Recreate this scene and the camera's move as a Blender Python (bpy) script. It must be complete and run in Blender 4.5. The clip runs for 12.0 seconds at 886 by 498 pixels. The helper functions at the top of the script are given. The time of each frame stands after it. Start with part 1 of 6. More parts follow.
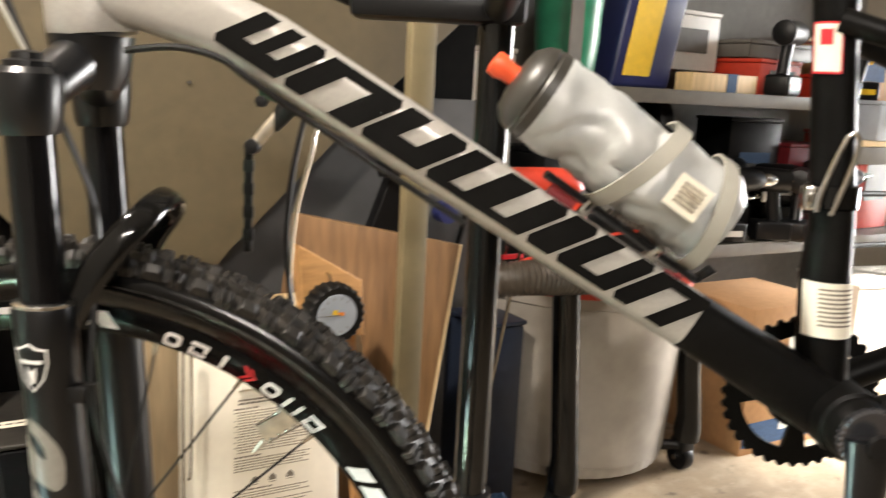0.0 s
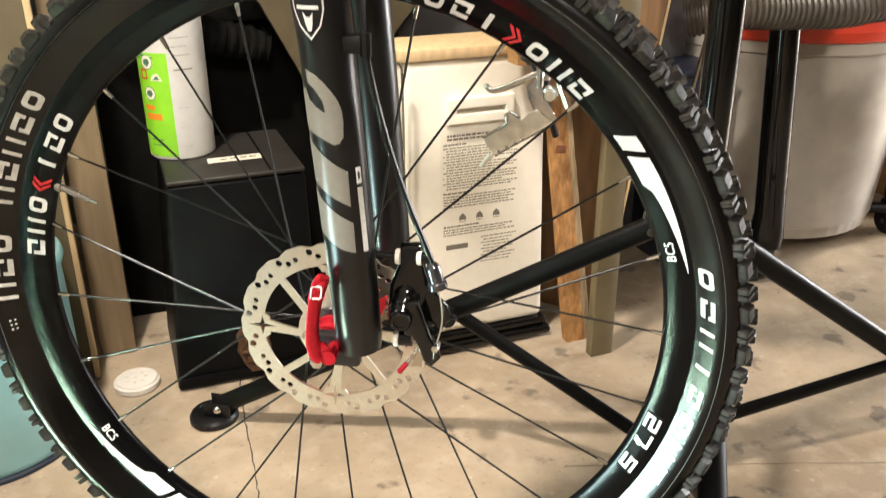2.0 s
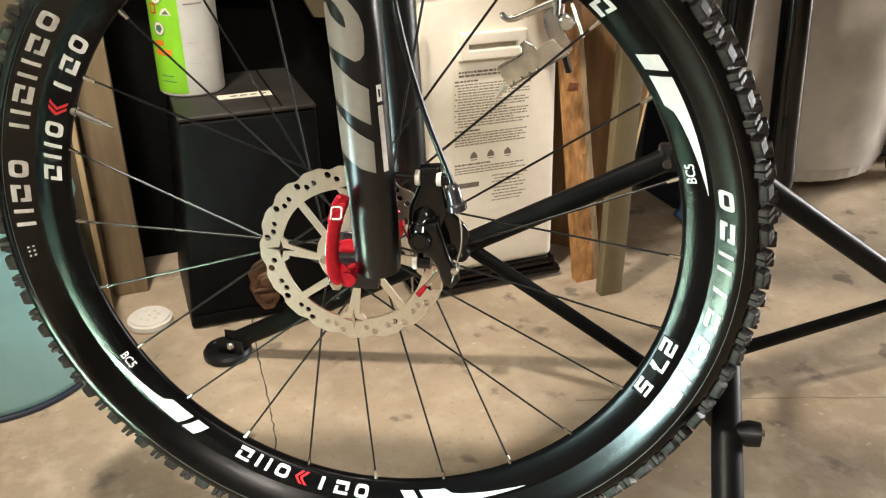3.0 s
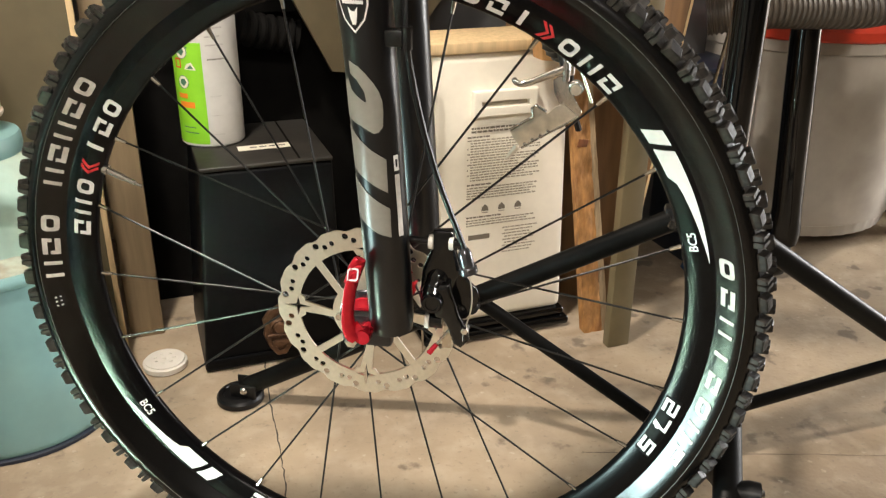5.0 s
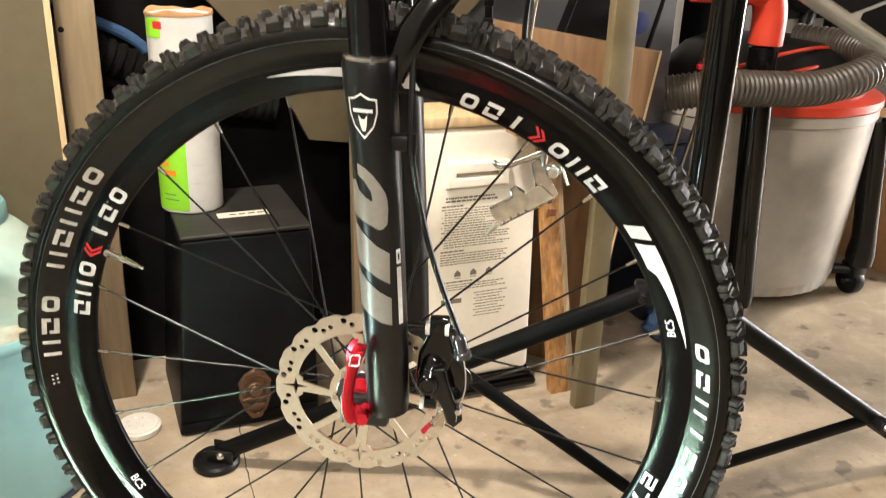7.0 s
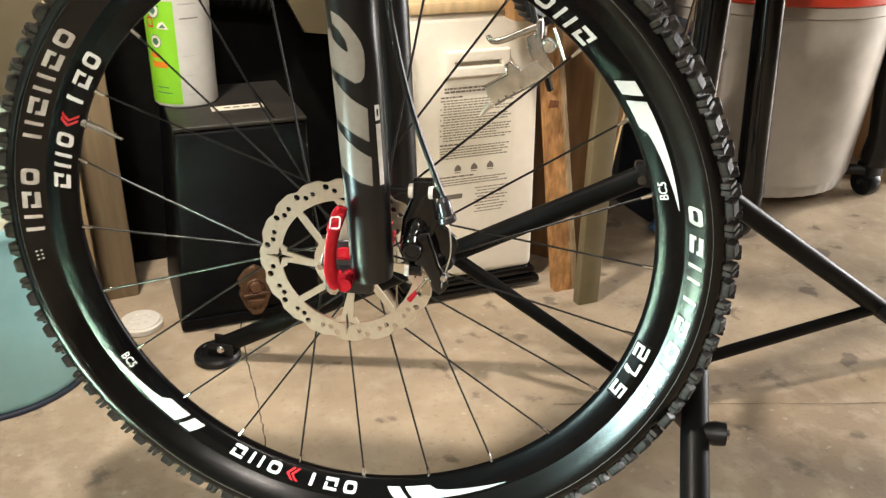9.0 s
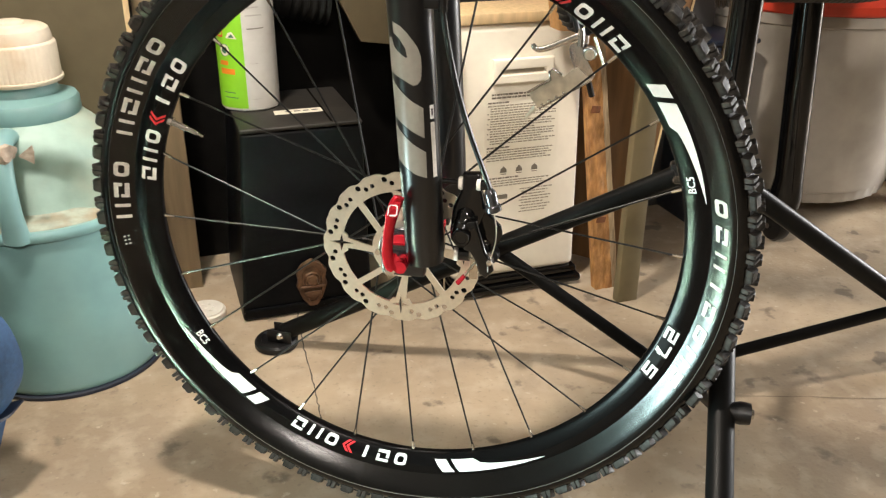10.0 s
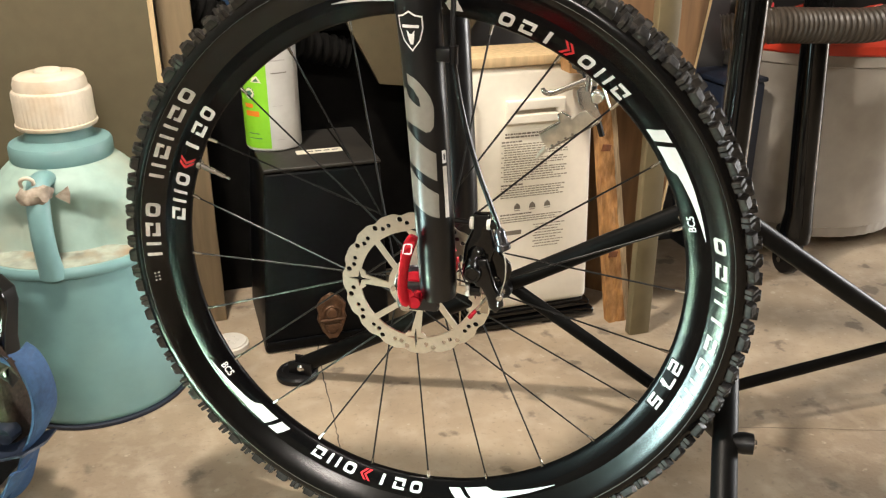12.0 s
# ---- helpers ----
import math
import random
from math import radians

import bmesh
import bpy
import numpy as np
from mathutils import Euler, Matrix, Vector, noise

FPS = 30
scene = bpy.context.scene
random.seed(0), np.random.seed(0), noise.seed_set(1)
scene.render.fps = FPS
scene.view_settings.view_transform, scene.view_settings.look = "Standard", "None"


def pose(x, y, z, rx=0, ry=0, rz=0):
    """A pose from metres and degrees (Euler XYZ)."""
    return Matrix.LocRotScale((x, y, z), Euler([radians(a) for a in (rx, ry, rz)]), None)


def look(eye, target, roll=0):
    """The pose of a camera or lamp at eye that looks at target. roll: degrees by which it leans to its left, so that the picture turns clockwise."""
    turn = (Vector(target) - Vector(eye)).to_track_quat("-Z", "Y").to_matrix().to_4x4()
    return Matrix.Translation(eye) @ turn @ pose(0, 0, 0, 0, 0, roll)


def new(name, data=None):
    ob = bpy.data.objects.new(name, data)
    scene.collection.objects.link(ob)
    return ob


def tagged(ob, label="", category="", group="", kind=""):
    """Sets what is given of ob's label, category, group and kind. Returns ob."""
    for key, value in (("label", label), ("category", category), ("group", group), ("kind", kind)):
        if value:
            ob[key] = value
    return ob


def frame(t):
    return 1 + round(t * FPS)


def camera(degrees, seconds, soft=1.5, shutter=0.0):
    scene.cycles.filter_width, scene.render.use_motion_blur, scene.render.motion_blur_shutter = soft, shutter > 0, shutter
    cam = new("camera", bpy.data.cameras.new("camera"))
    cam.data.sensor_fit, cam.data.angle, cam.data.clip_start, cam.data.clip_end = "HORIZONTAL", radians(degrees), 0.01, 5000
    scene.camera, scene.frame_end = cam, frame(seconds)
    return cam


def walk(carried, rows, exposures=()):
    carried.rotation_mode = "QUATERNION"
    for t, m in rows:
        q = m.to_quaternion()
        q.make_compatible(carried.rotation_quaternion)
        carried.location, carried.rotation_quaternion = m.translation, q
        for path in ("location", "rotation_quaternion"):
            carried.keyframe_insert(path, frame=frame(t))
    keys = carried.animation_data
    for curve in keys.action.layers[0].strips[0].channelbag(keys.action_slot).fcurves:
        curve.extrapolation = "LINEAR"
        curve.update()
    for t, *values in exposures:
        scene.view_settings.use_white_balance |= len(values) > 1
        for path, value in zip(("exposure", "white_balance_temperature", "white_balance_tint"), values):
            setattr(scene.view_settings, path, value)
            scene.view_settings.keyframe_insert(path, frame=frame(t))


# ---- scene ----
cam = camera(54.8, 12.0, soft=1.2, shutter=0.5)
PATH = [
    (0, (0.276, -0.632, 0.825), (0.301, 1.333, 0.452), 3.0),
    (0.5, (0.229, -0.643, 0.808), (0.098, 1.306, 0.376), 1.7),
    (1, (0.202, -0.638, 0.78), (-0.041, 1.27, 0.231), 0.4),
    (1.5, (0.192, -0.637, 0.739), (-0.09, 1.213, 0.034), -0.0),
    (2, (0.189, -0.637, 0.708), (-0.101, 1.172, -0.093), -0.3),
    (2.5, (0.18, -0.644, 0.691), (-0.109, 1.138, -0.169), -0.4),
    (2.7, (0.178, -0.647, 0.683), (-0.111, 1.123, -0.202), -0.4),
    (4.3, (0.177, -0.656, 0.698), (-0.117, 1.103, -0.207), -0.1),
    (4.5, (0.178, -0.659, 0.701), (-0.125, 1.117, -0.167), 0.1),
    (5, (0.179, -0.668, 0.714), (-0.139, 1.131, -0.101), 0.4),
    (5.5, (0.179, -0.675, 0.726), (-0.151, 1.136, -0.056), 0.9),
    (6, (0.175, -0.68, 0.753), (-0.12, 1.148, -0.001), 0.9),
    (6.5, (0.152, -0.695, 0.792), (-0.08, 1.156, 0.072), 1.3),
    (7, (0.143, -0.697, 0.765), (-0.064, 1.156, 0.041), 2.1),
    (7.5, (0.157, -0.683, 0.738), (-0.035, 1.156, -0.026), 1.7),
    (7.7, (0.169, -0.676, 0.736), (-0.014, 1.154, -0.05), 1.4),
    (9.3, (0.174, -0.711, 0.702), (-0.093, 1.067, -0.175), 0.9),
    (9.5, (0.175, -0.733, 0.711), (-0.115, 1.042, -0.162), 0.7),
    (10, (0.183, -0.772, 0.719), (-0.159, 1.003, -0.135), 0.4),
    (10.5, (0.185, -0.804, 0.736), (-0.178, 0.977, -0.098), 0.6),
    (11, (0.192, -0.815, 0.745), (-0.2, 0.972, -0.062), 0.6),
    (11.5, (0.195, -0.814, 0.745), (-0.208, 0.979, -0.043), 0.1),
    (12, (0.198, -0.808, 0.742), (-0.197, 0.988, -0.045), -0.3),
]
# the clip's camera opens up a little while it swings and closes down over the bright floor
STOPS = [(0, 0.02), (0.5, 0.12), (1.5, 0.19), (2, 0.12), (2.5, -0.04), (4.5, -0.24), (5.5, -0.17), (6.5, 0.10), (7.5, 0.12), (9.5, -0.17), (10.5, -0.17), (12, -0.18)]
walk(cam, [(t, look(eye, target, roll)) for t, eye, target, roll in PATH], STOPS)

# ---- world, lamps, exposure ----
def W(u, v, z=0.0):
    """A place given along the wall (u), out of the wall's plane (v), and up."""
    c, s = math.cos(radians(30)), math.sin(radians(30))
    return (u * c - v * s, u * s + v * c, z)


scene.view_settings.exposure = 0.0
world = bpy.data.worlds.new("world")
scene.world = world
world.use_nodes = True
wn = world.node_tree
sky = wn.nodes.new("ShaderNodeTexSky")
sky.sky_type, sky.sun_disc = "NISHITA", False
sky.sun_elevation, sky.sun_rotation = radians(35), radians(120)
wn.links.new(sky.outputs["Color"], wn.nodes["Background"].inputs["Color"])
wn.nodes["Background"].inputs["Strength"].default_value = 0.1


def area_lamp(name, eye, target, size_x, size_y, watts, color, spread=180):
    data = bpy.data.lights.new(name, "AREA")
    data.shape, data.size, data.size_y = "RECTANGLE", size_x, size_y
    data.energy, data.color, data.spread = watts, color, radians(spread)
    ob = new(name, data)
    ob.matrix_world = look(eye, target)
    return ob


# daylight through the low side hatch and the far garage door, a warm lamp overhead, an added beam onto the floor beside
# the hatch, and an added warm fill
area_lamp("side_hatch_daylight", W(-0.705, -0.09, 0.12), W(0.25, -0.14, 0.18), 0.24, 0.22, 1.9, (0.68, 0.97, 0.96), 54)
# Narrow beam added to make a bright floor patch for the tyre to mirror.
area_lamp("floor_patch_beam", W(-0.62, -0.07, 1.66), W(-0.60, -0.08, 0.0), 0.06, 0.12, 850, (0.50, 0.95, 0.93), 7)
area_lamp("garage_door_daylight", W(5.6, 0.22, 1.0), W(1.0, 0.3, 0.2), 1.0, 1.9, 450, (0.98, 0.96, 0.94))
area_lamp("garage_door_sunbeam", W(3.30, -0.50, 1.95), W(2.25, 0.45, 0.0), 0.5, 0.5, 20, (1.0, 0.96, 0.90), 32)
area_lamp("work_lamp_light", (-0.30, -0.24, 1.85), (0.0, 0.32, 0.0), 0.12, 0.09, 44, (1.0, 0.89, 0.77))
# Warm fill added from the south to brighten upright faces; no lamp known there.
area_lamp("south_fill_light", (0.55, -2.05, 1.95), (0.0, 0.5, 0.25), 0.9, 0.16, 67, (1.0, 0.915, 0.83))


# ---- materials ----
def material(name, color, rough=0.5, metal=0.0, vary=0.12, scale=30.0, bump=0.15, stain=0.0, stain_color=None,
             stain_scale=4.0, coat=0.0, stretch=(1, 1, 1), bump_scale=None, spec=0.5, alpha=1.0, rough_vary=0.15, depth=0.002,
             per_object=0.0, trans=0.0, sheen=0.0):
    m = bpy.data.materials.new(name)
    m.use_nodes = True
    nt = m.node_tree
    L, N = nt.links.new, nt.nodes.new
    b = nt.nodes["Principled BSDF"]
    b.inputs["Metallic"].default_value = metal
    b.inputs["Coat Weight"].default_value = coat
    b.inputs["Specular IOR Level"].default_value = spec
    b.inputs["Transmission Weight"].default_value = trans
    b.inputs["Sheen Weight"].default_value = sheen
    tc = N("ShaderNodeTexCoord")
    mp = N("ShaderNodeMapping")
    mp.inputs["Scale"].default_value = stretch
    L(tc.outputs["Object"], mp.inputs["Vector"])
    fine = N("ShaderNodeTexNoise")
    fine.inputs["Scale"].default_value, fine.inputs["Detail"].default_value = scale, 6
    L(mp.outputs["Vector"], fine.inputs["Vector"])
    big = N("ShaderNodeTexNoise")
    big.inputs["Scale"].default_value, big.inputs["Detail"].default_value = stain_scale, 5
    L(mp.outputs["Vector"], big.inputs["Vector"])
    mix = N("ShaderNodeMix")
    mix.data_type = "RGBA"
    ramp = N("ShaderNodeMapRange")
    ramp.inputs["From Min"].default_value, ramp.inputs["From Max"].default_value = 0.3, 0.7
    L(fine.outputs["Fac"], ramp.inputs["Value"])
    L(ramp.outputs["Result"], mix.inputs["Factor"])
    mix.inputs["A"].default_value = (*[c * (1 - vary) for c in color], 1)
    mix.inputs["B"].default_value = (*[min(1, c * (1 + vary)) for c in color], 1)
    out = mix.outputs["Result"]
    if stain > 0:
        st = N("ShaderNodeMapRange")
        st.inputs["From Min"].default_value, st.inputs["From Max"].default_value = 0.48, 0.72
        st.inputs["To Max"].default_value = stain
        L(big.outputs["Fac"], st.inputs["Value"])
        m2 = N("ShaderNodeMix")
        m2.data_type = "RGBA"
        L(st.outputs["Result"], m2.inputs["Factor"])
        L(out, m2.inputs["A"])
        m2.inputs["B"].default_value = (*(stain_color or [c * 0.5 for c in color]), 1)
        out = m2.outputs["Result"]
    L(out, b.inputs["Base Color"])
    rr = N("ShaderNodeMapRange")
    rr.inputs["To Min"].default_value, rr.inputs["To Max"].default_value = max(0.02, rough - rough_vary / 2), min(1, rough + rough_vary / 2)
    L(big.outputs["Fac"], rr.inputs["Value"])
    L(rr.outputs["Result"], b.inputs["Roughness"])
    if bump > 0:
        bm_ = N("ShaderNodeBump")
        bm_.inputs["Strength"].default_value, bm_.inputs["Distance"].default_value = bump, depth
        src = fine
        if bump_scale:
            src = N("ShaderNodeTexNoise")
            src.inputs["Scale"].default_value, src.inputs["Detail"].default_value = bump_scale, 4
            L(mp.outputs["Vector"], src.inputs["Vector"])
        L(src.outputs["Fac"], bm_.inputs["Height"])
        L(bm_.outputs["Normal"], b.inputs["Normal"])
    return m


def concrete():
    """Worn slab: broad darker blotches, mid mottling, pale scuffs and dark pits."""
    m = bpy.data.materials.new("concrete")
    m.use_nodes = True
    nt = m.node_tree
    L, N = nt.links.new, nt.nodes.new
    bsdf = nt.nodes["Principled BSDF"]
    tc = N("ShaderNodeTexCoord")
    col = N("ShaderNodeRGB")
    col.outputs[0].default_value = (0.405, 0.322, 0.225, 1)
    out, heights = col.outputs[0], []
    for scale, detail, lo, hi, amount, tint in ((2.6, 4, 0.42, 0.62, 0.78, (0.20, 0.15, 0.10)), (8, 6, 0.45, 0.68, 0.70, (0.25, 0.20, 0.145)), (26, 7, 0.48, 0.70, 0.42, (0.48, 0.405, 0.305)),
                                             (120, 3, 0.60, 0.72, 0.45, (0.17, 0.135, 0.10)), (16, 9, 0.62, 0.68, 0.75, (0.11, 0.085, 0.062)), (60, 4, 0.66, 0.72, 0.3, (0.68, 0.60, 0.47))):
        nz = N("ShaderNodeTexNoise")
        nz.inputs["Scale"].default_value, nz.inputs["Detail"].default_value = scale, detail
        L(tc.outputs["Object"], nz.inputs["Vector"])
        rg = N("ShaderNodeMapRange")
        rg.inputs["From Min"].default_value, rg.inputs["From Max"].default_value, rg.inputs["To Max"].default_value = lo, hi, amount
        L(nz.outputs["Fac"], rg.inputs["Value"])
        mx = N("ShaderNodeMix")
        mx.data_type = "RGBA"
        L(rg.outputs["Result"], mx.inputs["Factor"])
        L(out, mx.inputs["A"])
        mx.inputs["B"].default_value = (*tint, 1)
        out = mx.outputs["Result"]
        heights.append(nz)
    L(out, bsdf.inputs["Base Color"])
    rr = N("ShaderNodeMapRange")
    rr.inputs["To Min"].default_value, rr.inputs["To Max"].default_value = 0.42, 0.85
    L(heights[1].outputs["Fac"], rr.inputs["Value"])
    L(rr.outputs["Result"], bsdf.inputs["Roughness"])
    bp = N("ShaderNodeBump")
    bp.inputs["Strength"].default_value, bp.inputs["Distance"].default_value = 0.35, 0.002
    L(heights[3].outputs["Fac"], bp.inputs["Height"])
    L(bp.outputs["Normal"], bsdf.inputs["Normal"])
    return m


M = {}
M["concrete"] = concrete()
M["rubber"] = material("tyre_rubber", (0.0024, 0.0023, 0.0022), 0.20, vary=0.25, scale=240, bump=0.15, stain=0.3, stain_color=(0.0055, 0.005, 0.0046), stain_scale=14, depth=0.0005, spec=0.26, rough_vary=0.1)
M["tread"] = material("dusty_tread_rubber", (0.012, 0.0110, 0.0100), 0.46, vary=0.4, scale=160, bump=0.7, stain=0.7, stain_color=(0.058, 0.051, 0.043), stain_scale=45, depth=0.0012, spec=0.24)
M["rim"] = material("rim_black", (0.0024, 0.0024, 0.0026), 0.24, vary=0.1, scale=300, bump=0.03, depth=0.0004, spec=0.11)
M["decal_white"] = material("decal_white", (0.78, 0.78, 0.77), 0.4, vary=0.03, scale=200, bump=0.02)
M["decal_grey"] = material("decal_grey", (0.235, 0.225, 0.20), 0.28, vary=0.05, scale=200, bump=0.02)
M["decal_print"] = material("tyre_print", (0.56, 0.54, 0.50), 0.55, vary=0.15, scale=180, bump=0.08)
M["mould"] = material("mould_line", (0.10, 0.10, 0.095), 0.45, vary=0.2, scale=180, bump=0.05)
M["red"] = material("red_anodised", (0.56, 0.016, 0.032), 0.28, metal=0.6, vary=0.1, scale=150, bump=0.03)
M["decal_red"] = material("decal_red", (0.62, 0.02, 0.03), 0.4, vary=0.05, scale=150, bump=0.02)
M["rotor_steel"] = material("ground_rotor_steel", (0.70, 0.645, 0.55), 0.31, metal=1.0, vary=0.06, scale=260, bump=0.10, rough_vary=0.14, depth=0.0004, stain=0.25, stain_color=(0.66, 0.60, 0.50), stain_scale=40)
# Darker, browner copy of the olive paint: the hanging panel's shade is in its colour.
M["panel_paint"] = material("shaded_tan_paint", (0.086, 0.066, 0.034), 0.6, vary=0.10, scale=40, bump=0.12, stain=0.4, stain_color=(0.064, 0.048, 0.024), stain_scale=5)
M["steel"] = material("brushed_steel", (0.52, 0.485, 0.42), 0.20, metal=1.0, vary=0.08, scale=260, bump=0.06, rough_vary=0.08, depth=0.0004)
M["dull_metal"] = material("dull_plated_metal", (0.74, 0.69, 0.59), 0.36, metal=1.0, vary=0.15, scale=90, bump=0.1, stain=0.4, stain_color=(0.42, 0.37, 0.29), stain_scale=30)
M["dark_red"] = material("dark_red_plastic", (0.16, 0.012, 0.016), 0.45, vary=0.1, scale=60, bump=0.05)
M["chrome"] = material("chrome", (0.58, 0.56, 0.53), 0.2, metal=1.0, vary=0.08, scale=120, bump=0.05)
M["spoke"] = material("spoke_black", (0.006, 0.006, 0.006), 0.36, vary=0.1, scale=200, bump=0.02, spec=0.4)
M["fork"] = material("fork_black", (0.0032, 0.0036, 0.0044), 0.30, vary=0.15, scale=350, bump=0.04, depth=0.0004, spec=0.5, rough_vary=0.08)
M["stanchion"] = material("stanchion_black", (0.005, 0.005, 0.006), 0.14, metal=0.4, vary=0.1, scale=200, bump=0.02)
M["black_paint"] = material("black_paint", (0.0030, 0.0029, 0.0028), 0.42, vary=0.2, scale=160, bump=0.08, stain=0.25, stain_color=(0.012, 0.011, 0.010), stain_scale=18, depth=0.0005, spec=0.11)
M["black_plastic"] = material("black_plastic", (0.0042, 0.0042, 0.0046), 0.38, vary=0.2, scale=200, bump=0.12, depth=0.0006, spec=0.3)
M["silver_paint"] = material("silver_paint", (0.38, 0.365, 0.335), 0.30, metal=0.25, vary=0.06, scale=300, bump=0.03, coat=0.3)
M["wall_paint"] = material("olive_tan_paint", (0.100, 0.081, 0.044), 0.55, vary=0.08, scale=40, bump=0.12, stain=0.35, stain_color=(0.086, 0.068, 0.036), stain_scale=5)
M["plywood"] = material("plywood", (0.175, 0.094, 0.039), 0.6, vary=0.25, scale=16, bump=0.2, stretch=(6, 6, 0.6), stain=0.4, stain_color=(0.11, 0.056, 0.023), stain_scale=5)
M["raw_wood"] = material("raw_wood", (0.41, 0.205, 0.068), 0.75, vary=0.35, scale=60, bump=0.6, stretch=(1.6, 1.6, 0.7), stain=0.75, stain_color=(0.20, 0.078, 0.024), stain_scale=34, depth=0.004)
M["sawn_wood"] = material("sawn_wood", (0.46, 0.25, 0.095), 0.65, vary=0.18, scale=22, bump=0.25, stretch=(1.2, 5, 5), stain=0.5, stain_color=(0.28, 0.135, 0.046), stain_scale=7)
M["grey_wood"] = material("weathered_wood", (0.36, 0.265, 0.155), 0.8, vary=0.3, scale=60, bump=0.4, stretch=(3, 3, 0.4), stain=0.5, stain_color=(0.22, 0.155, 0.09), stain_scale=14)
M["dark_chip"] = material("dark_chip", (0.17, 0.062, 0.022), 0.8, vary=0.3, scale=90, bump=0.4)
M["stud_wood"] = material("weathered_stud", (0.25, 0.185, 0.108), 0.65, vary=0.15, scale=18, bump=0.2, stretch=(6, 6, 0.6), stain=0.4, stain_color=(0.18, 0.13, 0.075), stain_scale=6)
M["pale_wood"] = material("pale_wood", (0.62, 0.46, 0.26), 0.6, vary=0.15, scale=20, bump=0.2, stretch=(6, 6, 0.6))
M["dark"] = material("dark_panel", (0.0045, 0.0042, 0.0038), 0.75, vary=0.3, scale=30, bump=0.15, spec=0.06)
M["grey_sheet"] = material("grey_sheet", (0.055, 0.055, 0.056), 0.55, vary=0.12, scale=25, bump=0.1, stain=0.3, stain_color=(0.06, 0.06, 0.06), stain_scale=6)
M["case"] = material("black_case", (0.0026, 0.0029, 0.0036), 0.42, vary=0.3, scale=140, bump=0.15, stain=0.3, stain_color=(0.010, 0.0095, 0.009), stain_scale=9, depth=0.0008, spec=0.10)
M["case_dust"] = material("dusty_case_top", (0.016, 0.0145, 0.0125), 0.55, vary=0.3, scale=120, bump=0.15, stain=0.5, stain_color=(0.045, 0.039, 0.031), stain_scale=11)
M["bronze"] = material("bronze_latch", (0.115, 0.060, 0.032), 0.42, metal=0.5, vary=0.35, scale=90, bump=0.5, stain=0.6, stain_color=(0.03, 0.017, 0.010), stain_scale=40, depth=0.004)
M["cream"] = material("cream_enamel", (0.86, 0.815, 0.70), 0.36, vary=0.03, scale=60, bump=0.06, stain=0.12, stain_color=(0.55, 0.46, 0.33), stain_scale=7)
M["tag"] = material("weathered_tag", (0.34, 0.28, 0.22), 0.8, vary=0.3, scale=120, bump=0.3, stain=0.6, stain_color=(0.5, 0.45, 0.37), stain_scale=60)
M["paper"] = material("paper", (0.74, 0.70, 0.59), 0.7, vary=0.04, scale=90, bump=0.06)
M["ink"] = material("ink", (0.19, 0.165, 0.13), 0.6, vary=0.1, scale=90, bump=0.0)
M["label_ink"] = material("faded_ink", (0.34, 0.30, 0.235), 0.6, vary=0.3, scale=300, bump=0.0)
M["recess"] = material("shaded_enamel", (0.44, 0.39, 0.30), 0.5, vary=0.1, scale=60, bump=0.05)
M["green_label"] = material("green_label", (0.24, 0.60, 0.025), 0.45, vary=0.05, scale=60, bump=0.05)
M["print_pale"] = material("pale_print", (0.42, 0.41, 0.39), 0.5, vary=0.2, scale=200, bump=0.0)
M["white_label"] = material("white_label", (0.58, 0.575, 0.55), 0.45, vary=0.05, scale=60, bump=0.08)
M["orange_ink"] = material("orange_ink", (0.75, 0.22, 0.02), 0.5, vary=0.05, scale=60, bump=0.0)
M["jug"] = material("aqua_plastic", (0.168, 0.315, 0.318), 0.42, vary=0.08, scale=25, bump=0.1, stain=0.5, stain_color=(0.150, 0.220, 0.190), stain_scale=6)
M["jug_dust"] = material("aqua_dusty_plastic", (0.300, 0.425, 0.375), 0.55, vary=0.12, scale=35, bump=0.15, stain=0.75, stain_color=(0.40, 0.385, 0.29), stain_scale=7)
M["jug_dirt"] = material("jug_dirt", (0.30, 0.33, 0.27), 0.8, vary=0.2, scale=60, bump=0.2, stain=0.9, stain_color=(0.27, 0.19, 0.11), stain_scale=26)
M["cap"] = material("cap_plastic", (0.60, 0.53, 0.42), 0.5, vary=0.07, scale=60, bump=0.12, stain=0.55, stain_color=(0.46, 0.31, 0.16), stain_scale=22)
M["drum"] = material("drum_plastic", (0.39, 0.36, 0.315), 0.30, vary=0.06, scale=30, bump=0.06, stain=0.5, stain_color=(0.12, 0.10, 0.08), stain_scale=5)
M["vac_red"] = material("vac_red_plastic", (0.55, 0.045, 0.02), 0.4, vary=0.08, scale=50, bump=0.05)
M["hose"] = material("hose_plastic", (0.05, 0.04, 0.03), 0.4, vary=0.2, scale=80, bump=0.1)
M["bottle"] = material("bottle_plastic", (0.36, 0.37, 0.365), 0.32, vary=0.10, scale=40, bump=0.4, stain=0.6, stain_color=(0.50, 0.50, 0.475), stain_scale=16, bump_scale=60, depth=0.003)
M["clear_strap"] = material("cage_clear", (0.34, 0.33, 0.29), 0.25, vary=0.08, scale=40, bump=0.05)
M["smoke"] = material("smoke_plastic", (0.028, 0.026, 0.022), 0.4, vary=0.2, scale=60, bump=0.1)
M["orange"] = material("orange_plastic", (0.85, 0.10, 0.03), 0.4, vary=0.05, scale=60, bump=0.05)
M["green_paint"] = material("green_enamel", (0.055, 0.16, 0.10), 0.35, vary=0.2, scale=60, bump=0.1, stain=0.4, stain_color=(0.25, 0.28, 0.2), stain_scale=30)
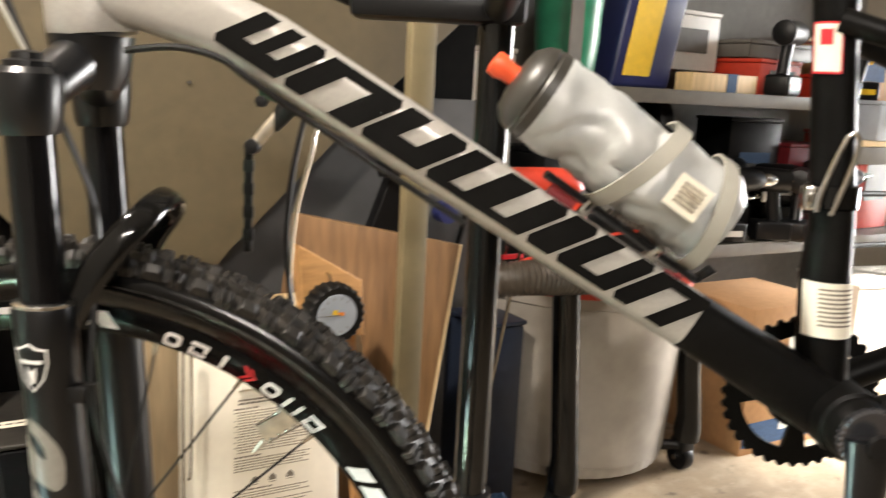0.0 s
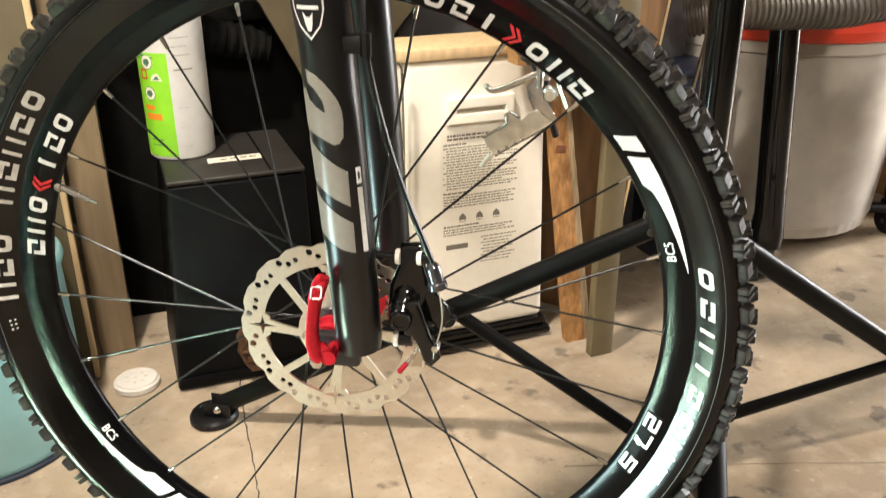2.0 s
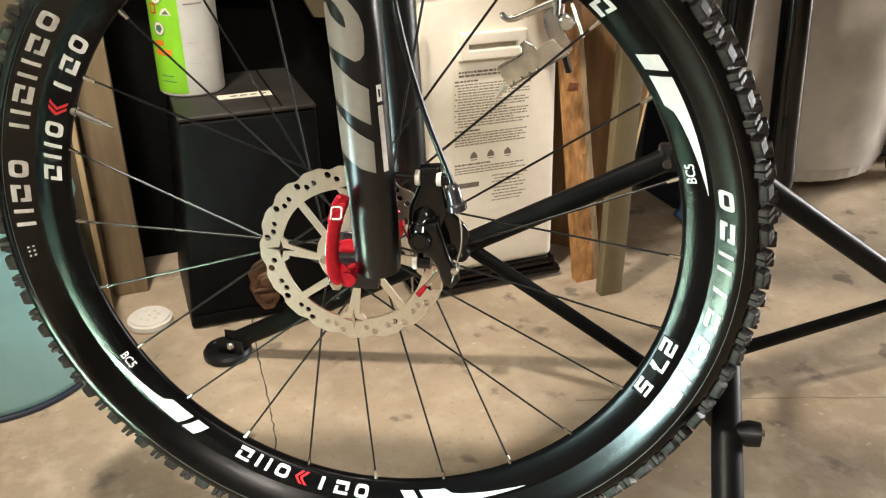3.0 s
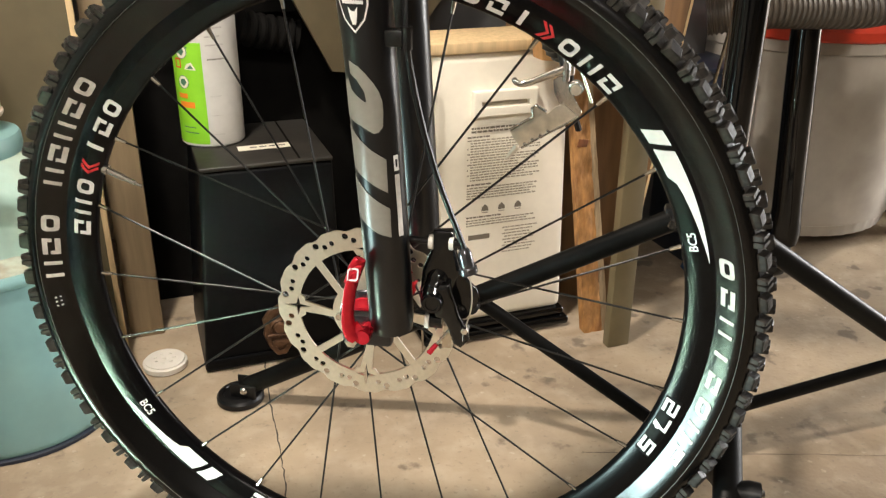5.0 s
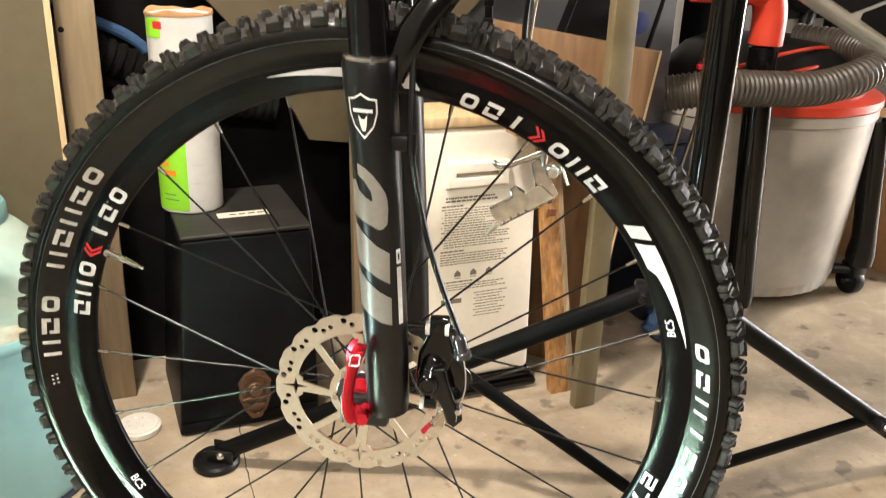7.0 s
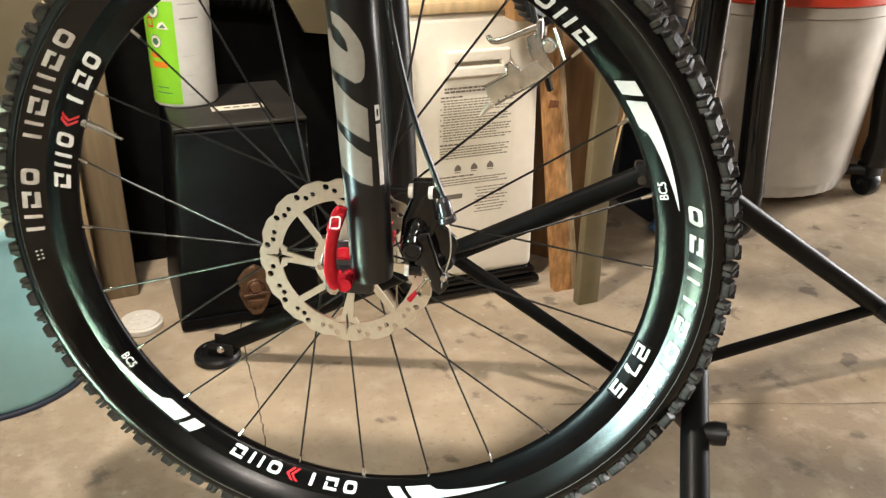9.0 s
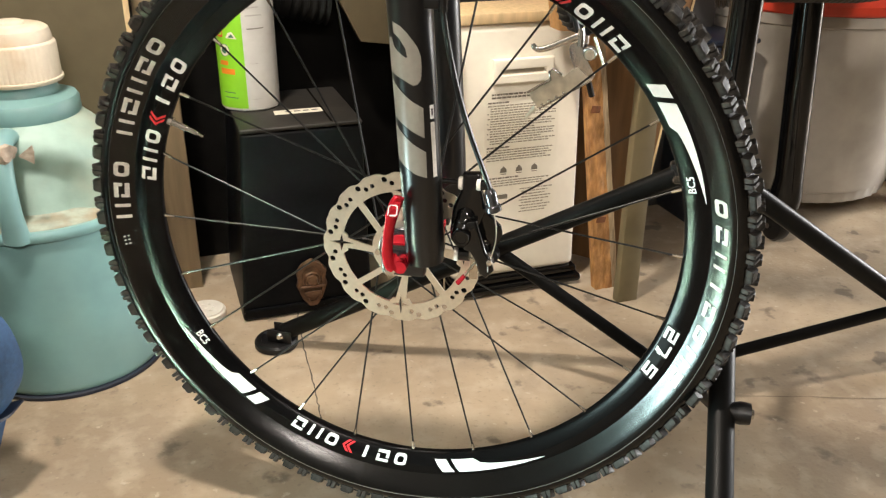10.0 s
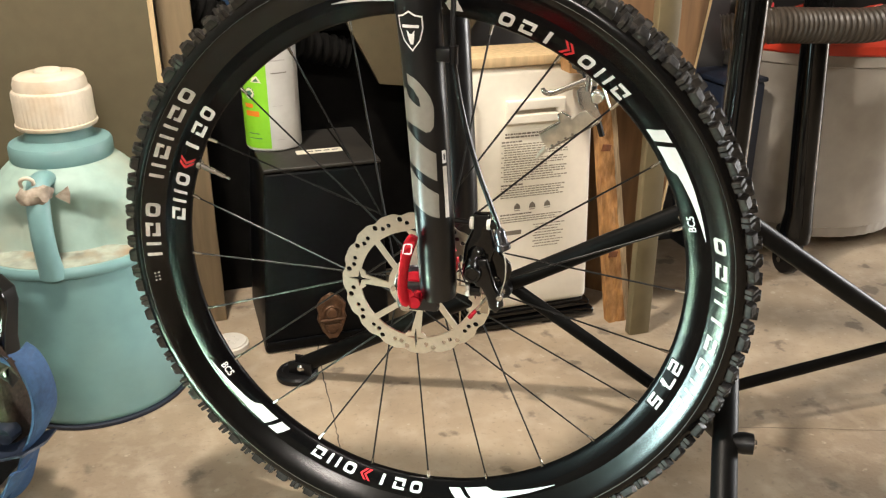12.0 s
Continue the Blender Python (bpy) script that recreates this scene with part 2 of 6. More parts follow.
M["cardboard"] = material("cardboard", (0.40, 0.22, 0.10), 0.75, vary=0.08, scale=60, bump=0.15)
M["blue"] = material("blue_cloth", (0.022, 0.062, 0.14), 0.75, vary=0.2, scale=150, bump=0.35)
M["grey_cloth"] = material("grey_cloth", (0.030, 0.021, 0.017), 0.9, vary=0.3, scale=200, bump=0.4, spec=0.1)
M["yellow"] = material("yellow_plastic", (0.80, 0.52, 0.02), 0.5, vary=0.06, scale=60, bump=0.05)
M["white_plastic"] = material("white_plastic", (0.70, 0.67, 0.61), 0.45, vary=0.04, scale=60, bump=0.05)
M["dial"] = material("dial_face", (0.36, 0.40, 0.46), 0.35, vary=0.05, scale=60, bump=0.0)
M["shelf"] = material("shelf_grey", (0.11, 0.10, 0.085), 0.5, vary=0.1, scale=40, bump=0.1, stain=0.4, stain_color=(0.07, 0.06, 0.05), stain_scale=6)
M["gloss_black"] = material("gloss_black_paint", (0.003, 0.003, 0.003), 0.10, vary=0.2, scale=160, bump=0.03, rough_vary=0.06, depth=0.0003, spec=0.4)
M["post_paint"] = material("scuffed_olive_paint", (0.185, 0.150, 0.082), 0.55, vary=0.08, scale=40, bump=0.15, stain=0.4, stain_color=(0.15, 0.115, 0.07), stain_scale=9)
M["dark_steel"] = material("dark_chrome", (0.10, 0.10, 0.11), 0.2, metal=0.8, vary=0.1, scale=120, bump=0.02)
M["crack"] = material("crack_dirt", (0.06, 0.05, 0.04), 0.9, vary=0.2, scale=80, bump=0.1)
M["joint"] = material("thin_line_brown", (0.20, 0.16, 0.115), 0.9, vary=0.2, scale=80, bump=0.1)
M["sheet_green"] = material("green_film", (0.03, 0.22, 0.12), 0.35, vary=0.15, scale=30, bump=0.15)
M["navy"] = material("navy_print", (0.02, 0.025, 0.10), 0.4, vary=0.1, scale=40, bump=0.05)
M["plaster"] = material("plaster", (0.26, 0.235, 0.195), 0.8, vary=0.05, scale=30, bump=0.15, stain=0.2, stain_color=(0.2, 0.18, 0.15), stain_scale=2)
M["dark_blue"] = material("dark_blue", (0.010, 0.016, 0.032), 0.5, vary=0.15, scale=60, bump=0.1)


# ---- shape helpers ----
def thing(name, base, label, category, rz=0.0, group="", kind=""):
    ob = new(name)
    ob.matrix_world = pose(*base, 0, 0, rz)
    ob.empty_display_size = 0.05
    return tagged(ob, label, category, group, kind)


def wall_thing(name, u, v, z, label, category, turn=0.0, group=""):
    return thing(name, W(u, v, z), label, category, 30 + turn, group)


def part(name, bm, mat, parent=None, label="", smooth=True, sharp=35):
    me = bpy.data.meshes.new(name)
    bmesh.ops.recalc_face_normals(bm, faces=bm.faces[:])
    if smooth:
        lim = radians(sharp)
        for f in bm.faces:
            f.smooth = True
        for e in bm.edges:
            if len(e.link_faces) != 2 or e.calc_face_angle(0) > lim:
                e.smooth = False
    bm.to_mesh(me)
    bm.free()
    for k in (mat if isinstance(mat, (list, tuple)) else [mat]):
        me.materials.append(M[k])
    ob = new(name, me)
    if parent:
        ob.parent = parent
    if label:
        ob["label"] = label
    return ob


def move(bm, m):
    bmesh.ops.transform(bm, matrix=m, verts=bm.verts[:])
    return bm


def join(*bms):
    out = bmesh.new()
    for b in bms:
        me = bpy.data.meshes.new("tmp")
        b.to_mesh(me)
        b.free()
        out.from_mesh(me)
        bpy.data.meshes.remove(me)
    return out


def block(x0, x1, y0, y1, z0, z1, bevel=0.0, seg=2):
    bm = bmesh.new()
    bmesh.ops.create_cube(bm, size=1)
    move(bm, Matrix.LocRotScale(((x0 + x1) / 2, (y0 + y1) / 2, (z0 + z1) / 2), None, (x1 - x0, y1 - y0, z1 - z0)))
    if bevel > 0:
        bmesh.ops.bevel(bm, geom=bm.edges[:], offset=bevel, segments=seg, affect="EDGES", profile=0.5)
    return bm


def lathe(profile, seg=48, axis="Z", center=(0, 0, 0), closed=False):
    """Turns (radius, height) points round an axis."""
    bm = bmesh.new()
    rings = []
    for r, a in profile:
        ring = []
        for i in range(seg):
            t = 2 * math.pi * i / seg
            c, s = r * math.cos(t), r * math.sin(t)
            p = (c, s, a) if axis == "Z" else (c, a, s) if axis == "Y" else (a, c, s)
            ring.append(bm.verts.new(Vector(p) + Vector(center)))
        rings.append(ring)
    n = len(rings)
    for k in range(n if closed else n - 1):
        a, b = rings[k], rings[(k + 1) % n]
        for i in range(seg):
            bm.faces.new((a[i], a[(i + 1) % seg], b[(i + 1) % seg], b[i]))
    if not closed:
        for ring in (rings[0], rings[-1]):
            bm.faces.new(ring)
    return bm


def tube(points, radius, seg=12, caps=True, flat=(1.0, 1.0), steps=0):
    """Sweeps a round or oval section along points; radius may be a list. steps: rounds the way."""
    pts = [Vector(p) for p in points]
    rad = list(radius) if isinstance(radius, (list, tuple)) else [radius] * len(pts)
    if steps:
        fine, fr = [], []
        for i in range(len(pts) - 1):
            p0, p1, p2, p3 = pts[max(i - 1, 0)], pts[i], pts[i + 1], pts[min(i + 2, len(pts) - 1)]
            for k in range(steps):
                t = k / steps
                fine.append(0.5 * ((2 * p1) + (p2 - p0) * t + (2 * p0 - 5 * p1 + 4 * p2 - p3) * t * t + (3 * p1 - p0 - 3 * p2 + p3) * t ** 3))
                fr.append(rad[i] * (1 - t) + rad[i + 1] * t)
        pts, rad = fine + [pts[-1]], fr + [rad[-1]]
    bm = bmesh.new()
    rings, side = [], None
    for i, p in enumerate(pts):
        d = (pts[min(i + 1, len(pts) - 1)] - pts[max(i - 1, 0)]).normalized()
        if side is None:
            side = d.cross(Vector((0, 1, 0)))
            if side.length < 0.2:
                side = d.cross(Vector((1, 0, 0)))
        side = (side - d * side.dot(d)).normalized()
        up = d.cross(side)
        rings.append([bm.verts.new(p + rad[i] * (flat[0] * side * math.cos(2 * math.pi * k / seg) + flat[1] * up * math.sin(2 * math.pi * k / seg))) for k in range(seg)])
    for a, b in zip(rings, rings[1:]):
        for k in range(seg):
            bm.faces.new((a[k], a[(k + 1) % seg], b[(k + 1) % seg], b[k]))
    if caps:
        bm.faces.new(rings[0])
        bm.faces.new(rings[-1])
    return bm


def rod(a, b, r, seg=12):
    return tube([a, b], r, seg)


def slab(outlines, thick, bevel=0.0):
    """A flat plate with holes: outlines are closed loops of (x, y); it lies in z = -thick/2 .. thick/2."""
    cu = bpy.data.curves.new("tmp", "CURVE")
    cu.dimensions, cu.fill_mode, cu.extrude, cu.bevel_depth = "2D", "BOTH", max(thick / 2 - bevel, 1e-5), bevel
    for loop in outlines:
        sp = cu.splines.new("POLY")
        sp.points.add(len(loop) - 1)
        sp.use_cyclic_u = True
        for q, (x, y) in zip(sp.points, loop):
            q.co = (x, y, 0, 1)
    ob = bpy.data.objects.new("tmp", cu)
    me = bpy.data.meshes.new_from_object(ob)
    bm = bmesh.new()
    bm.from_mesh(me)
    bpy.data.objects.remove(ob)
    bpy.data.curves.remove(cu)
    bpy.data.meshes.remove(me)
    bmesh.ops.remove_doubles(bm, verts=bm.verts[:], dist=1e-6)
    return bm


def letters(text, size, thick=0.0004, shear=0.0, bold=0.0):
    cu = bpy.data.curves.new("tmp", "FONT")
    cu.body, cu.size, cu.extrude, cu.align_x, cu.align_y, cu.shear = text, size, thick / 2, "CENTER", "CENTER", shear
    cu.resolution_u, cu.offset = 3, bold
    ob = bpy.data.objects.new("tmp", cu)
    me = bpy.data.meshes.new_from_object(ob)
    bm = bmesh.new()
    bm.from_mesh(me)
    bpy.data.objects.remove(ob)
    bpy.data.curves.remove(cu)
    bpy.data.meshes.remove(me)
    return bm


def circle(r, n=24, cx=0.0, cy=0.0, start=0.0):
    return [(cx + r * math.cos(start + 2 * math.pi * i / n), cy + r * math.sin(start + 2 * math.pi * i / n)) for i in range(n)]


def facing(x, y, z):
    """Turns a plate drawn in x, y so that it stands up and faces -y."""
    return Matrix.Translation((x, y, z)) @ Matrix.Rotation(radians(90), 4, "X")

def slice_x(bm, x0, x1, step=0.002, axis=0):
    """Cuts a flat decal into narrow strips across an axis so that it bends cleanly."""
    no = (1, 0, 0) if axis == 0 else (0, 1, 0)
    x = x0
    while x < x1:
        bmesh.ops.bisect_plane(bm, geom=bm.verts[:] + bm.edges[:] + bm.faces[:], plane_co=[x * c for c in no], plane_no=no)
        x += step
    return bm


# ---- structure ----
def setting(name, bm, mat, label, category, turned=True):
    ob = part(name, bm, mat)
    if turned:
        ob.matrix_world = pose(0, 0, 0, 0, 0, 30)
    return tagged(ob, label, category, kind="structure")


def ground():
    bm = bmesh.new()
    bmesh.ops.create_grid(bm, x_segments=2, y_segments=2, size=1)
    move(bm, Matrix.LocRotScale((1.2, -1.0, 0), None, (6.5, 6.0, 1)))
    r = bmesh.ops.extrude_face_region(bm, geom=bm.faces[:])
    bmesh.ops.translate(bm, vec=(0, 0, -0.1), verts=[v for v in r["geom"] if isinstance(v, bmesh.types.BMVert)])
    return bm


setting("floor", ground(), "concrete", "stained tan concrete garage floor with a hairline crack", "floor")
setting("wall_north", block(-0.72, 3.4, 1.30, 1.45, 0, 2.5), "plaster", "plain plastered garage wall behind the shelves", "wall")
# Upper opening is cut for the added floor beam; no window is known.
setting("wall_west", join(block(-0.87, -0.72, -3.45, -0.36, 0, 2.5), block(-0.87, -0.72, 0.14, 1.45, 0, 2.5), block(-0.87, -0.72, -0.36, 0.14, 0.30, 1.56), block(-0.87, -0.72, -0.36, -0.15, 1.56, 2.5), block(-0.87, -0.72, 0.05, 0.14, 1.56, 2.5), block(-0.87, -0.72, -0.15, 0.05, 1.76, 2.5)),
        "plaster", "garage side wall with a low open hatch", "wall")
setting("wall_south", block(-0.72, 3.4, -3.45, -3.3, 0, 2.5), "plaster", "plain plastered garage wall behind the camera", "wall")
setting("wall_east", join(block(3.4, 3.55, -3.45, -0.85, 0, 2.5), block(3.4, 3.55, 0.75, 1.45, 0, 2.5), block(3.4, 3.55, -0.85, 0.75, 2.1, 2.5)),
        "plaster", "garage wall with an open door letting in daylight", "wall")
setting("ceiling", block(-0.87, 3.55, -3.45, 1.45, 2.5, 2.6), "plaster", "plain plastered garage ceiling", "ceiling")

# painted cabinet side, stud and hanging panel along the wall
setting("trim", join(block(-0.715, -0.2535, 0.600, 0.618, 0.0, 1.75)), "wall_paint", "olive tan painted plywood cabinet panel", "panel")
setting("trim_edge", block(-0.2535, -0.2455, 0.5985, 0.620, 0.0, 1.75, 0.001), "pale_wood", "pale bare plywood edge of the cabinet panel", "panel edge")
stud = wall_thing("wooden_stud", -0.216, 0.695, 0, "tan raw wooden stud standing beside the cabinet panel", "stud")
part("board", block(-0.027, 0.027, -0.035, 0.035, 0, 1.75, 0.003), "stud_wood", stud)
part("nail", lathe([(0.0015, 0), (0.004, 0.001), (0.004, 0.002)], 10, "Y", (-0.02, -0.037, 0.6)), "black_paint", stud)

hose = wall_thing("blue_hose", -0.10, 0.775, 0, "thin blue air hose hung against the black panel", "hose")
part("tube", tube([(-0.26, 0.0, 0.655), (-0.17, 0.0, 0.632), (-0.094, 0.0, 0.600), (-0.04, 0.0, 0.573), (-0.01, 0.0, 0.54), (0.004, 0.0, 0.48), (0.004, 0.0, 0.36), (0.0, 0.0, 0.0095)], 0.0090, 10, steps=5), "blue", hose)

duct = wall_thing("black_duct", -0.06, 0.735, 0, "black corrugated duct hanging in the shade behind the can", "duct")
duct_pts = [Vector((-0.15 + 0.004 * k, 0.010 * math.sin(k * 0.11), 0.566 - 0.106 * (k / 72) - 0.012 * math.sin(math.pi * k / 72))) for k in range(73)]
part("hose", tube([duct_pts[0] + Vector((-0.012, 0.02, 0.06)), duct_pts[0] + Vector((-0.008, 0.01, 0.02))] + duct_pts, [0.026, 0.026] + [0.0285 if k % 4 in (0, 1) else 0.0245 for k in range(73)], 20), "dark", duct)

# Near-black colour carries the shade under the bench; no bench is built.
back = wall_thing("shade_back_panel", 0.25, 0.80, 0, "near-black back panel, coloured for the shade under the bench", "panel")
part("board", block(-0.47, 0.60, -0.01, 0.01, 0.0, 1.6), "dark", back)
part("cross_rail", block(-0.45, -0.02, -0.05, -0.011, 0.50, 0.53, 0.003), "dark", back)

tan = wall_thing("hanging_panel", 0.2, 0.70, 0.40, "olive tan painted panel with slanted lower corners", "panel")
part("board", move(slab([[(-0.79, 1.2), (-0.60, 0.62), (-0.349, 0.37), (-0.138, 0.135), (-0.077, 0.012), (0.01, 0.0), (0.133, 0.144), (0.328, 0.338), (0.62, 0.60), (0.62, 1.2)]], 0.016, 0.001),
     facing(0, 0, 0)), "panel_paint", tan)
part("nail", lathe([(0.0004, -0.0125), (0.0030, -0.0122), (0.0034, -0.0108), (0.0014, -0.0100), (0.0012, -0.0070)], 12, "Y", (0.064, 0, 0.411)), "chrome", tan, "bright nail head")
sheet = wall_thing("grey_sheet", 0.56, 0.755, 0, "dark grey plastic sheet standing behind the boards", "sheet")
part("board", move(slab([[(-0.26, 0.0), (0.32, 0.0), (0.32, 0.80), (0.12, 0.80), (-0.10, 0.79), (-0.20, 0.70), (-0.26, 0.55)]], 0.012, 0.002), facing(0, 0, 0)), "grey_sheet", sheet)

# painted post, raw two-by-four and leaning board
post = wall_thing("painted_post", 0.506, 0.384, 0, "olive painted wooden post with scuffed foot", "post")
part("board", block(-0.019, 0.020, -0.009, 0.009, 0, 1.5, 0.002), "post_paint", post)


def leaning(bm, dx, dy, h):
    """Shears a thing that stands on z = 0 by dx, dy over the height h."""
    m = Matrix.Identity(4)
    m[0][2], m[1][2] = dx / h, dy / h
    return move(bm, m)


def rough_board(w0, w1, deep, h, chips, seed):
    """An upright board, w0 wide at its foot and w1 at its top, whose front is torn and chipped."""
    bm, rows, cols = bmesh.new(), 110, 9
    front, back = [], []
    for k in range(rows + 1):
        z = h * k / rows
        w = w0 + (w1 - w0) * k / rows
        line = []
        for c in range(cols + 1):
            p = Vector((c / cols * w * 90 + seed, 0, z * 30))
            torn = noise.noise(p) * 0.5 + noise.noise(p * 2.7) * 0.35
            d = chips * (max(0.0, torn) * 1.6 + 0.25 * noise.noise(p * 5))
            side = chips * 0.35 * noise.noise(Vector((seed, 3.0 + c, z * 45))) if c in (0, cols) else 0.0
            line.append(bm.verts.new((c / cols * w + side, d, z)))
        front.append(line)
        back.append([bm.verts.new((0, deep, z)), bm.verts.new((w, deep, z))])
    for k in range(rows):
        for c in range(cols):
            bm.faces.new((front[k][c], front[k][c + 1], front[k + 1][c + 1], front[k + 1][c]))
        bm.faces.new((front[k][cols], back[k][1], back[k + 1][1], front[k + 1][cols]))
        bm.faces.new((back[k][1], back[k][0], back[k + 1][0], back[k + 1][1]))
        bm.faces.new((back[k][0], front[k][0], front[k + 1][0], back[k + 1][0]))
    for k, flip in ((0, False), (rows, True)):
        loop = [*front[k], back[k][1], back[k][0]]
        bm.faces.new(loop if flip else loop[::-1])
    return bm


two = wall_thing("two_by_four", 0.4745, 0.430, 0, "rough orange raw two-by-four leaning beside the heater", "board")
part("board", leaning(rough_board(0.033, 0.025, 0.018, 0.535, 0.0045, 2.0), -0.063, 0.03, 0.585), "raw_wood", two, sharp=50)
part("weathered_edge", leaning(move(rough_board(0.012, 0.009, 0.016, 0.530, 0.0020, 7.0), Matrix.Translation((0.0334, 0.001, 0))), -0.0725, 0.03, 0.585), "grey_wood", two, "pale weathered board edge", sharp=50)
part("top_block", move(slab([[(-0.1295, 0.597), (-0.0345, 0.542), (-0.0280, 0.462), (-0.1120, 0.470)]], 0.034, 0.002), facing(0, -0.0010, 0)), "sawn_wood", two, "clean sawn block nailed across the top")
for zz, xx in ((0.135, 0.012), (0.33, 0.010)):
    part("chip", move(slab([[(-0.009, -0.005), (0.007, -0.006), (0.009, 0.004), (-0.006, 0.006)]], 0.002, 0.0005), facing(xx - 0.108 * zz + 0.004, 0.0513 * zz - 0.0004, zz)), "dark_chip", two, "dark torn chip")
ply = thing("leaning_board", W(0.449, 0.594), "brown plywood board leaning askew behind the heater", "board",
            math.degrees(math.atan2(-0.168, 0.22)) + 30)
askew = Matrix.Translation((0.158, 0, 0)) @ Matrix.Rotation(radians(7), 4, "Y")
part("board", move(block(-0.276, 0.0, -0.006, 0.006, 0, 0.583, 0.001), askew), "plywood", ply)
part("edge_strip", move(block(0.0004, 0.0040, -0.006, 0.006, 0.0005, 0.583), askew), "pale_wood", ply)


# ---- the bicycle ----
HUB = Vector((0, 0, 0.36))
FIRST = 165.3
bike = thing("mountain_bike", (0, 0, 0), "black and silver mountain bike hung nose-down in a repair stand", "bicycle")


def polar(bm, r0, angle, y, flip=False):
    """Bends a flat decal drawn in x (along) and y (towards the hub, or away with flip) round the hub."""
    for v in bm.verts:
        x, h, d = v.co
        if flip:
            r, a = r0 + h, radians(angle) - x / r0
        else:
            r, a = r0 - h, radians(angle) + x / r0
        v.co = (HUB.x + r * math.cos(a), y(r) - d if callable(y) else y - d, HUB.z + r * math.sin(a))
    return bm


def rim_face(r):
    """Depth of the rim's slanted side wall at a radius, a hair proud."""
    return float(np.interp(r, (0.2705, 0.2722, 0.2820, 0.2832, 0.2915), (-0.0040, -0.0060, -0.0113, -0.0117, -0.0130))) - 0.0005


def tyre_face(r):
    """Depth of the tyre's side wall at a radius, a hair proud."""
    return float(np.interp(r, (0.2935, 0.298, 0.303, 0.308, 0.312, 0.3165), (-0.0128, -0.0172, -0.0218, -0.0258, -0.0283, -0.0296))) - 0.0006


def tyre():
    prof = [(0.2900, -0.0100), (0.2935, -0.0128), (0.298, -0.0172), (0.303, -0.0218), (0.308, -0.0258), (0.312, -0.0283), (0.3165, -0.0296), (0.321, -0.0286), (0.3255, -0.0250),
            (0.3295, -0.0200), (0.3325, -0.0140), (0.3345, -0.0060), (0.3350, 0.0)]
    full = prof + [(r, -a) for r, a in reversed(prof[:-1])]
    bm = lathe(full, 144, "Y", HUB, closed=False)
    # take off the two inner caps
    bmesh.ops.delete(bm, geom=[f for f in bm.faces if len(f.verts) > 4], context="FACES")
    for f in bm.faces:
        c = f.calc_center_median() - HUB
        f.material_index = 1 if math.hypot(c.x, c.z) > 0.3265 else 0
    return bm


KNOBS = 112


def knob_mesh(kind):
    """One moulded tread block, drawn with x along the tread, y across and z outwards."""
    wa, wy, h, split = ((0.0062, 0.0048, 0.0056, 0.0), (0.0046, 0.0056, 0.0052, 0.0009), (0.0036, 0.0046, 0.0062, 0.0), (0.0046, 0.0036, 0.0058, 0.0009))[kind]
    bm = bmesh.new()
    for sx in ((-1, 1) if split else (0,)):
        w = (wa - split) / 2 if split else wa
        off = sx * (wa + split) / 2
        lo = [bm.verts.new((off + p * w * 1.25, q * wy * 1.2, -0.004)) for p, q in ((-1, -1), (1, -1), (1, 1), (-1, 1))]
        mid = [bm.verts.new((off + p * w * 0.98 + 0.0008 * q, q * wy * 0.96, h - 0.0012)) for p, q in ((-1, -1), (1, -1), (1, 1), (-1, 1))]
        hi = [bm.verts.new((off + p * w * 0.78 + 0.0010 * q, q * wy * 0.80, h)) for p, q in ((-1, -1), (1, -1), (1, 1), (-1, 1))]
        for a, b in ((lo, mid), (mid, hi)):
            for k in range(4):
                bm.faces.new((a[k], a[(k + 1) % 4], b[(k + 1) % 4], b[k]))
        bm.faces.new(hi)
    bmesh.ops.recalc_face_normals(bm, faces=bm.faces[:])
    me = bpy.data.meshes.new("tread_knob")
    bm.to_mesh(me)
    bm.free()
    me.materials.append(M["tread"])
    return me


def knob_pose(i, row):
    a = 2 * math.pi * (i + (0.5 if row in (-1, 2) else 0.0)) / KNOBS
    side = 1 if row > 0 else -1
    r0, yc, lean = (0.3290, side * (0.0225 + 0.0010 * (i % 2)), 36) if abs(row) == 2 else (0.3345, side * (0.0078 + 0.0028 * (i % 2)), 9)
    ra, ta = Vector((math.cos(a), 0, math.sin(a))), Vector((-math.sin(a), 0, math.cos(a)))
    m = Matrix.Identity(4)
    for col, vec in enumerate((ta, Vector((0, 1, 0)), ra)):
        for q in range(3):
            m[q][col] = vec[q]
    m.translation = HUB + ra * r0 + Vector((0, yc, 0))
    return m @ Matrix.Rotation(radians(-lean * side), 4, "X") @ Matrix.Rotation(radians(random.uniform(-7, 7)), 4, "Z")


tyre_ob = part("tyre", tyre(), ["rubber", "tread"], bike, "black knobbly mountain bike tyre")
line = lathe([(0.3137, -0.0286), (0.3140, -0.0295), (0.3143, -0.0287)], 144, "Y", HUB)
bmesh.ops.delete(line, geom=[f for f in line.faces if len(f.verts) > 4], context="FACES")
part("mould_line", line, "mould", tyre_ob)


rim_prof = [(0.2692, -0.0012), (0.2696, -0.0026), (0.2705, -0.0040), (0.2722, -0.0060), (0.2820, -0.0113), (0.2832, -0.0117), (0.2915, -0.0130), (0.2940, -0.0128), (0.2945, -0.0100), (0.2870, -0.0080), (0.2860, 0.0)]
rim_full = rim_prof + [(r, -a) for r, a in reversed(rim_prof[:-1])]
rim = part("rim", lathe(rim_full, 144, "Y", HUB, closed=True), "rim", bike, "glossy black double-wall rim with white graphics")


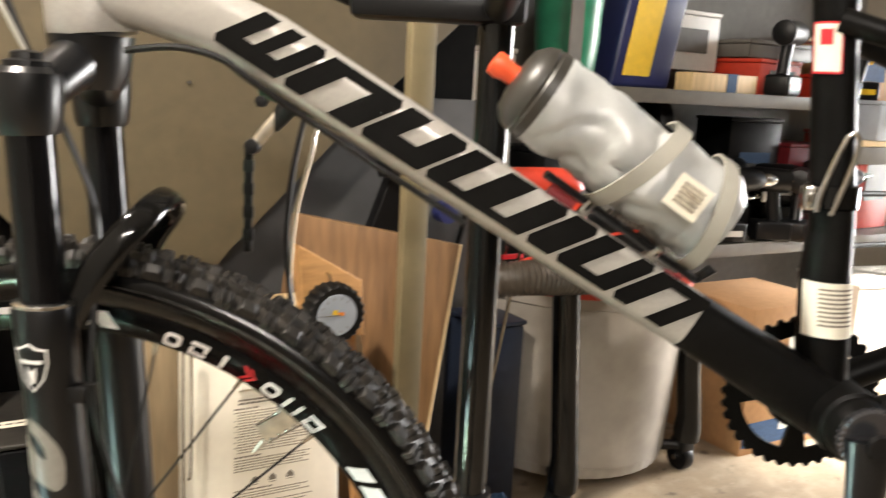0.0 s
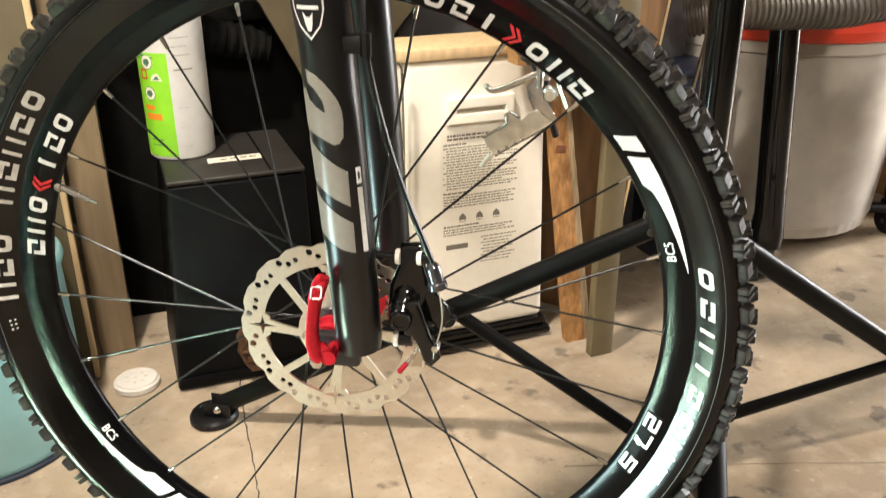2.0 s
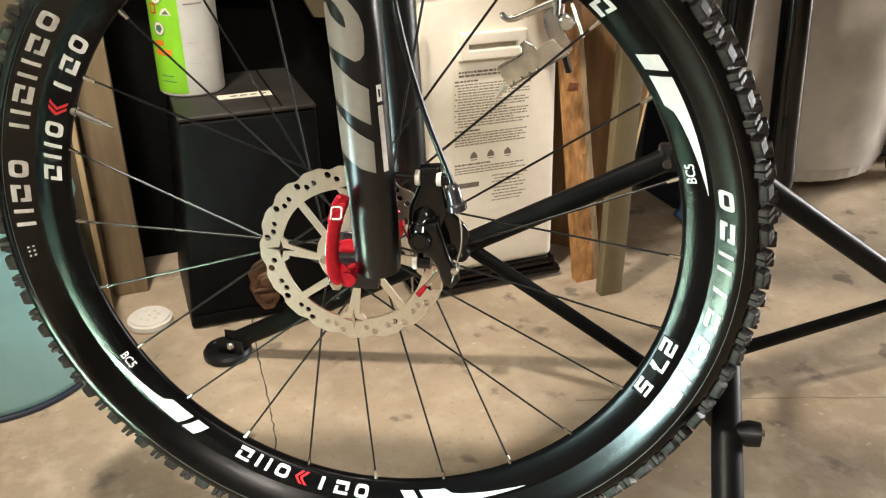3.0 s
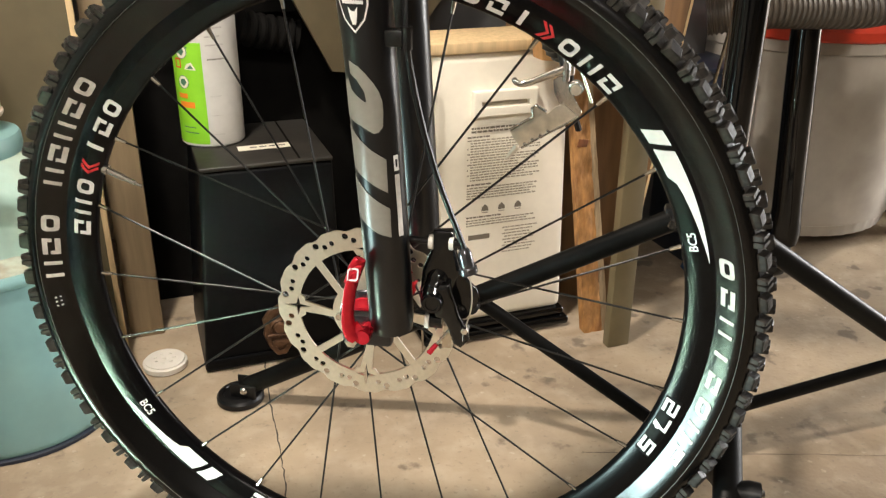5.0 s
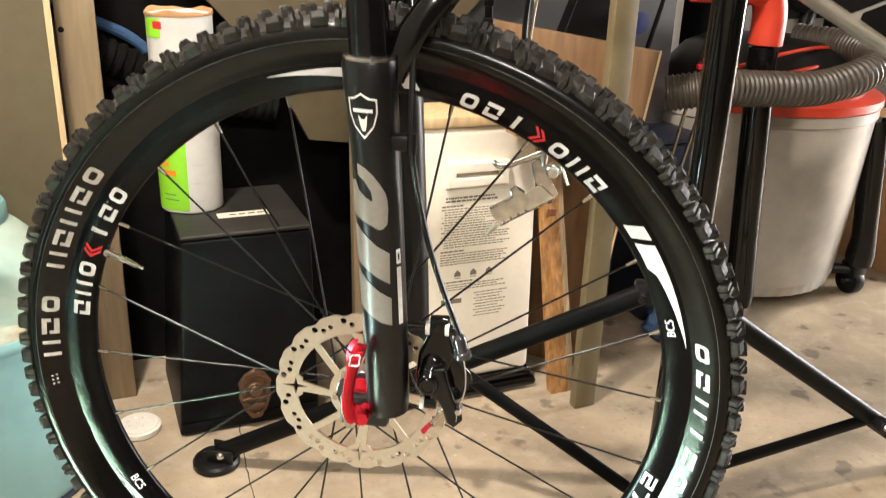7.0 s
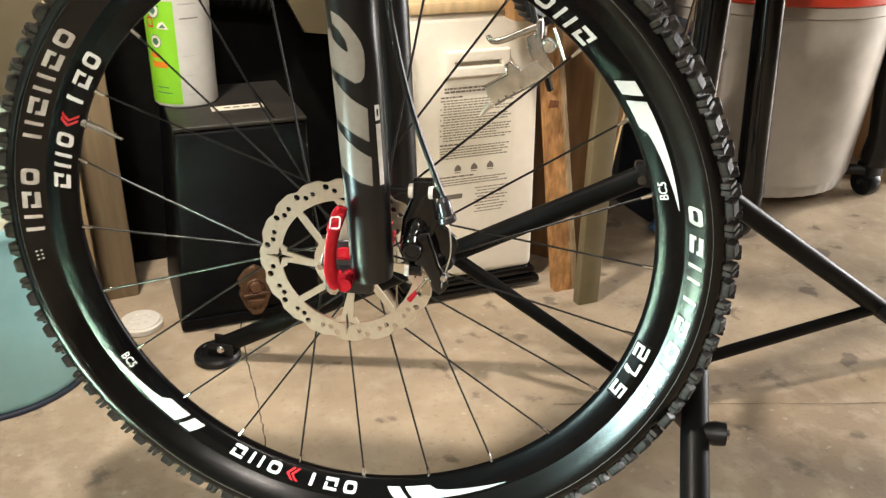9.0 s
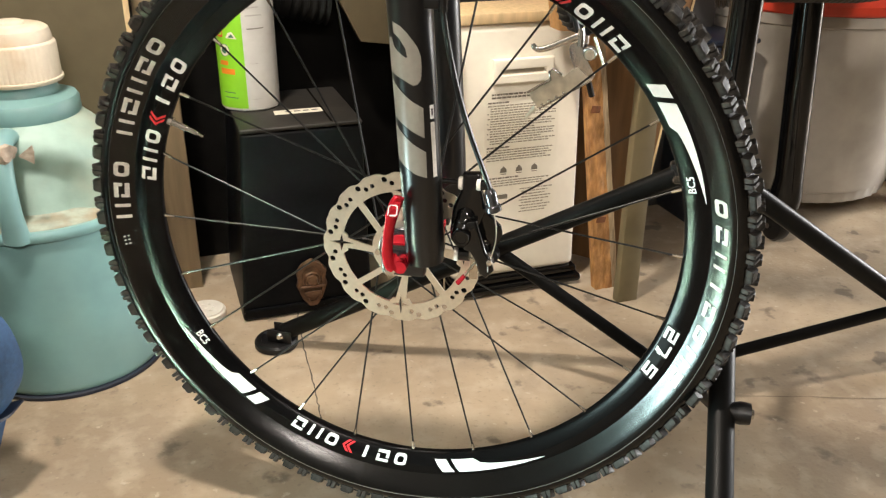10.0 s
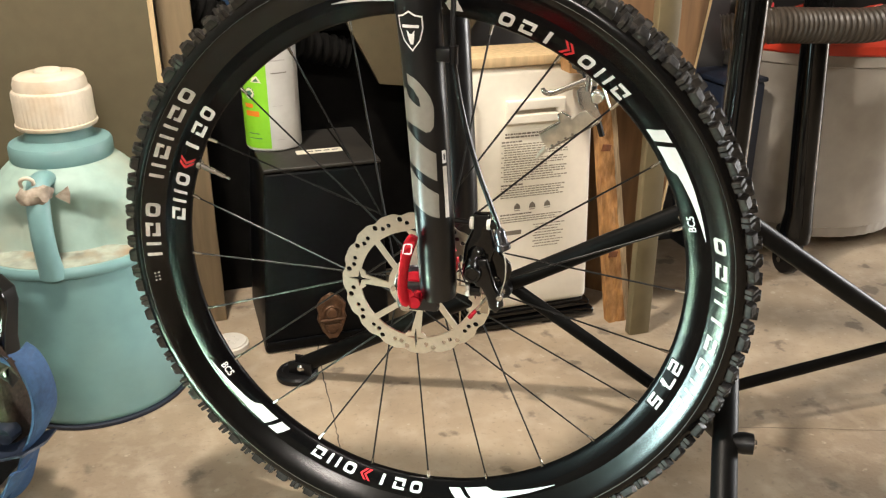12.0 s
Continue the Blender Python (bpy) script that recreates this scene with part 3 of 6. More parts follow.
def emblem(w, h, stroke, kind):
    """Plain bars that stand for one mark of a printed logo, no letter."""
    x0, x1, y0, y1, s = -w / 2, w / 2, -h / 2, h / 2, stroke
    def rounded(a0, a1, b0, b1, r):
        return [(cx + r * math.cos(radians(a)), cy + r * math.sin(radians(a))) for cx, cy, a_ in ((a1 - r, b1 - r, 0), (a0 + r, b1 - r, 90), (a0 + r, b0 + r, 180), (a1 - r, b0 + r, 270)) for a in (a_, a_ + 30, a_ + 60, a_ + 90)]
    if kind == 1:
        # a rounded ring
        loops = [rounded(x0, x1, y0, y1, 0.3 * h), rounded(x0 + s, x1 - s, y0 + s, y1 - s, 0.16 * h)]
    elif kind == 2:
        loops = [[(-s * 0.6, y0), (s * 0.6, y0), (s * 0.6, y1), (-s * 0.6, y1)]]
    elif kind == 3:
        # a squarer ring, open at its two ends
        loops = [[(x0, y0), (x1, y0), (x1, y0 + s), (x0 + s, y0 + s), (x0 + s, y1 - 1.6 * s), (x0, y1 - 1.6 * s)], [(x0, y1 - s), (x1 - s, y1 - s), (x1 - s, y0 + 1.6 * s), (x1, y0 + 1.6 * s), (x1, y1), (x0, y1)]]
    else:
        # two upright bars
        loops = [[(x, y0), (x + s, y0), (x + s, y1), (x, y1)] for x in (x0, x1 - s)]
    return slab(loops, 0.0004)


def shear(bm, k):
    m = Matrix.Identity(4)
    m[0][1] = k
    return move(bm, m)


def rim_logo(mid, flip):
    """A row of plain white marks with a red double chevron in the middle."""
    pitch, y = 0.0208, rim_face
    kinds = (3, 4, 1, None, 2, 3, 1)
    sgn = -1 if flip else 1
    for k, kind in enumerate(kinds):
        ang = mid + sgn * math.degrees((k - 3) * pitch / 0.279)
        if kind is None:
            for d in (-0.0025, 0.0025):
                chev = slab([[(d - 0.004, -0.0065), (d - 0.001, -0.0065), (d + 0.005, 0), (d - 0.001, 0.0065), (d - 0.004, 0.0065), (d + 0.002, 0)]], 0.0004)
                part("chevron", polar(slice_x(move(chev, Matrix.Scale(-1, 4, (1, 0, 0))), -0.0064, 0.0065, 0.0012, 1), 0.2795, ang, y, flip), "decal_red", rim, "red chevron mark")
        else:
            part("logo_mark", polar(slice_x(shear(emblem(0.0138, 0.0128, 0.0032, kind), 0.15), -0.0064, 0.0065, 0.0012, 1), 0.2795, ang, y, flip), "decal_white", rim)


def on_rim(loop):
    """A flat mark given by (angle, radius) points, laid on the rim's side wall."""
    bm = slab([[(radians(a) * 0.28, r - 0.2826) for a, r in loop]], 0.0004)
    angles = [radians(a) * 0.28 for a, r in loop]
    slice_x(bm, -0.0144, 0.008, 0.0012, 1)
    slice_x(bm, min(angles), max(angles), 0.006)
    for v in bm.verts:
        a, r, d = v.co.x / 0.28, v.co.y + 0.2826, v.co.z
        v.co = (HUB.x + r * math.cos(a), rim_face(r) - d, HUB.z + r * math.sin(a))
    return bm


def sweep(a0, a1):
    """White swoosh on the rim from its blunt end to its thin tip, with a small bar before it."""
    n, d = 22, 1 if a1 > a0 else -1
    out, inn = [], []
    for k in range(n + 1):
        t = k / n
        wide = 0.0140 if t < 0.27 else 0.0085 * (1 - (t - 0.27) / 0.73) ** 0.9 + 0.0003
        if 0.27 <= t < 0.33:
            wide += 0.0055 * (0.33 - t) / 0.06
        out.append((a0 + (a1 - a0) * t, 0.2895))
        inn.append((a0 + (a1 - a0) * t - d * (1.7 * wide / 0.0140 if t < 0.33 else 0), 0.2895 - wide))
    part("swoosh", on_rim(out + inn[::-1]), "decal_white", rim)
    b0, b1 = a0 - d * 1.1, a0 - d * 3.9
    part("bar_mark", on_rim([(b0, 0.2895), (b1, 0.2895), (b1 - d * 1.8, 0.2755), (b0 - d * 1.8, 0.2755)]), "decal_white", rim)


rim_logo(254.8, False)
rim_logo(59.8, False)
rim_logo(157.0, True)
sweep(281.5, 301.6)
sweep(227.1, 206.9)
sweep(32.4, 12.6)
sweep(86.8, 106.9)
for ang in (211.1, 16.5):
    part("model_code", polar(slice_x(letters("BC5", 0.0098, bold=0.0001), -0.0050, 0.0050, 0.0012, 1), 0.2790, ang, rim_face), "decal_white", rim, "small white model code")


def square_digits():
    """The size 27.5 in squared strokes, 12.6 mm high."""
    w, h, k = 0.0135, 0.0126, 0.0026
    strokes = []

    def digit(x, parts):
        x1, t, m, b = x + w, h / 2, k / 2, -h / 2
        spans = {"top": (x, x1, t - k, t), "mid": (x, x1, -m, m), "low": (x, x1, b, b + k), "ur": (x1 - k, x1, m, t - k), "lr": (x1 - k, x1, b + k, -m), "ul": (x, x + k, m, t - k), "ll": (x, x + k, b + k, -m)}
        for q in parts:
            x0, xe, y0, y1 = spans[q]
            strokes.append([(x0, y0), (xe, y0), (xe, y1), (x0, y1)])

    digit(-0.0300, ("top", "ur", "mid", "ll", "low"))
    digit(-0.0125, ("top", "ur"))
    strokes.append([(0.0010 - k / 2, -0.0037), (0.0010 + k / 2, -0.0037), (0.0010 + k / 2, -0.0004), (0.0010 - k / 2, -0.0004)])
    strokes.append([(0.0010 - k, -h / 2), (0.0010, -h / 2), (0.0010, -0.0037), (0.0010 - k, -0.0037)])
    digit(0.0165 - 0.0010, ("top", "ul", "mid", "lr", "low"))
    # the seven's long foot
    strokes.append([(-0.0125 + w - k - 0.003, -h / 2), (-0.0125 + w - 0.003, -h / 2), (-0.0125 + w, 0.0013), (-0.0125 + w - k, 0.0013)])
    return [slab([q], 0.0004) for q in strokes]


patch = slab([[(-0.0325, -0.0070), (0.0315, -0.0070), (0.0315, 0.0070), (-0.0325, 0.0070)]], 0.0002)
part("number_patch", polar(slice_x(slice_x(patch, -0.0068, 0.0069, 0.0012, 1), -0.032, 0.031, 0.004), 0.2796, 338.6, lambda r: rim_face(r) + 0.0003, True), "black_paint", rim, "black sticker under the size")
for stroke_bm in square_digits():
    part("size_stroke", polar(slice_x(slice_x(shear(stroke_bm, 0.12), -0.0062, 0.0063, 0.0012, 1), -0.031, 0.031, 0.004), 0.2796, 338.6, rim_face, True), "decal_white", rim)

# printed lettering on the tyre stands as plain marks
for k in range(9):
    if k == 5:
        continue
    ang = 142.6 + k * 4.45
    part("print_mark", polar(slice_x(shear(emblem(0.0160, 0.0118, 0.0034, (1, 3, 4, 3, 4, 0, 1, 3, 4)[k]), 0.15), -0.0060, 0.0060, 0.0012, 1), 0.3035, ang, tyre_face), "decal_print", tyre_ob)
for k in range(2):
    for q in range(3):
        part("print_bar", polar(emblem(0.0030, 0.0012, 0.0012, 2), 0.303 + 0.0032 * k, 183.6 + 0.8 * q, tyre_face), "decal_print", tyre_ob)
for k in range(8):
    ang = 12.0 - k * 5.1
    part("print_mark", polar(slice_x(shear(emblem(0.0165, 0.0100, 0.0032, (1, 3, 4, 2, 3, 1, 4, 3)[k]), 0.25), -0.0050, 0.0050, 0.0012, 1), 0.3015, ang, tyre_face, True), "decal_print", tyre_ob)

# hub, spokes, valve
part("hub", lathe([(0.006, -0.052), (0.014, -0.050), (0.016, -0.038), (0.022, -0.033), (0.023, -0.030), (0.018, -0.026), (0.016, -0.012), (0.016, 0.014),
                         (0.020, 0.026), (0.030, 0.030), (0.031, 0.034), (0.016, 0.040), (0.008, 0.052)], 40, "Y", HUB), "red", bike, "red anodised disc hub")
for k in range(24):
    a = radians(FIRST + 15 * k)
    side = -1 if k % 2 == 0 else 1
    turn = 1 if (k // 2) % 2 == 0 else -1
    b = a + turn * radians(62)
    p = HUB + Vector((0.2708 * math.cos(a), 0, 0.2708 * math.sin(a)))
    rf = 0.0225 if side < 0 else 0.0285
    q = HUB + Vector((rf * math.cos(b), side * 0.0315, rf * math.sin(b)))
    d = (q - p).normalized()
    sp = part("spoke", rod(p + d * 0.010, q, 0.00104, 6), "spoke", rim)
    part("nipple", tube([p - d * 0.002, p + d * 0.004, p + d * 0.011], [0.0022, 0.0019, 0.0015], 8), "steel", rim)
va = radians(FIRST - 8.0)
vd = Vector((math.cos(va), 0, math.sin(va)))
part("valve", tube([HUB + vd * r for r in (0.271, 0.267, 0.2668, 0.251, 0.2508, 0.240, 0.2398, 0.233)],
                   [0.0052, 0.0052, 0.0030, 0.0030, 0.0024, 0.0024, 0.0014, 0.0014], 12), "chrome", rim, "metal presta valve")


def ring_arc(r, a0, a1, n):
    return [(r * math.cos(radians(a0 + (a1 - a0) * i / n)), r * math.sin(radians(a0 + (a1 - a0) * i / n))) for i in range(n + 1)]


def rotor():
    """Wavy disc: eight windows between plain arms and arms that end in a star, holes in slanting threes."""
    n = 192
    outer = []
    for i in range(n):
        t = 2 * math.pi * i / n
        r = 0.0792 + 0.0012 * math.cos(16 * t) - 0.0006 * math.cos(32 * t)
        outer.append((r * math.cos(t), r * math.sin(t)))
    loops = [outer]
    arms = [178 + 45 * k for k in range(8)]
    for k in range(8):
        a0, a1 = arms[k], arms[k] + 45
        star_first = k % 2 == 0
        lo = ring_arc(0.0555, a0 + 5.5, a0 + 8.5, 1) + ring_arc(0.0605, a0 + 11, a1 - 3.5, 7) if star_first else ring_arc(0.0605, a0 + 2.5, a1 - 11, 7) + ring_arc(0.0555, a1 - 8.5, a1 - 5.5, 1)
        skew = 7
        hi = ring_arc(0.0300, a1 - 6 + skew, a0 + 6 + skew, 6)
        loops.append(lo + hi)
        if star_first:
            star = []
            for j in range(8):
                rr = (0.0125 if j in (0, 4) else 0.0095) if j % 2 == 0 else 0.0026
                star.append((0.0615 + rr * math.cos(math.pi * j / 4), rr * math.sin(math.pi * j / 4)))
            c, q = math.cos(radians(a0)), math.sin(radians(a0))
            loops.append([(x * c - y * q, x * q + y * c) for x, y in star])
    for j in range(16):
        for o, r, big in ((2.0, 0.0700, 0.0025), (8.0, 0.0692, 0.0026), (13.5, 0.0735, 0.0030)):
            ang = 178 + 22.5 * j + o + 1.5
            if min(abs((ang - 178) % 90), 90 - abs((ang - 178) % 90)) > (7.5 if r < 0.072 else 4.0):
                loops.append(circle(big, 12, r * math.cos(radians(ang)), r * math.sin(radians(ang))))
    loops.append(circle(0.0205, 30))
    return move(slab(loops, 0.0018), Matrix.Translation((0, -0.0345, 0.36)) @ Matrix.Rotation(radians(90), 4, "X"))


rot = part("brake_rotor", rotor(), "rotor_steel", bike, "drilled wavy steel brake disc")
part("rotor_carrier", lathe([(0.010, -0.0335), (0.0225, -0.0335), (0.0235, -0.0355), (0.0225, -0.0372), (0.012, -0.0372)], 32, "Y", HUB), "dark_steel", rot, "dark rotor carrier")
for k in range(6):
    a = radians(60 * k + 10)
    part("rotor_bolt", lathe([(0.001, -0.0385), (0.0030, -0.0385), (0.0034, -0.0352)], 10, "Y", HUB + Vector((0.0245 * math.cos(a), 0, 0.0245 * math.sin(a)))), "chrome", rot)

# fork
for side, nm in ((-1, "fork_leg"), (1, "fork_leg")):
    y = side * 0.062
    pts = [(0.030, y, 0.364), (0.029, y, 0.376), (0.026, y, 0.44), (0.0215, y, 0.52), (0.0165, y, 0.60), (0.013, y, 0.640), (0.012, y, 0.662), (0.012, y, 0.666)]
    leg = part(nm, tube(pts, [0.0165, 0.0185, 0.0188, 0.0190, 0.0195, 0.0205, 0.0215, 0.0200], 32), "fork", bike, "matt black suspension fork lower leg")
    part("seal_ring", lathe([(0.0195, 0.664), (0.0212, 0.665), (0.0212, 0.667), (0.0195, 0.668)], 32, "Z", (0.012, y, 0)), "chrome", leg, "thin chrome ring")
    part("stanchion", rod((0.012, y, 0.665), (0.006, y, 0.79), 0.0158, 28), "stanchion", leg, "glossy black stanchion")
    part("dropout", block(-0.013, 0.030, y - 0.006, y + 0.006, 0.347, 0.376, 0.004), "fork", leg)
    part("crown_leg", tube([(0.0065, y, 0.780), (0.0063, y, 0.785), (0.006, y, 0.800), (0.006, y, 0.812), (0.006, y, 0.820), (0.006, y, 0.824)], [0.0185, 0.0205, 0.0222, 0.0228, 0.0218, 0.0180], 32), "fork", leg)
    part("top_cap", lathe([(0.015, 0.823), (0.0145, 0.8275), (0.010, 0.829), (0.0095, 0.833), (0.006, 0.8345)], 24, "Z", (0.006, y, 0)), "black_plastic", leg)
part("fork_crown", tube([(0.006, -0.06, 0.803), (0.016, -0.03, 0.822), (0.020, 0, 0.832), (0.016, 0.03, 0.822), (0.006, 0.06, 0.803)], [0.016, 0.018, 0.020, 0.018, 0.016], 20, steps=5), "fork", bike, "black fork crown")
part("steerer_seat", lathe([(0.021, 0.810), (0.0265, 0.822), (0.0285, 0.838), (0.0300, 0.8475)], 32, "Z", (0.024, 0, 0)), "fork", bike, "black crown seat under the head tube")
part("lockout_cable", tube([(0.006, -0.062, 0.833), (0.000, -0.063, 0.846), (-0.012, -0.064, 0.870), (-0.040, -0.064, 0.92)], 0.0017, 8, steps=4), "clear_strap", bike, "thin pale lockout cable")
part("fork_arch", tube([(0.026, -0.058, 0.652), (0.046, -0.056, 0.690), (0.070, -0.040, 0.722), (0.078, 0.0, 0.735), (0.070, 0.040, 0.722), (0.046, 0.056, 0.690), (0.026, 0.058, 0.652)],
                             [0.0095, 0.0085, 0.0078, 0.0076, 0.0078, 0.0085, 0.0095], 16, steps=6, flat=(1.3, 0.5)), "gloss_black", bike, "glossy black fork arch")
part("cable_guide", join(block(0.030, 0.044, -0.075, -0.062, 0.598, 0.610, 0.002), rod((0.046, -0.070, 0.596), (0.046, -0.070, 0.612), 0.0045, 10)), "black_plastic", bike)

# fork graphics: shield badge and four slanted grey flashes wrapped on the left leg
left_leg = next(o for o in bike.children if o.name == "fork_leg")


def wrap_leg(bm, z0, turn=0.0, r=0.0198):
    """Lays a decal drawn in x (round the leg) and y (up) on the left leg."""
    for v in bm.verts:
        x, h, d = v.co
        z = z0 + h
        cx = float(np.interp(z, (0.372, 0.44, 0.52, 0.60, 0.640, 0.662), (0.029, 0.026, 0.0215, 0.0165, 0.013, 0.012)))
        rr = float(np.interp(z, (0.372, 0.44, 0.52, 0.60, 0.640, 0.662), (0.0185, 0.0188, 0.0190, 0.0195, 0.0205, 0.0215))) + 0.0005 + d
        a = x / rr + radians(turn)
        v.co = (cx + rr * math.sin(a), -0.062 - rr * math.cos(a), z)
    return bm


def fine_strip(pts_l, pts_r, n=8):
    """A band between two edge lines, each of (x, y) points."""
    bm = bmesh.new()
    grid = []
    for (ax, ay), (bx, by) in zip(pts_l, pts_r):
        grid.append([bm.verts.new((ax + (bx - ax) * i / n, ay + (by - ay) * i / n, 0)) for i in range(n + 1)])
    for g, h in zip(grid, grid[1:]):
        for i in range(n):
            bm.faces.new((g[i], g[i + 1], h[i + 1], h[i]))
    return bm


hook = [(-0.0126, 0.588), (-0.005, 0.585), (0.0005, 0.580), (0.0057, 0.573), (0.0091, 0.567), (0.0111, 0.560), (0.0113, 0.552), (0.0100, 0.541), (0.0067, 0.537), (0.003, 0.536), (-0.0064, 0.541),
        (-0.021, 0.546), (-0.021, 0.558), (-0.0205, 0.573), (-0.0156, 0.575), (-0.0125, 0.567), (-0.0063, 0.562), (-0.0015, 0.559), (-0.0005, 0.560), (-0.0014, 0.567), (-0.0066, 0.575), (-0.0122, 0.579)]
part("grey_flash", wrap_leg(slice_x(slab([[(x, y - 0.56) for x, y in hook]], 0.0004), -0.021, 0.0115), 0.56), "decal_grey", left_leg, "grey hooked graphic")
for z0, drop in ((0.515, 0.0), (0.476, 0.0025)):
    band = [(-0.0210, 0.0245), (-0.0092, 0.0155), (0.0005, 0.0075), (0.0104, 0.001), (0.0098, -0.0250 + drop), (-0.0007, -0.0190), (-0.0087, -0.0140), (-0.0200, -0.0080)]
    part("grey_flash", wrap_leg(slice_x(slab([band], 0.0004), -0.021, 0.0105), z0), "decal_grey", left_leg, "grey slanted graphic")
shield = [(-0.012, 0.013), (-0.006, 0.014), (0, 0.0175), (0.006, 0.014), (0.012, 0.013), (0.0118, 0.003), (0.008, -0.008), (0, -0.017), (-0.008, -0.008), (-0.0118, 0.003)]
part("shield_badge", wrap_leg(slice_x(slab([shield, [(x * 0.90, y * 0.91) for x, y in shield]], 0.0004), -0.012, 0.012), 0.625, -10), "decal_white", left_leg, "white-edged shield badge")
part("badge_bar", wrap_leg(slice_x(slab([[(-0.0080, 0.003), (0.0080, 0.003), (0.0080, 0.0055), (-0.0080, 0.0055)]], 0.0004), -0.008, 0.008), 0.625, -10), "decal_white", left_leg)
part("badge_shape", wrap_leg(slice_x(slab([[(-0.0036, 0.001), (-0.0012, -0.002), (0.0012, -0.002), (0.0036, 0.001), (0.0026, -0.006), (0.0012, -0.011), (-0.0012, -0.011), (-0.0026, -0.006)]], 0.0004), -0.0036, 0.0036, 0.0012), 0.625, -10), "decal_white", left_leg)
part("spec_label", wrap_leg(slab([[(-0.0022, -0.028), (0.0022, -0.028), (0.0022, 0.022), (-0.0022, 0.022)]], 0.0004), 0.481, 55), "decal_print", left_leg, "pale specification strip")

part("spec_mark", wrap_leg(slab([[(-0.0022, -0.006), (0.0022, -0.006), (0.0022, 0.006), (-0.0022, 0.006)], [(-0.0010, -0.003), (0.0010, -0.003), (0.0010, 0.003), (-0.0010, 0.003)]], 0.0004), 0.512, 55), "decal_white", left_leg)

# caliper, its bolts, barrel, cable and wear lever
neck = [(0.0662, 0.4470), (0.0752, 0.4476), (0.0762, 0.4350), (0.0792, 0.4230), (0.0800, 0.4150), (0.0745, 0.4000), (0.0735, 0.3860), (0.0700, 0.3790), (0.0610, 0.3790), (0.0555, 0.3860), (0.0550, 0.3940), (0.0575, 0.4165), (0.0645, 0.4340)]
cal = part("brake_caliper", join(block(0.062, 0.080, -0.046, -0.026, 0.384, 0.418, 0.006, 3), move(slab([neck], 0.012, 0.004), facing(0, -0.0500, 0))), "gloss_black", bike, "glossy black mechanical disc caliper")
part("piston_housing", tube([(0.0680, -0.046, 0.4180), (0.0668, -0.050, 0.4120), (0.0658, -0.0525, 0.4075), (0.0655, -0.053, 0.4070), (0.0648, -0.0545, 0.4025), (0.0646, -0.055, 0.4020), (0.0640, -0.0565, 0.3975), (0.0638, -0.057, 0.3970), (0.0632, -0.058, 0.3920), (0.0628, -0.0585, 0.3890)],
                            [0.0070, 0.0098, 0.0106, 0.0094, 0.0110, 0.0097, 0.0110, 0.0097, 0.0104, 0.0096], 24), "gloss_black", cal, "ribbed black piston housing")
part("adjuster", lathe([(0.0048, -0.0690), (0.0052, -0.0700), (0.0074, -0.0700), (0.0084, -0.0685), (0.0088, -0.0600), (0.0088, -0.0520)], 28, "Y", (0.0640, 0, 0.3928)), "gloss_black", cal)
part("adjuster_socket", lathe([(0.0003, -0.0688), (0.0048, -0.0690), (0.0050, -0.0680)], 20, "Y", (0.0640, 0, 0.3928)), "dark_steel", cal)
arm = [(0.0690, 0.3810), (0.0740, 0.3800), (0.0797, 0.3700), (0.0835, 0.3575), (0.0865, 0.3555), (0.0905, 0.3600), (0.0895, 0.3660), (0.0830, 0.3780), (0.0788, 0.3920), (0.0750, 0.4050), (0.0685, 0.4040)]
part("actuating_arm", move(slab([arm], 0.009, 0.0035), facing(0, -0.0600, 0)), "gloss_black", cal, "curved black actuating arm")
plate = [(0.0780, 0.4230), (0.0850, 0.4120), (0.0905, 0.4060), (0.0970, 0.3995), (0.0985, 0.3925), (0.0960, 0.3845), (0.0890, 0.3745), (0.0820, 0.3715), (0.0760, 0.3850)]
part("back_plate", move(slab([plate, [(0.0805, 0.3868), (0.0872, 0.3852), (0.0905, 0.3815), (0.0868, 0.3770), (0.0830, 0.3790)]], 0.005, 0.0015), facing(0, -0.0490, 0)), "gloss_black", cal)
part("anchor_bolt", join(lathe([(0.001, -0.0665), (0.0030, -0.0660), (0.0034, -0.0640), (0.0034, -0.0560)], 6, "Y", (0.0905, 0, 0.3690)), rod((0.0895, -0.063, 0.3650), (0.0890, -0.063, 0.3590), 0.0016, 8)), "chrome", cal)
for (x, z, tall) in ((0.0610, 0.4415, 0.0062), (0.0775, 0.4415, 0.0058), (0.0577, 0.3695, 0.0066)):
    part("washer", lathe([(0.003, -0.0019), (tall - 0.0004, -0.0018), (tall, 0.0), (tall - 0.0004, 0.0018), (0.003, 0.0019)], 20, "X", (x, -0.054, z)), "white_plastic", cal)
part("mount_bolt", rod((0.030, -0.054, 0.4430), (0.0600, -0.054, 0.4420), 0.0026, 14), "black_plastic", cal)
part("mount_nut", lathe([(0.001, 0.0), (0.0048, 0.0), (0.0048, 0.0055), (0.0040, 0.0062), (0.001, 0.0062)], 12, "X", (0.0793, -0.054, 0.4413)), "gloss_black", cal)
part("mount_bolt", rod((0.0600, -0.052, 0.3700), (0.0702, -0.052, 0.3700), 0.0070, 16), "gloss_black", cal)
part("barrel_adjuster", tube([(0.0872, -0.056, 0.4390), (0.0878, -0.056, 0.4365), (0.0882, -0.056, 0.4345), (0.0908, -0.056, 0.4235), (0.0910, -0.056, 0.4225), (0.0918, -0.056, 0.4180), (0.0922, -0.056, 0.4160)], [0.0030, 0.0048, 0.0056, 0.0058, 0.0076, 0.0078, 0.0040], 14), "dark_steel", cal, "dark chromed barrel adjuster")
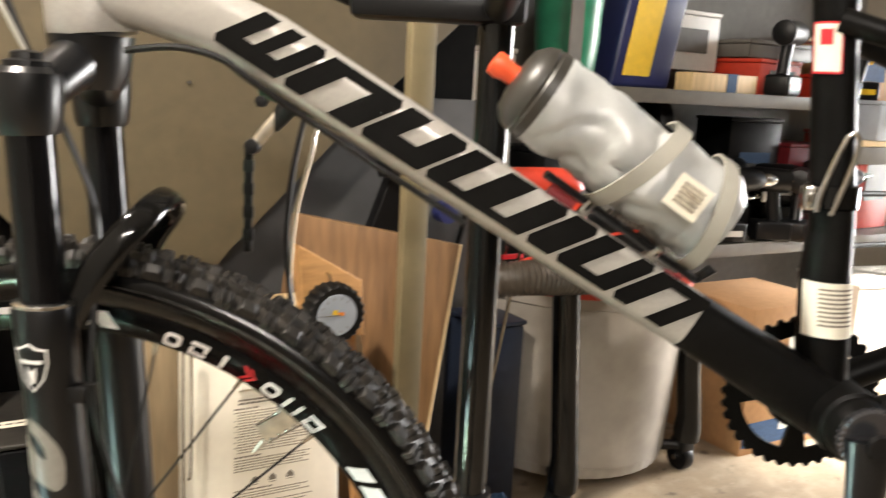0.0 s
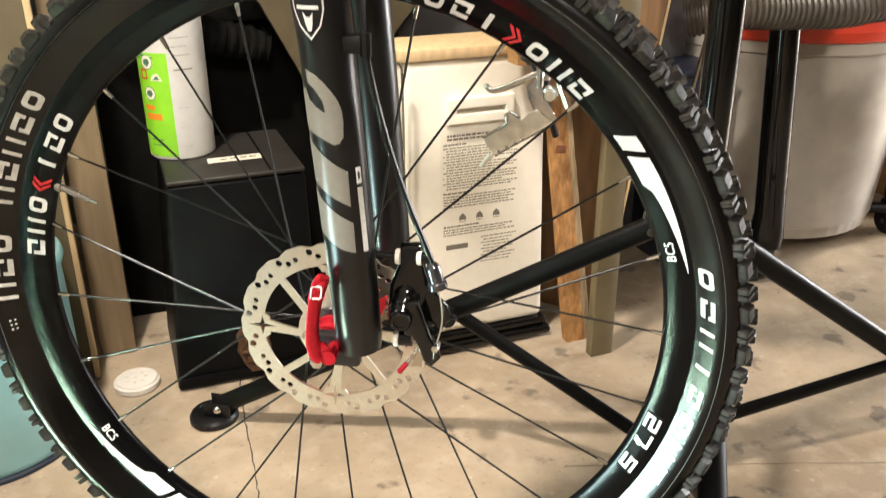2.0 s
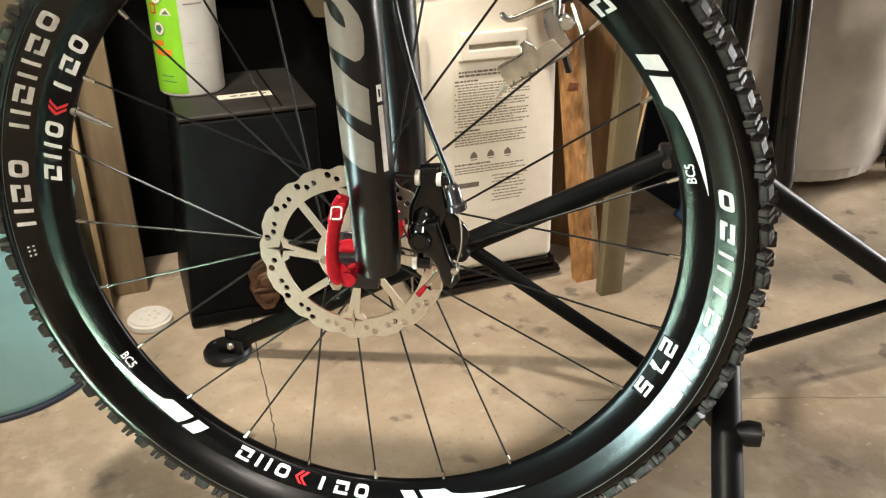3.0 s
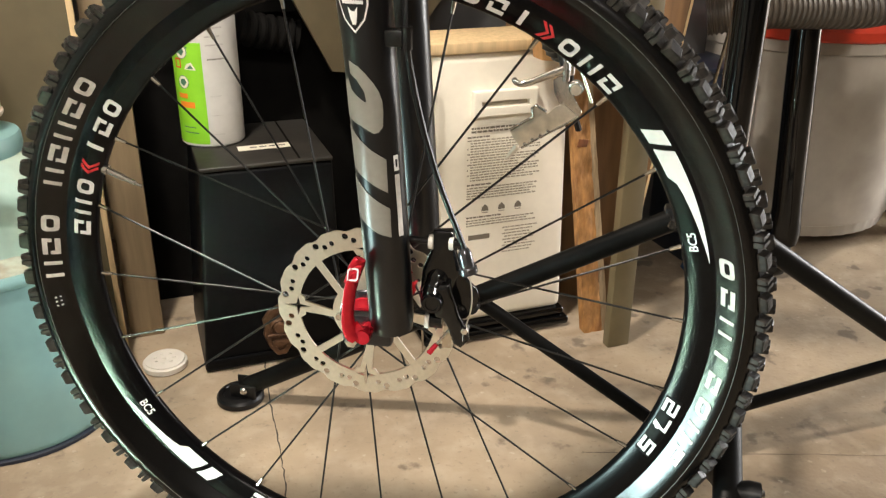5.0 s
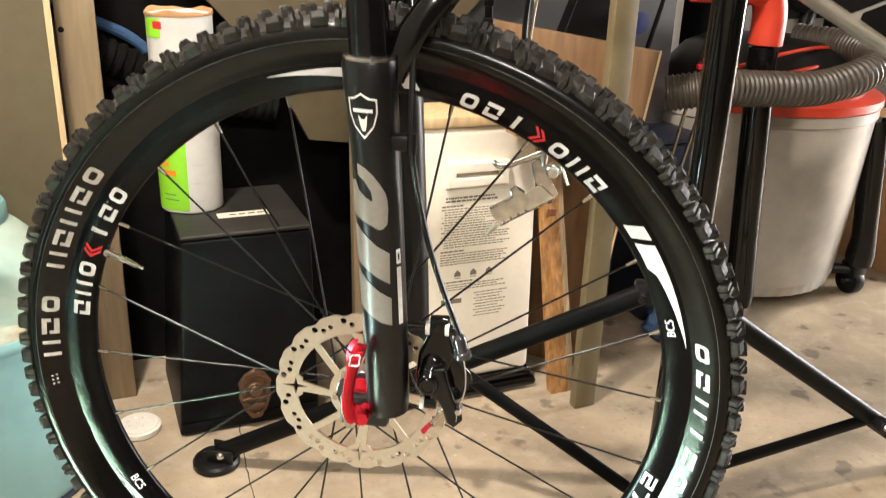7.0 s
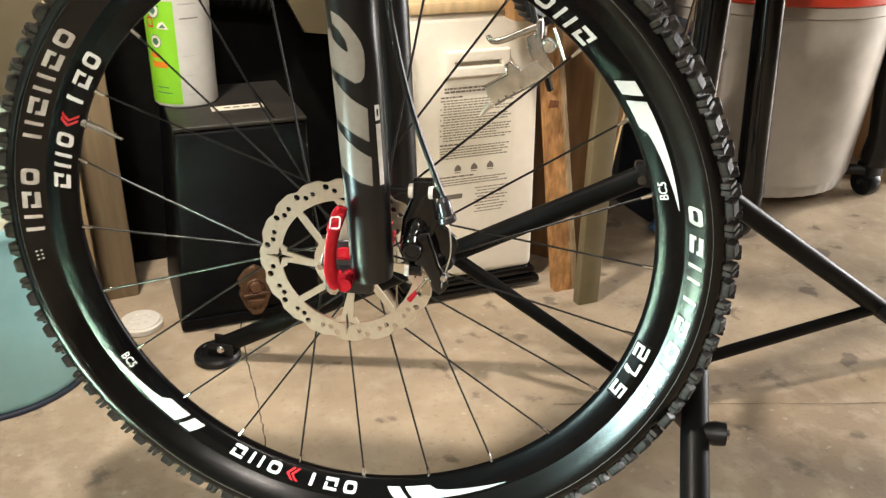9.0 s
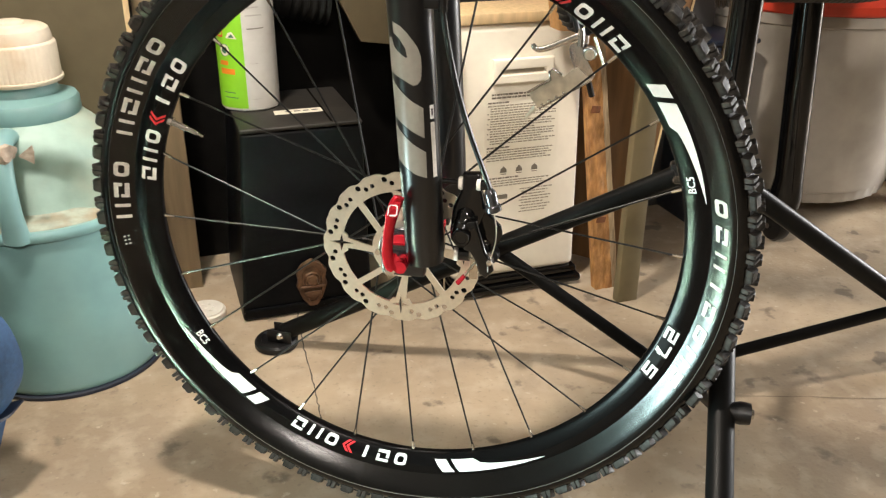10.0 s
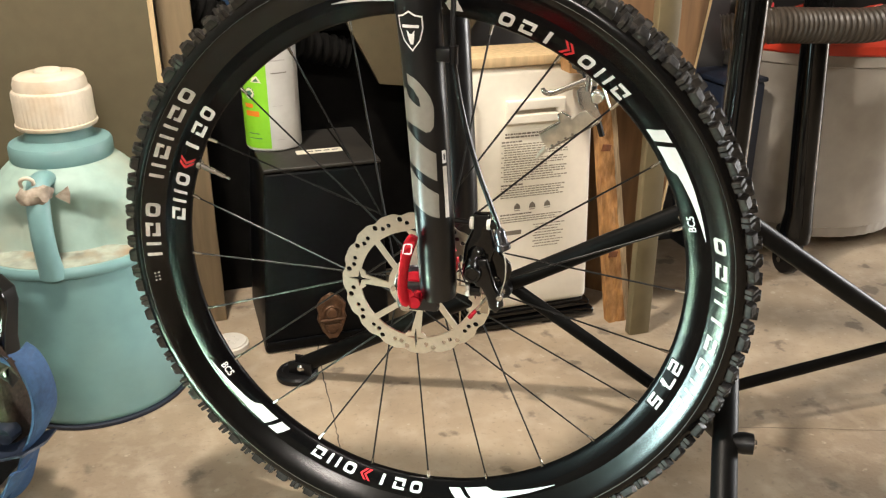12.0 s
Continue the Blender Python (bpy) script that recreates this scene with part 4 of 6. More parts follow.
part("inner_wire", tube([(0.0922, -0.057, 0.4170), (0.0948, -0.059, 0.4050), (0.0955, -0.060, 0.3930), (0.0942, -0.060, 0.3830), (0.0912, -0.060, 0.3720)], 0.0006, 6, steps=4), "dull_metal", cal)
part("wear_lever", join(tube([(0.080, -0.050, 0.366), (0.070, -0.052, 0.353), (0.063, -0.053, 0.344)], 0.0015, 8), move(slab([[(-0.004, -0.012), (0.004, -0.012), (0.006, 0.006), (-0.002, 0.010)]], 0.0014), facing(0.073, -0.050, 0.355))), "steel", cal)
part("lever_sleeve", tube([(0.0655, -0.053, 0.347), (0.0590, -0.054, 0.3385)], [0.0021, 0.0025], 8), "red", cal, "red plastic sleeve")
part("brake_cable", tube([(0.0873, -0.056, 0.4385), (0.0850, -0.056, 0.4460), (0.066, -0.056, 0.497), (0.053, -0.062, 0.55), (0.046, -0.070, 0.604), (0.044, -0.058, 0.660), (0.043, -0.045, 0.710), (0.036, -0.040, 0.742), (0.015, -0.036, 0.790), (-0.004, -0.034, 0.830), (-0.030, -0.036, 0.90)], 0.0025, 8, steps=6), "black_plastic", bike)

# red quick release
qr = part("quick_release", tube([(0.010, -0.080, 0.372), (0.003, -0.084, 0.367), (-0.001, -0.086, 0.378), (0.000, -0.087, 0.395), (0.003, -0.087, 0.413), (0.008, -0.086, 0.430), (0.011, -0.085, 0.436)],
                                [0.0080, 0.0076, 0.0066, 0.0062, 0.0066, 0.0078, 0.0060], 18, steps=5, flat=(1.0, 0.55)), "red", bike, "red anodised quick-release lever")
part("lever_pad", move(slab([[(-0.0068, -0.0072), (0.0034, -0.0066), (0.0068, 0.0072), (-0.0026, 0.0064)]], 0.0020, 0.0006), facing(0.0062, -0.0912, 0.4255)), "red", qr)
part("lever_window", move(slab([[(-0.0050, -0.0056), (0.0024, -0.0056), (0.0042, -0.0040), (0.0052, 0.0040), (0.0040, 0.0056), (-0.0016, 0.0056), (-0.0038, 0.0036)], [(-0.0037, -0.0043), (0.0018, -0.0043), (0.0030, -0.0032), (0.0039, 0.0034), (0.0030, 0.0044), (-0.0011, 0.0044), (-0.0027, 0.0030)]], 0.0008), facing(0.0062, -0.0925, 0.4255)), "decal_white", qr)
part("skewer_nut", lathe([(0.003, -0.087), (0.0062, -0.0865), (0.0068, -0.080), (0.0055, -0.068)], 20, "Y", (0.010, 0, 0.366)), "red", qr)
part("skewer_nut", lathe([(0.003, -0.089), (0.0052, -0.0885), (0.0052, -0.080)], 6, "Y", (0.001, 0, 0.362)), "chrome", qr)

# frame: head tube, down tube, seat tube, bottom bracket
part("head_tube", tube([(0.026, 0, 0.848), (0.025, 0, 0.856), (0.022, 0, 0.875), (0.010, 0, 0.96)], [0.0300, 0.0315, 0.0300, 0.0265], 36), "silver_paint", bike, "silver head tube")


def bar_section(points, half_y, bevel=0.010):
    """A hydroformed tube with flat sides: points are (x, z, height)."""
    bm = bmesh.new()
    rings = []
    for i, (x, z, h) in enumerate(points):
        x0, z0, _ = points[max(i - 1, 0)]
        x1, z1, _ = points[min(i + 1, len(points) - 1)]
        d = Vector((x1 - x0, 0, z1 - z0)).normalized()
        up = Vector((-d.z, 0, d.x))
        ring = []
        for k in range(32):
            t = 2 * math.pi * k / 32
            c, s = math.cos(t), math.sin(t)
            e = 0.55
            cy, sz = math.copysign(abs(c) ** e, c), math.copysign(abs(s) ** e, s)
            ring.append(bm.verts.new(Vector((x, 0, z)) + Vector((0, half_y, 0)) * cy + up * (h / 2) * sz))
        rings.append(ring)
    for a, b in zip(rings, rings[1:]):
        for k in range(32):
            bm.faces.new((a[k], a[(k + 1) % 32], b[(k + 1) % 32], b[k]))
    bm.faces.new(rings[0])
    bm.faces.new(rings[-1])
    return bm


DT = [(0.030, 0.885, 0.050), (0.075, 0.874, 0.048), (0.115, 0.862, 0.048), (0.150, 0.847, 0.049), (0.250, 0.789, 0.049), (0.360, 0.7245, 0.046), (0.470, 0.6625, 0.044)]
dt = part("down_tube", bar_section(DT, 0.027), "silver_paint", bike, "silver down tube with black block graphics")
part("down_tube_end", bar_section([(0.470, 0.6625, 0.0442), (0.52, 0.634, 0.046), (0.58, 0.600, 0.050)], 0.0272), "black_paint", bike, "black lower end of the down tube")
ax0, ax1 = Vector((0.150, 0, 0.847)), Vector((0.470, 0, 0.6625))
along = (ax1 - ax0).normalized()
up = Vector((-along.z, 0, along.x))


def on_tube(bm, s, h=0.0, y=-0.02745):
    """Puts a decal drawn in x (down the tube) and y (up) on the near side of the down tube, s metres along."""
    for v in bm.verts:
        p = ax0 + along * (s + v.co.x) + up * (h + v.co.y)
        v.co = (p.x, y - v.co.z, p.z)
    return bm


# big black block graphics: slanted plates notched from one edge
BLOCKS = ((-0.020, 0.033, ((-0.26, -0.10, 1, 0.66), (0.10, 0.26, 1, 0.66))), (0.036, 0.096, ((-0.20, 0.16, -1, 0.78),)), (0.099, 0.150, ((-0.16, 0.14, 1, 0.60),)),
          (0.153, 0.236, ((-0.30, -0.14, 1, 0.82), (0.12, 0.28, 1, 0.82))), (0.239, 0.262, ()), (0.265, 0.312, ((-0.14, 0.18, 1, 0.80),)), (0.315, 0.362, ((-0.16, 0.20, -1, 0.80),)))
for s0, s1, notches in BLOCKS:
    w, hh, sk = s1 - s0, 0.0180, 0.70
    low = [(a * w, b * w, q) for a, b, side, q in notches if side < 0]
    high = [(a * w, b * w, q) for a, b, side, q in notches if side > 0]
    loop = [(-w / 2, -hh + 0.005), (-w / 2 + 0.005, -hh)]
    for a, b, q in low:
        loop += [(a, -hh), (a, -hh + 2 * hh * q), (b, -hh + 2 * hh * q), (b, -hh)]
    loop += [(w / 2, -hh), (w / 2, hh - 0.005), (w / 2 - 0.005, hh)]
    for a, b, q in reversed(high):
        loop += [(b, hh), (b, hh - 2 * hh * q), (a, hh - 2 * hh * q), (a, hh)]
    loop += [(-w / 2, hh)]
    part("graphic_block", on_tube(shear(slab([loop], 0.0004), sk), (s0 + s1) / 2, 0.0035), "black_paint", dt, "black block graphic")
seat = part("seat_tube", tube([(0.583, 0, 0.600), (0.574, 0, 0.700), (0.5735, 0, 0.74), (0.556, 0, 0.893), (0.545, 0, 1.0)], [0.020, 0.0185, 0.0165, 0.0155, 0.0155], 28), "black_paint", bike, "glossy black seat tube")


def wrap_seat(z0, z1, wide, turn=0.0):
    bm = fine_strip([(-wide / 2, 0), (-wide / 2, z1 - z0)], [(wide / 2, 0), (wide / 2, z1 - z0)], 10)
    for v in bm.verts:
        x, h, _ = v.co
        z = z0 + h
        cx = 0.574 + (0.556 - 0.574) * (z - 0.700) / 0.193
        rr = float(np.interp(z, (0.60, 0.70, 0.74, 0.893, 1.0), (0.0200, 0.0185, 0.0165, 0.0155, 0.0155))) + 0.0008
        a = x / rr + radians(turn)
        v.co = (cx + rr * math.sin(a), -rr * math.cos(a), z)
    return bm


part("bar_code_label", wrap_seat(0.655, 0.697, 0.055, 5), "paper", seat, "white bar code sticker")
for k in range(9):
    part("code_line", move(wrap_seat(0.664 + k * 0.0034, 0.6655 + k * 0.0034, 0.028, 5), Matrix.Translation((0, -0.0003, 0))), "ink", seat)
part("warning_label", wrap_seat(0.848, 0.884, 0.022, -42), "decal_red", seat, "red and white warning sticker")
part("label_field", move(wrap_seat(0.8495, 0.8825, 0.0195, -42), Matrix.Translation((0, -0.0003, 0))), "paper", seat)
part("label_mark", move(wrap_seat(0.868, 0.879, 0.009, -44), Matrix.Translation((0, -0.0006, 0))), "decal_red", seat)
bb = part("bottom_bracket", lathe([(0.010, -0.060), (0.020, -0.060), (0.024, -0.052), (0.024, -0.044), (0.027, -0.042), (0.027, 0.042), (0.02, 0.05)], 32, "Y", (0.592, 0, 0.595)), "black_paint", bike)
cup = lathe([(0.012, -0.0665), (0.0215, -0.0665), (0.0235, -0.0650), (0.0235, -0.0602)], 64, "Y", (0.592, 0, 0.595))
for v in cup.verts:
    d = Vector((v.co.x - 0.592, 0, v.co.z - 0.595))
    if d.length > 0.021 and round(math.atan2(d.z, d.x) / (2 * math.pi / 64)) % 2:
        v.co -= d * 0.07
part("bearing_cup", cup, "dark_steel", bb, "knurled dark bearing cup")
ring_teeth = []
for i in range(144):
    rr = 0.062 + (0.0035 if i % 4 in (0, 1) else 0.0)
    ring_teeth.append((rr * math.cos(2 * math.pi * i / 144), rr * math.sin(2 * math.pi * i / 144)))
wins = []
for k in range(4):
    a0, a1 = radians(90 * k + 12), radians(90 * k + 78)
    wins.append([(0.050 * math.cos(a0 + (a1 - a0) * i / 8), 0.050 * math.sin(a0 + (a1 - a0) * i / 8)) for i in range(9)] + [(0.030 * math.cos(a1 - (a1 - a0) * i / 8), 0.030 * math.sin(a1 - (a1 - a0) * i / 8)) for i in range(9)])
part("chainring", move(slab([ring_teeth] + wins, 0.004), Matrix.Translation((0.588, 0.045, 0.590)) @ Matrix.Rotation(radians(90), 4, "X")), "black_paint", bike, "black toothed chainring")
part("crank_arm", tube([(0.592, -0.068, 0.595), (0.590, -0.072, 0.55), (0.588, -0.076, 0.47), (0.586, -0.078, 0.43)], [0.019, 0.014, 0.012, 0.015], 18, steps=3, flat=(1.0, 0.55)), "fork", bike, "glossy dark crank arm")
part("crank_bolt", lathe([(0.003, -0.082), (0.009, -0.082), (0.010, -0.078)], 16, "Y", (0.592, 0, 0.595)), "black_plastic", bike)
for side in (-1, 1):
    part("chain_stay", tube([(0.60, side * 0.035, 0.60), (0.70, side * 0.045, 0.64), (1.0, side * 0.065, 0.73)], [0.013, 0.011, 0.009], 14), "black_paint", bike)
    part("seat_stay", tube([(0.556, side * 0.012, 0.885), (0.60, side * 0.035, 0.87), (1.0, side * 0.065, 0.735)], [0.010, 0.008, 0.008], 12), "black_paint", bike)
part("derailleur_clamp", lathe([(0.0175, -0.009), (0.0195, -0.008), (0.0195, 0.008), (0.0175, 0.009)], 24, "Z", (0.571, 0, 0.76)), "gloss_black", bike)
part("clamp_bolt", join(block(0.545, 0.556, -0.016, -0.004, 0.750, 0.768, 0.002), rod((0.5505, -0.020, 0.759), (0.5505, -0.012, 0.759), 0.0045, 10)), "chrome", bike, "small bright clamp bolt")
part("derailleur_link", tube([(0.552, -0.021, 0.750), (0.553, -0.022, 0.765), (0.566, -0.024, 0.805), (0.574, -0.024, 0.803), (0.573, -0.023, 0.785), (0.562, -0.022, 0.748)], 0.0020, 8, steps=3), "chrome", bike)
part("gear_cable", tube([(0.06, -0.034, 0.838), (0.095, -0.036, 0.842), (0.125, -0.032, 0.836), (0.145, -0.028, 0.822), (0.20, -0.012, 0.786), (0.30, -0.008, 0.726)], 0.0025, 8, steps=5), "black_plastic", bike)

# bottle cage and bottle
bx0, bx1 = Vector((0.338, 0, 0.8295)), Vector((0.492, 0, 0.733))
bd = (bx1 - bx0).normalized()
bu = Vector((-bd.z, 0, bd.x))
turn_b = Matrix(((bu.x, 0, bd.x, bx0.x), (0, 1, 0, 0), (bu.z, 0, bd.z, bx0.z), (0, 0, 0, 1)))
bottle = thing("water_bottle", (0.415, 0, 0.78), "crumpled milky insulated water bottle with black cap in the cage", "bottle")


def bottle_part(name, prof, mat, label=""):
    bm = move(lathe(prof, 40), Matrix.Translation((-0.415, 0, -0.78)) @ turn_b)
    return part(name, bm, mat, bottle, label)


body = lathe([(0.030, 0.014), (0.0350, 0.017), (0.0352, 0.026), (0.0345, 0.05), (0.0360, 0.075), (0.0345, 0.090), (0.0345, 0.10), (0.0375, 0.112), (0.0380, 0.150), (0.0365, 0.168), (0.030, 0.178), (0.020, 0.181)], 64)
bmesh.ops.subdivide_edges(body, edges=[e for e in body.edges if abs(e.verts[0].co.z - e.verts[1].co.z) > 0.006], cuts=6)
for v in body.verts:
    if 0.022 < v.co.z < 0.176:
        p, r = Vector(v.co), Vector((v.co.x, v.co.y, 0)).normalized()
        fade = min(1.0, (v.co.z - 0.022) / 0.012, (0.176 - v.co.z) / 0.012)
        bend = p + Vector((0.0, 0.0, 0.010 * noise.noise(p * 24)))
        crease = 1.0 - min(1.0, abs(noise.noise(Vector((bend.x * 20, bend.y * 20 + 5, bend.z * 24)))) * 4.0)
        fine_fold = 1.0 - min(1.0, abs(noise.noise(Vector((bend.x * 55 + 9, bend.y * 55, bend.z * 48)))) * 3.5)
        v.co += r * fade * (noise.noise(Vector((p.x * 30, p.y * 30, p.z * 26 + 3))) * 0.0045 - 0.0036 * crease * crease - 0.0005 * fine_fold)
part("body", move(body, Matrix.Translation((-0.415, 0, -0.78)) @ turn_b), "bottle", bottle, "wrinkled translucent foil body")
bottle_part("cap", [(0.012, -0.010), (0.024, -0.008), (0.032, -0.001), (0.034, 0.004), (0.0345, 0.006), (0.0335, 0.008), (0.035, 0.010), (0.035, 0.018), (0.031, 0.020)], "smoke", "smoky black screw cap")
bottle_part("nozzle", [(0.004, -0.030), (0.0085, -0.029), (0.0095, -0.022), (0.008, -0.018), (0.0075, -0.010)], "orange", "orange drinking nozzle")
g = fine_strip([(-0.014, -0.0115), (-0.014, 0.0115)], [(0.014, -0.0115), (0.014, 0.0115)], 8)
for v in g.verts:
    a = v.co.y / 0.0385
    v.co = Vector((0.0425 * math.sin(a), -0.0425 * math.cos(a), 0.135 + v.co.x))
part("tag", move(g, Matrix.Translation((-0.415, 0, -0.78)) @ turn_b), "paper", bottle, "pale square tag")
for i in range(5):
    g = fine_strip([(-0.009, -0.007 + 0.0032 * i), (-0.009, -0.0052 + 0.0032 * i)], [(0.009, -0.007 + 0.0032 * i), (0.009, -0.0052 + 0.0032 * i)], 4)
    for v in g.verts:
        a = v.co.y / 0.0385
        v.co = Vector((0.0428 * math.sin(a), -0.0428 * math.cos(a), 0.135 + v.co.x))
    part("tag_bar", move(g, Matrix.Translation((-0.415, 0, -0.78)) @ turn_b), "label_ink", bottle)


def cage_band(z, wide, a0, a1, tilt=0.0):
    bm = bmesh.new()
    rows = []
    for i in range(25):
        a = radians(a0 + (a1 - a0) * i / 24)
        zz = z + tilt * math.cos(a)
        rows.append([bm.verts.new(turn_b @ Vector((r * math.cos(a), -r * math.sin(a), q))) for r, q in ((0.0398, zz - wide / 2), (0.0420, zz - wide / 2), (0.0420, zz + wide / 2), (0.0398, zz + wide / 2))])
    for p, q in zip(rows, rows[1:]):
        for k in range(4):
            bm.faces.new((p[k], p[(k + 1) % 4], q[(k + 1) % 4], q[k]))
    bm.faces.new(rows[0])
    bm.faces.new(rows[-1])
    return bm


cage = part("bottle_cage", cage_band(0.100, 0.013, -20, 200, 0.012), "clear_strap", bike, "milky plastic bottle cage")
part("cage_band", cage_band(0.163, 0.012, -20, 200, -0.010), "clear_strap", cage)
part("cage_rail", tube([turn_b @ Vector((-0.044, 0, 0.05)), turn_b @ Vector((-0.044, 0, 0.19)), turn_b @ Vector((-0.03, 0, 0.196))], 0.0055, 10, flat=(0.6, 1.6)), "black_plastic", cage)
for z in (0.088, 0.15):
    part("cage_bolt", tube([turn_b @ Vector((-0.060, -0.004, z)), turn_b @ Vector((-0.040, -0.012, z))], 0.0045, 10), "chrome", cage)
part("red_clip", tube([turn_b @ Vector((-0.052, -0.004, 0.058)), turn_b @ Vector((-0.052, -0.006, 0.080))], 0.0045, 10), "dark_red", cage)
part("red_clip", tube([turn_b @ Vector((-0.054, -0.004, 0.166)), turn_b @ Vector((-0.052, -0.010, 0.178))], 0.0045, 10), "dark_red", cage)


# ---- the repair stand ----
stand = thing("repair_stand", (0.332, 0.28, 0), "black steel tripod bicycle repair stand", "repair stand")


def sp(name, bm, mat, parent=None, label=""):
    return part(name, move(bm, Matrix.Translation((-0.332, -0.28, 0))), mat, parent or stand, label)


sp("mast", rod((0.332, 0.28, 0.03), (0.332, 0.28, 1.35), 0.0185, 32), "gloss_black")
sp("upper_collar", join(lathe([(0.019, 0.325), (0.0245, 0.327), (0.0245, 0.372), (0.019, 0.374)], 28, "Z", (0.332, 0.28, 0)), block(0.270, 0.335, 0.270, 0.290, 0.332, 0.362, 0.004)), "black_plastic")
sp("lower_collar", lathe([(0.019, 0.030), (0.024, 0.032), (0.024, 0.090), (0.019, 0.092)], 28, "Z", (0.332, 0.28, 0)), "black_plastic")
feet = [((0.280, 0.276, 0.346), (-0.281, 0.318, 0.026), 0.41), ((0.359, 0.293, 0.335), (0.763, 0.490, 0.024), 0.71), ((0.336, 0.245, 0.345), (0.315, -0.330, 0.024), 0.45)]
for a, b, t in feet:
    a, b = Vector(a), Vector(b)
    leg = sp("leg", tube([a, b], 0.0135, 20, flat=(1.0, 0.8)), "black_paint")
    mid = a + (b - a) * t
    sp("brace", tube([mid, Vector((0.332, 0.28, 0.05 if t < 0.6 else 0.075)) + (mid - Vector((0.332, 0.28, mid.z))).normalized() * 0.022], 0.0095, 14, flat=(1.0, 0.6)), "black_paint")
    d = (b - a).normalized()
    n = Vector((-d.y, d.x, 0)).normalized()
    if n.y > 0.3 or (abs(n.y) < 0.3 and n.x < 0):
        n = -n
    sp("leg_bolt", tube([a - n * 0.002, a + n * 0.018], 0.0055, 12), "chrome", leg)
    kn = sp("pivot_knob", tube([mid, mid + n * 0.018, mid + n * 0.028], [0.0075, 0.012, 0.011], 14), "black_plastic", leg)
    fx = b + Vector((d.x, d.y, 0)).normalized() * 0.014
    sp("foot", lathe([(0.030, 0.0), (0.034, 0.002), (0.034, 0.009), (0.031, 0.013), (0.024, 0.0145), (0.023, 0.0125), (0.004, 0.0125)], 36, "Z", (fx.x, fx.y, 0)), "black_plastic", leg, "round black rubber foot")
    sp("foot_clevis", join(*[move(block(-0.022, 0.018, -0.0015, 0.0015, -0.013, 0.008, 0.001), Matrix.Translation(b + n * q) @ Matrix.Rotation(math.atan2(-d.y, -d.x), 4, "Z")) for q in (-0.0125, 0.0125)]), "black_plastic", leg)
    sp("foot_bolt", tube([b + n * 0.012, b + n * 0.016, b + n * 0.019], [0.0062, 0.0060, 0.0035], 14), "chrome", leg)
    sp("knob_screw", tube([mid + n * 0.0275, mid + n * 0.0315], [0.0058, 0.0045], 10), "chrome", kn)
sp("clamp_arm", join(rod((0.332, 0.28, 0.905), (0.332, 0.03, 0.93), 0.016, 20), block(0.18, 0.36, 0.255, 0.305, 0.890, 0.925, 0.008), tube([(0.19, 0.275, 0.905), (0.12, 0.25, 0.93), (0.08, 0.24, 0.95)], 0.008, 10)), "black_plastic", None, "black clamp head")

# old green tube with its hanging chain and derailleur, clamped to the mast
green = thing("green_tube", (0.2, 0.30, 0.78), "scratched green painted frame tube with cables", "frame tube")


def gp(name, bm, mat, parent=None, label=""):
    return part(name, move(bm, Matrix.Translation((-0.2, -0.30, -0.78))), mat, parent or green, label)


gp("tube", tube([(0.083, 0.305, 0.822), (0.088, 0.305, 0.820), (0.13, 0.305, 0.802), (0.22, 0.300, 0.778), (0.316, 0.292, 0.752)], [0.010, 0.0155, 0.0155, 0.0145, 0.0145], 20), "green_paint")
gp("lug", tube([(0.150, 0.290, 0.792), (0.163, 0.284, 0.782), (0.176, 0.286, 0.783)], [0.009, 0.008, 0.006], 12), "chrome")
gp("brake_arm", tube([(0.138, 0.290, 0.820), (0.124, 0.288, 0.806), (0.112, 0.288, 0.790), (0.100, 0.288, 0.772)], [0.009, 0.0125, 0.0110, 0.0065], 14), "black_plastic")
gp("lever", tube([(0.106, 0.284, 0.786), (0.094, 0.284, 0.770), (0.080, 0.286, 0.752)], [0.0060, 0.0072, 0.0060], 14, flat=(1.0, 0.6)), "dull_metal")
gp("lever_pivot", lathe([(0.002, 0.276), (0.0075, 0.277), (0.0085, 0.282), (0.0085, 0.292)], 16, "Y", (0.079, 0, 0.752)), "black_plastic")
gp("pinch_bolt", lathe([(0.001, 0.274), (0.0065, 0.275), (0.0065, 0.288)], 6, "Y", (0.089, 0, 0.800)), "black_plastic")
links = []
for i in range(9):
    z = 0.750 - i * 0.0125
    links.append(block(0.0745 - 0.0044 - 0.0014 * (i % 2), 0.0745 + 0.0044 + 0.0014 * (i % 2), 0.285, 0.291, z - 0.0135, z, 0.0015))
gp("chain", join(*links), "black_paint", None, "short hanging roller chain")
gp("cable", tube([(0.140, 0.300, 0.812), (0.134, 0.290, 0.790), (0.121, 0.285, 0.718), (0.116, 0.29, 0.640), (0.125, 0.285, 0.575), (0.140, 0.275, 0.530), (0.146, 0.270, 0.512)], 0.0032, 8, steps=6), "black_plastic")
gp("cable", tube([(0.150, 0.300, 0.812), (0.142, 0.287, 0.75), (0.126, 0.285, 0.68), (0.120, 0.29, 0.61)], 0.0026, 8, steps=6), "steel")

der = thing("front_derailleur", (0.146, 0.270, 0.470), "chrome bicycle front derailleur hanging from its cable", "derailleur")


def dp(name, bm, mat, label=""):
    return part(name, move(bm, Matrix.Translation((-0.146, -0.270, -0.470))), mat, der, label)


def upright(loop, thick, y):
    return move(slab([loop], thick, 0.0004), Matrix.Translation((0, y, 0)) @ Matrix.Rotation(radians(90), 4, "X"))


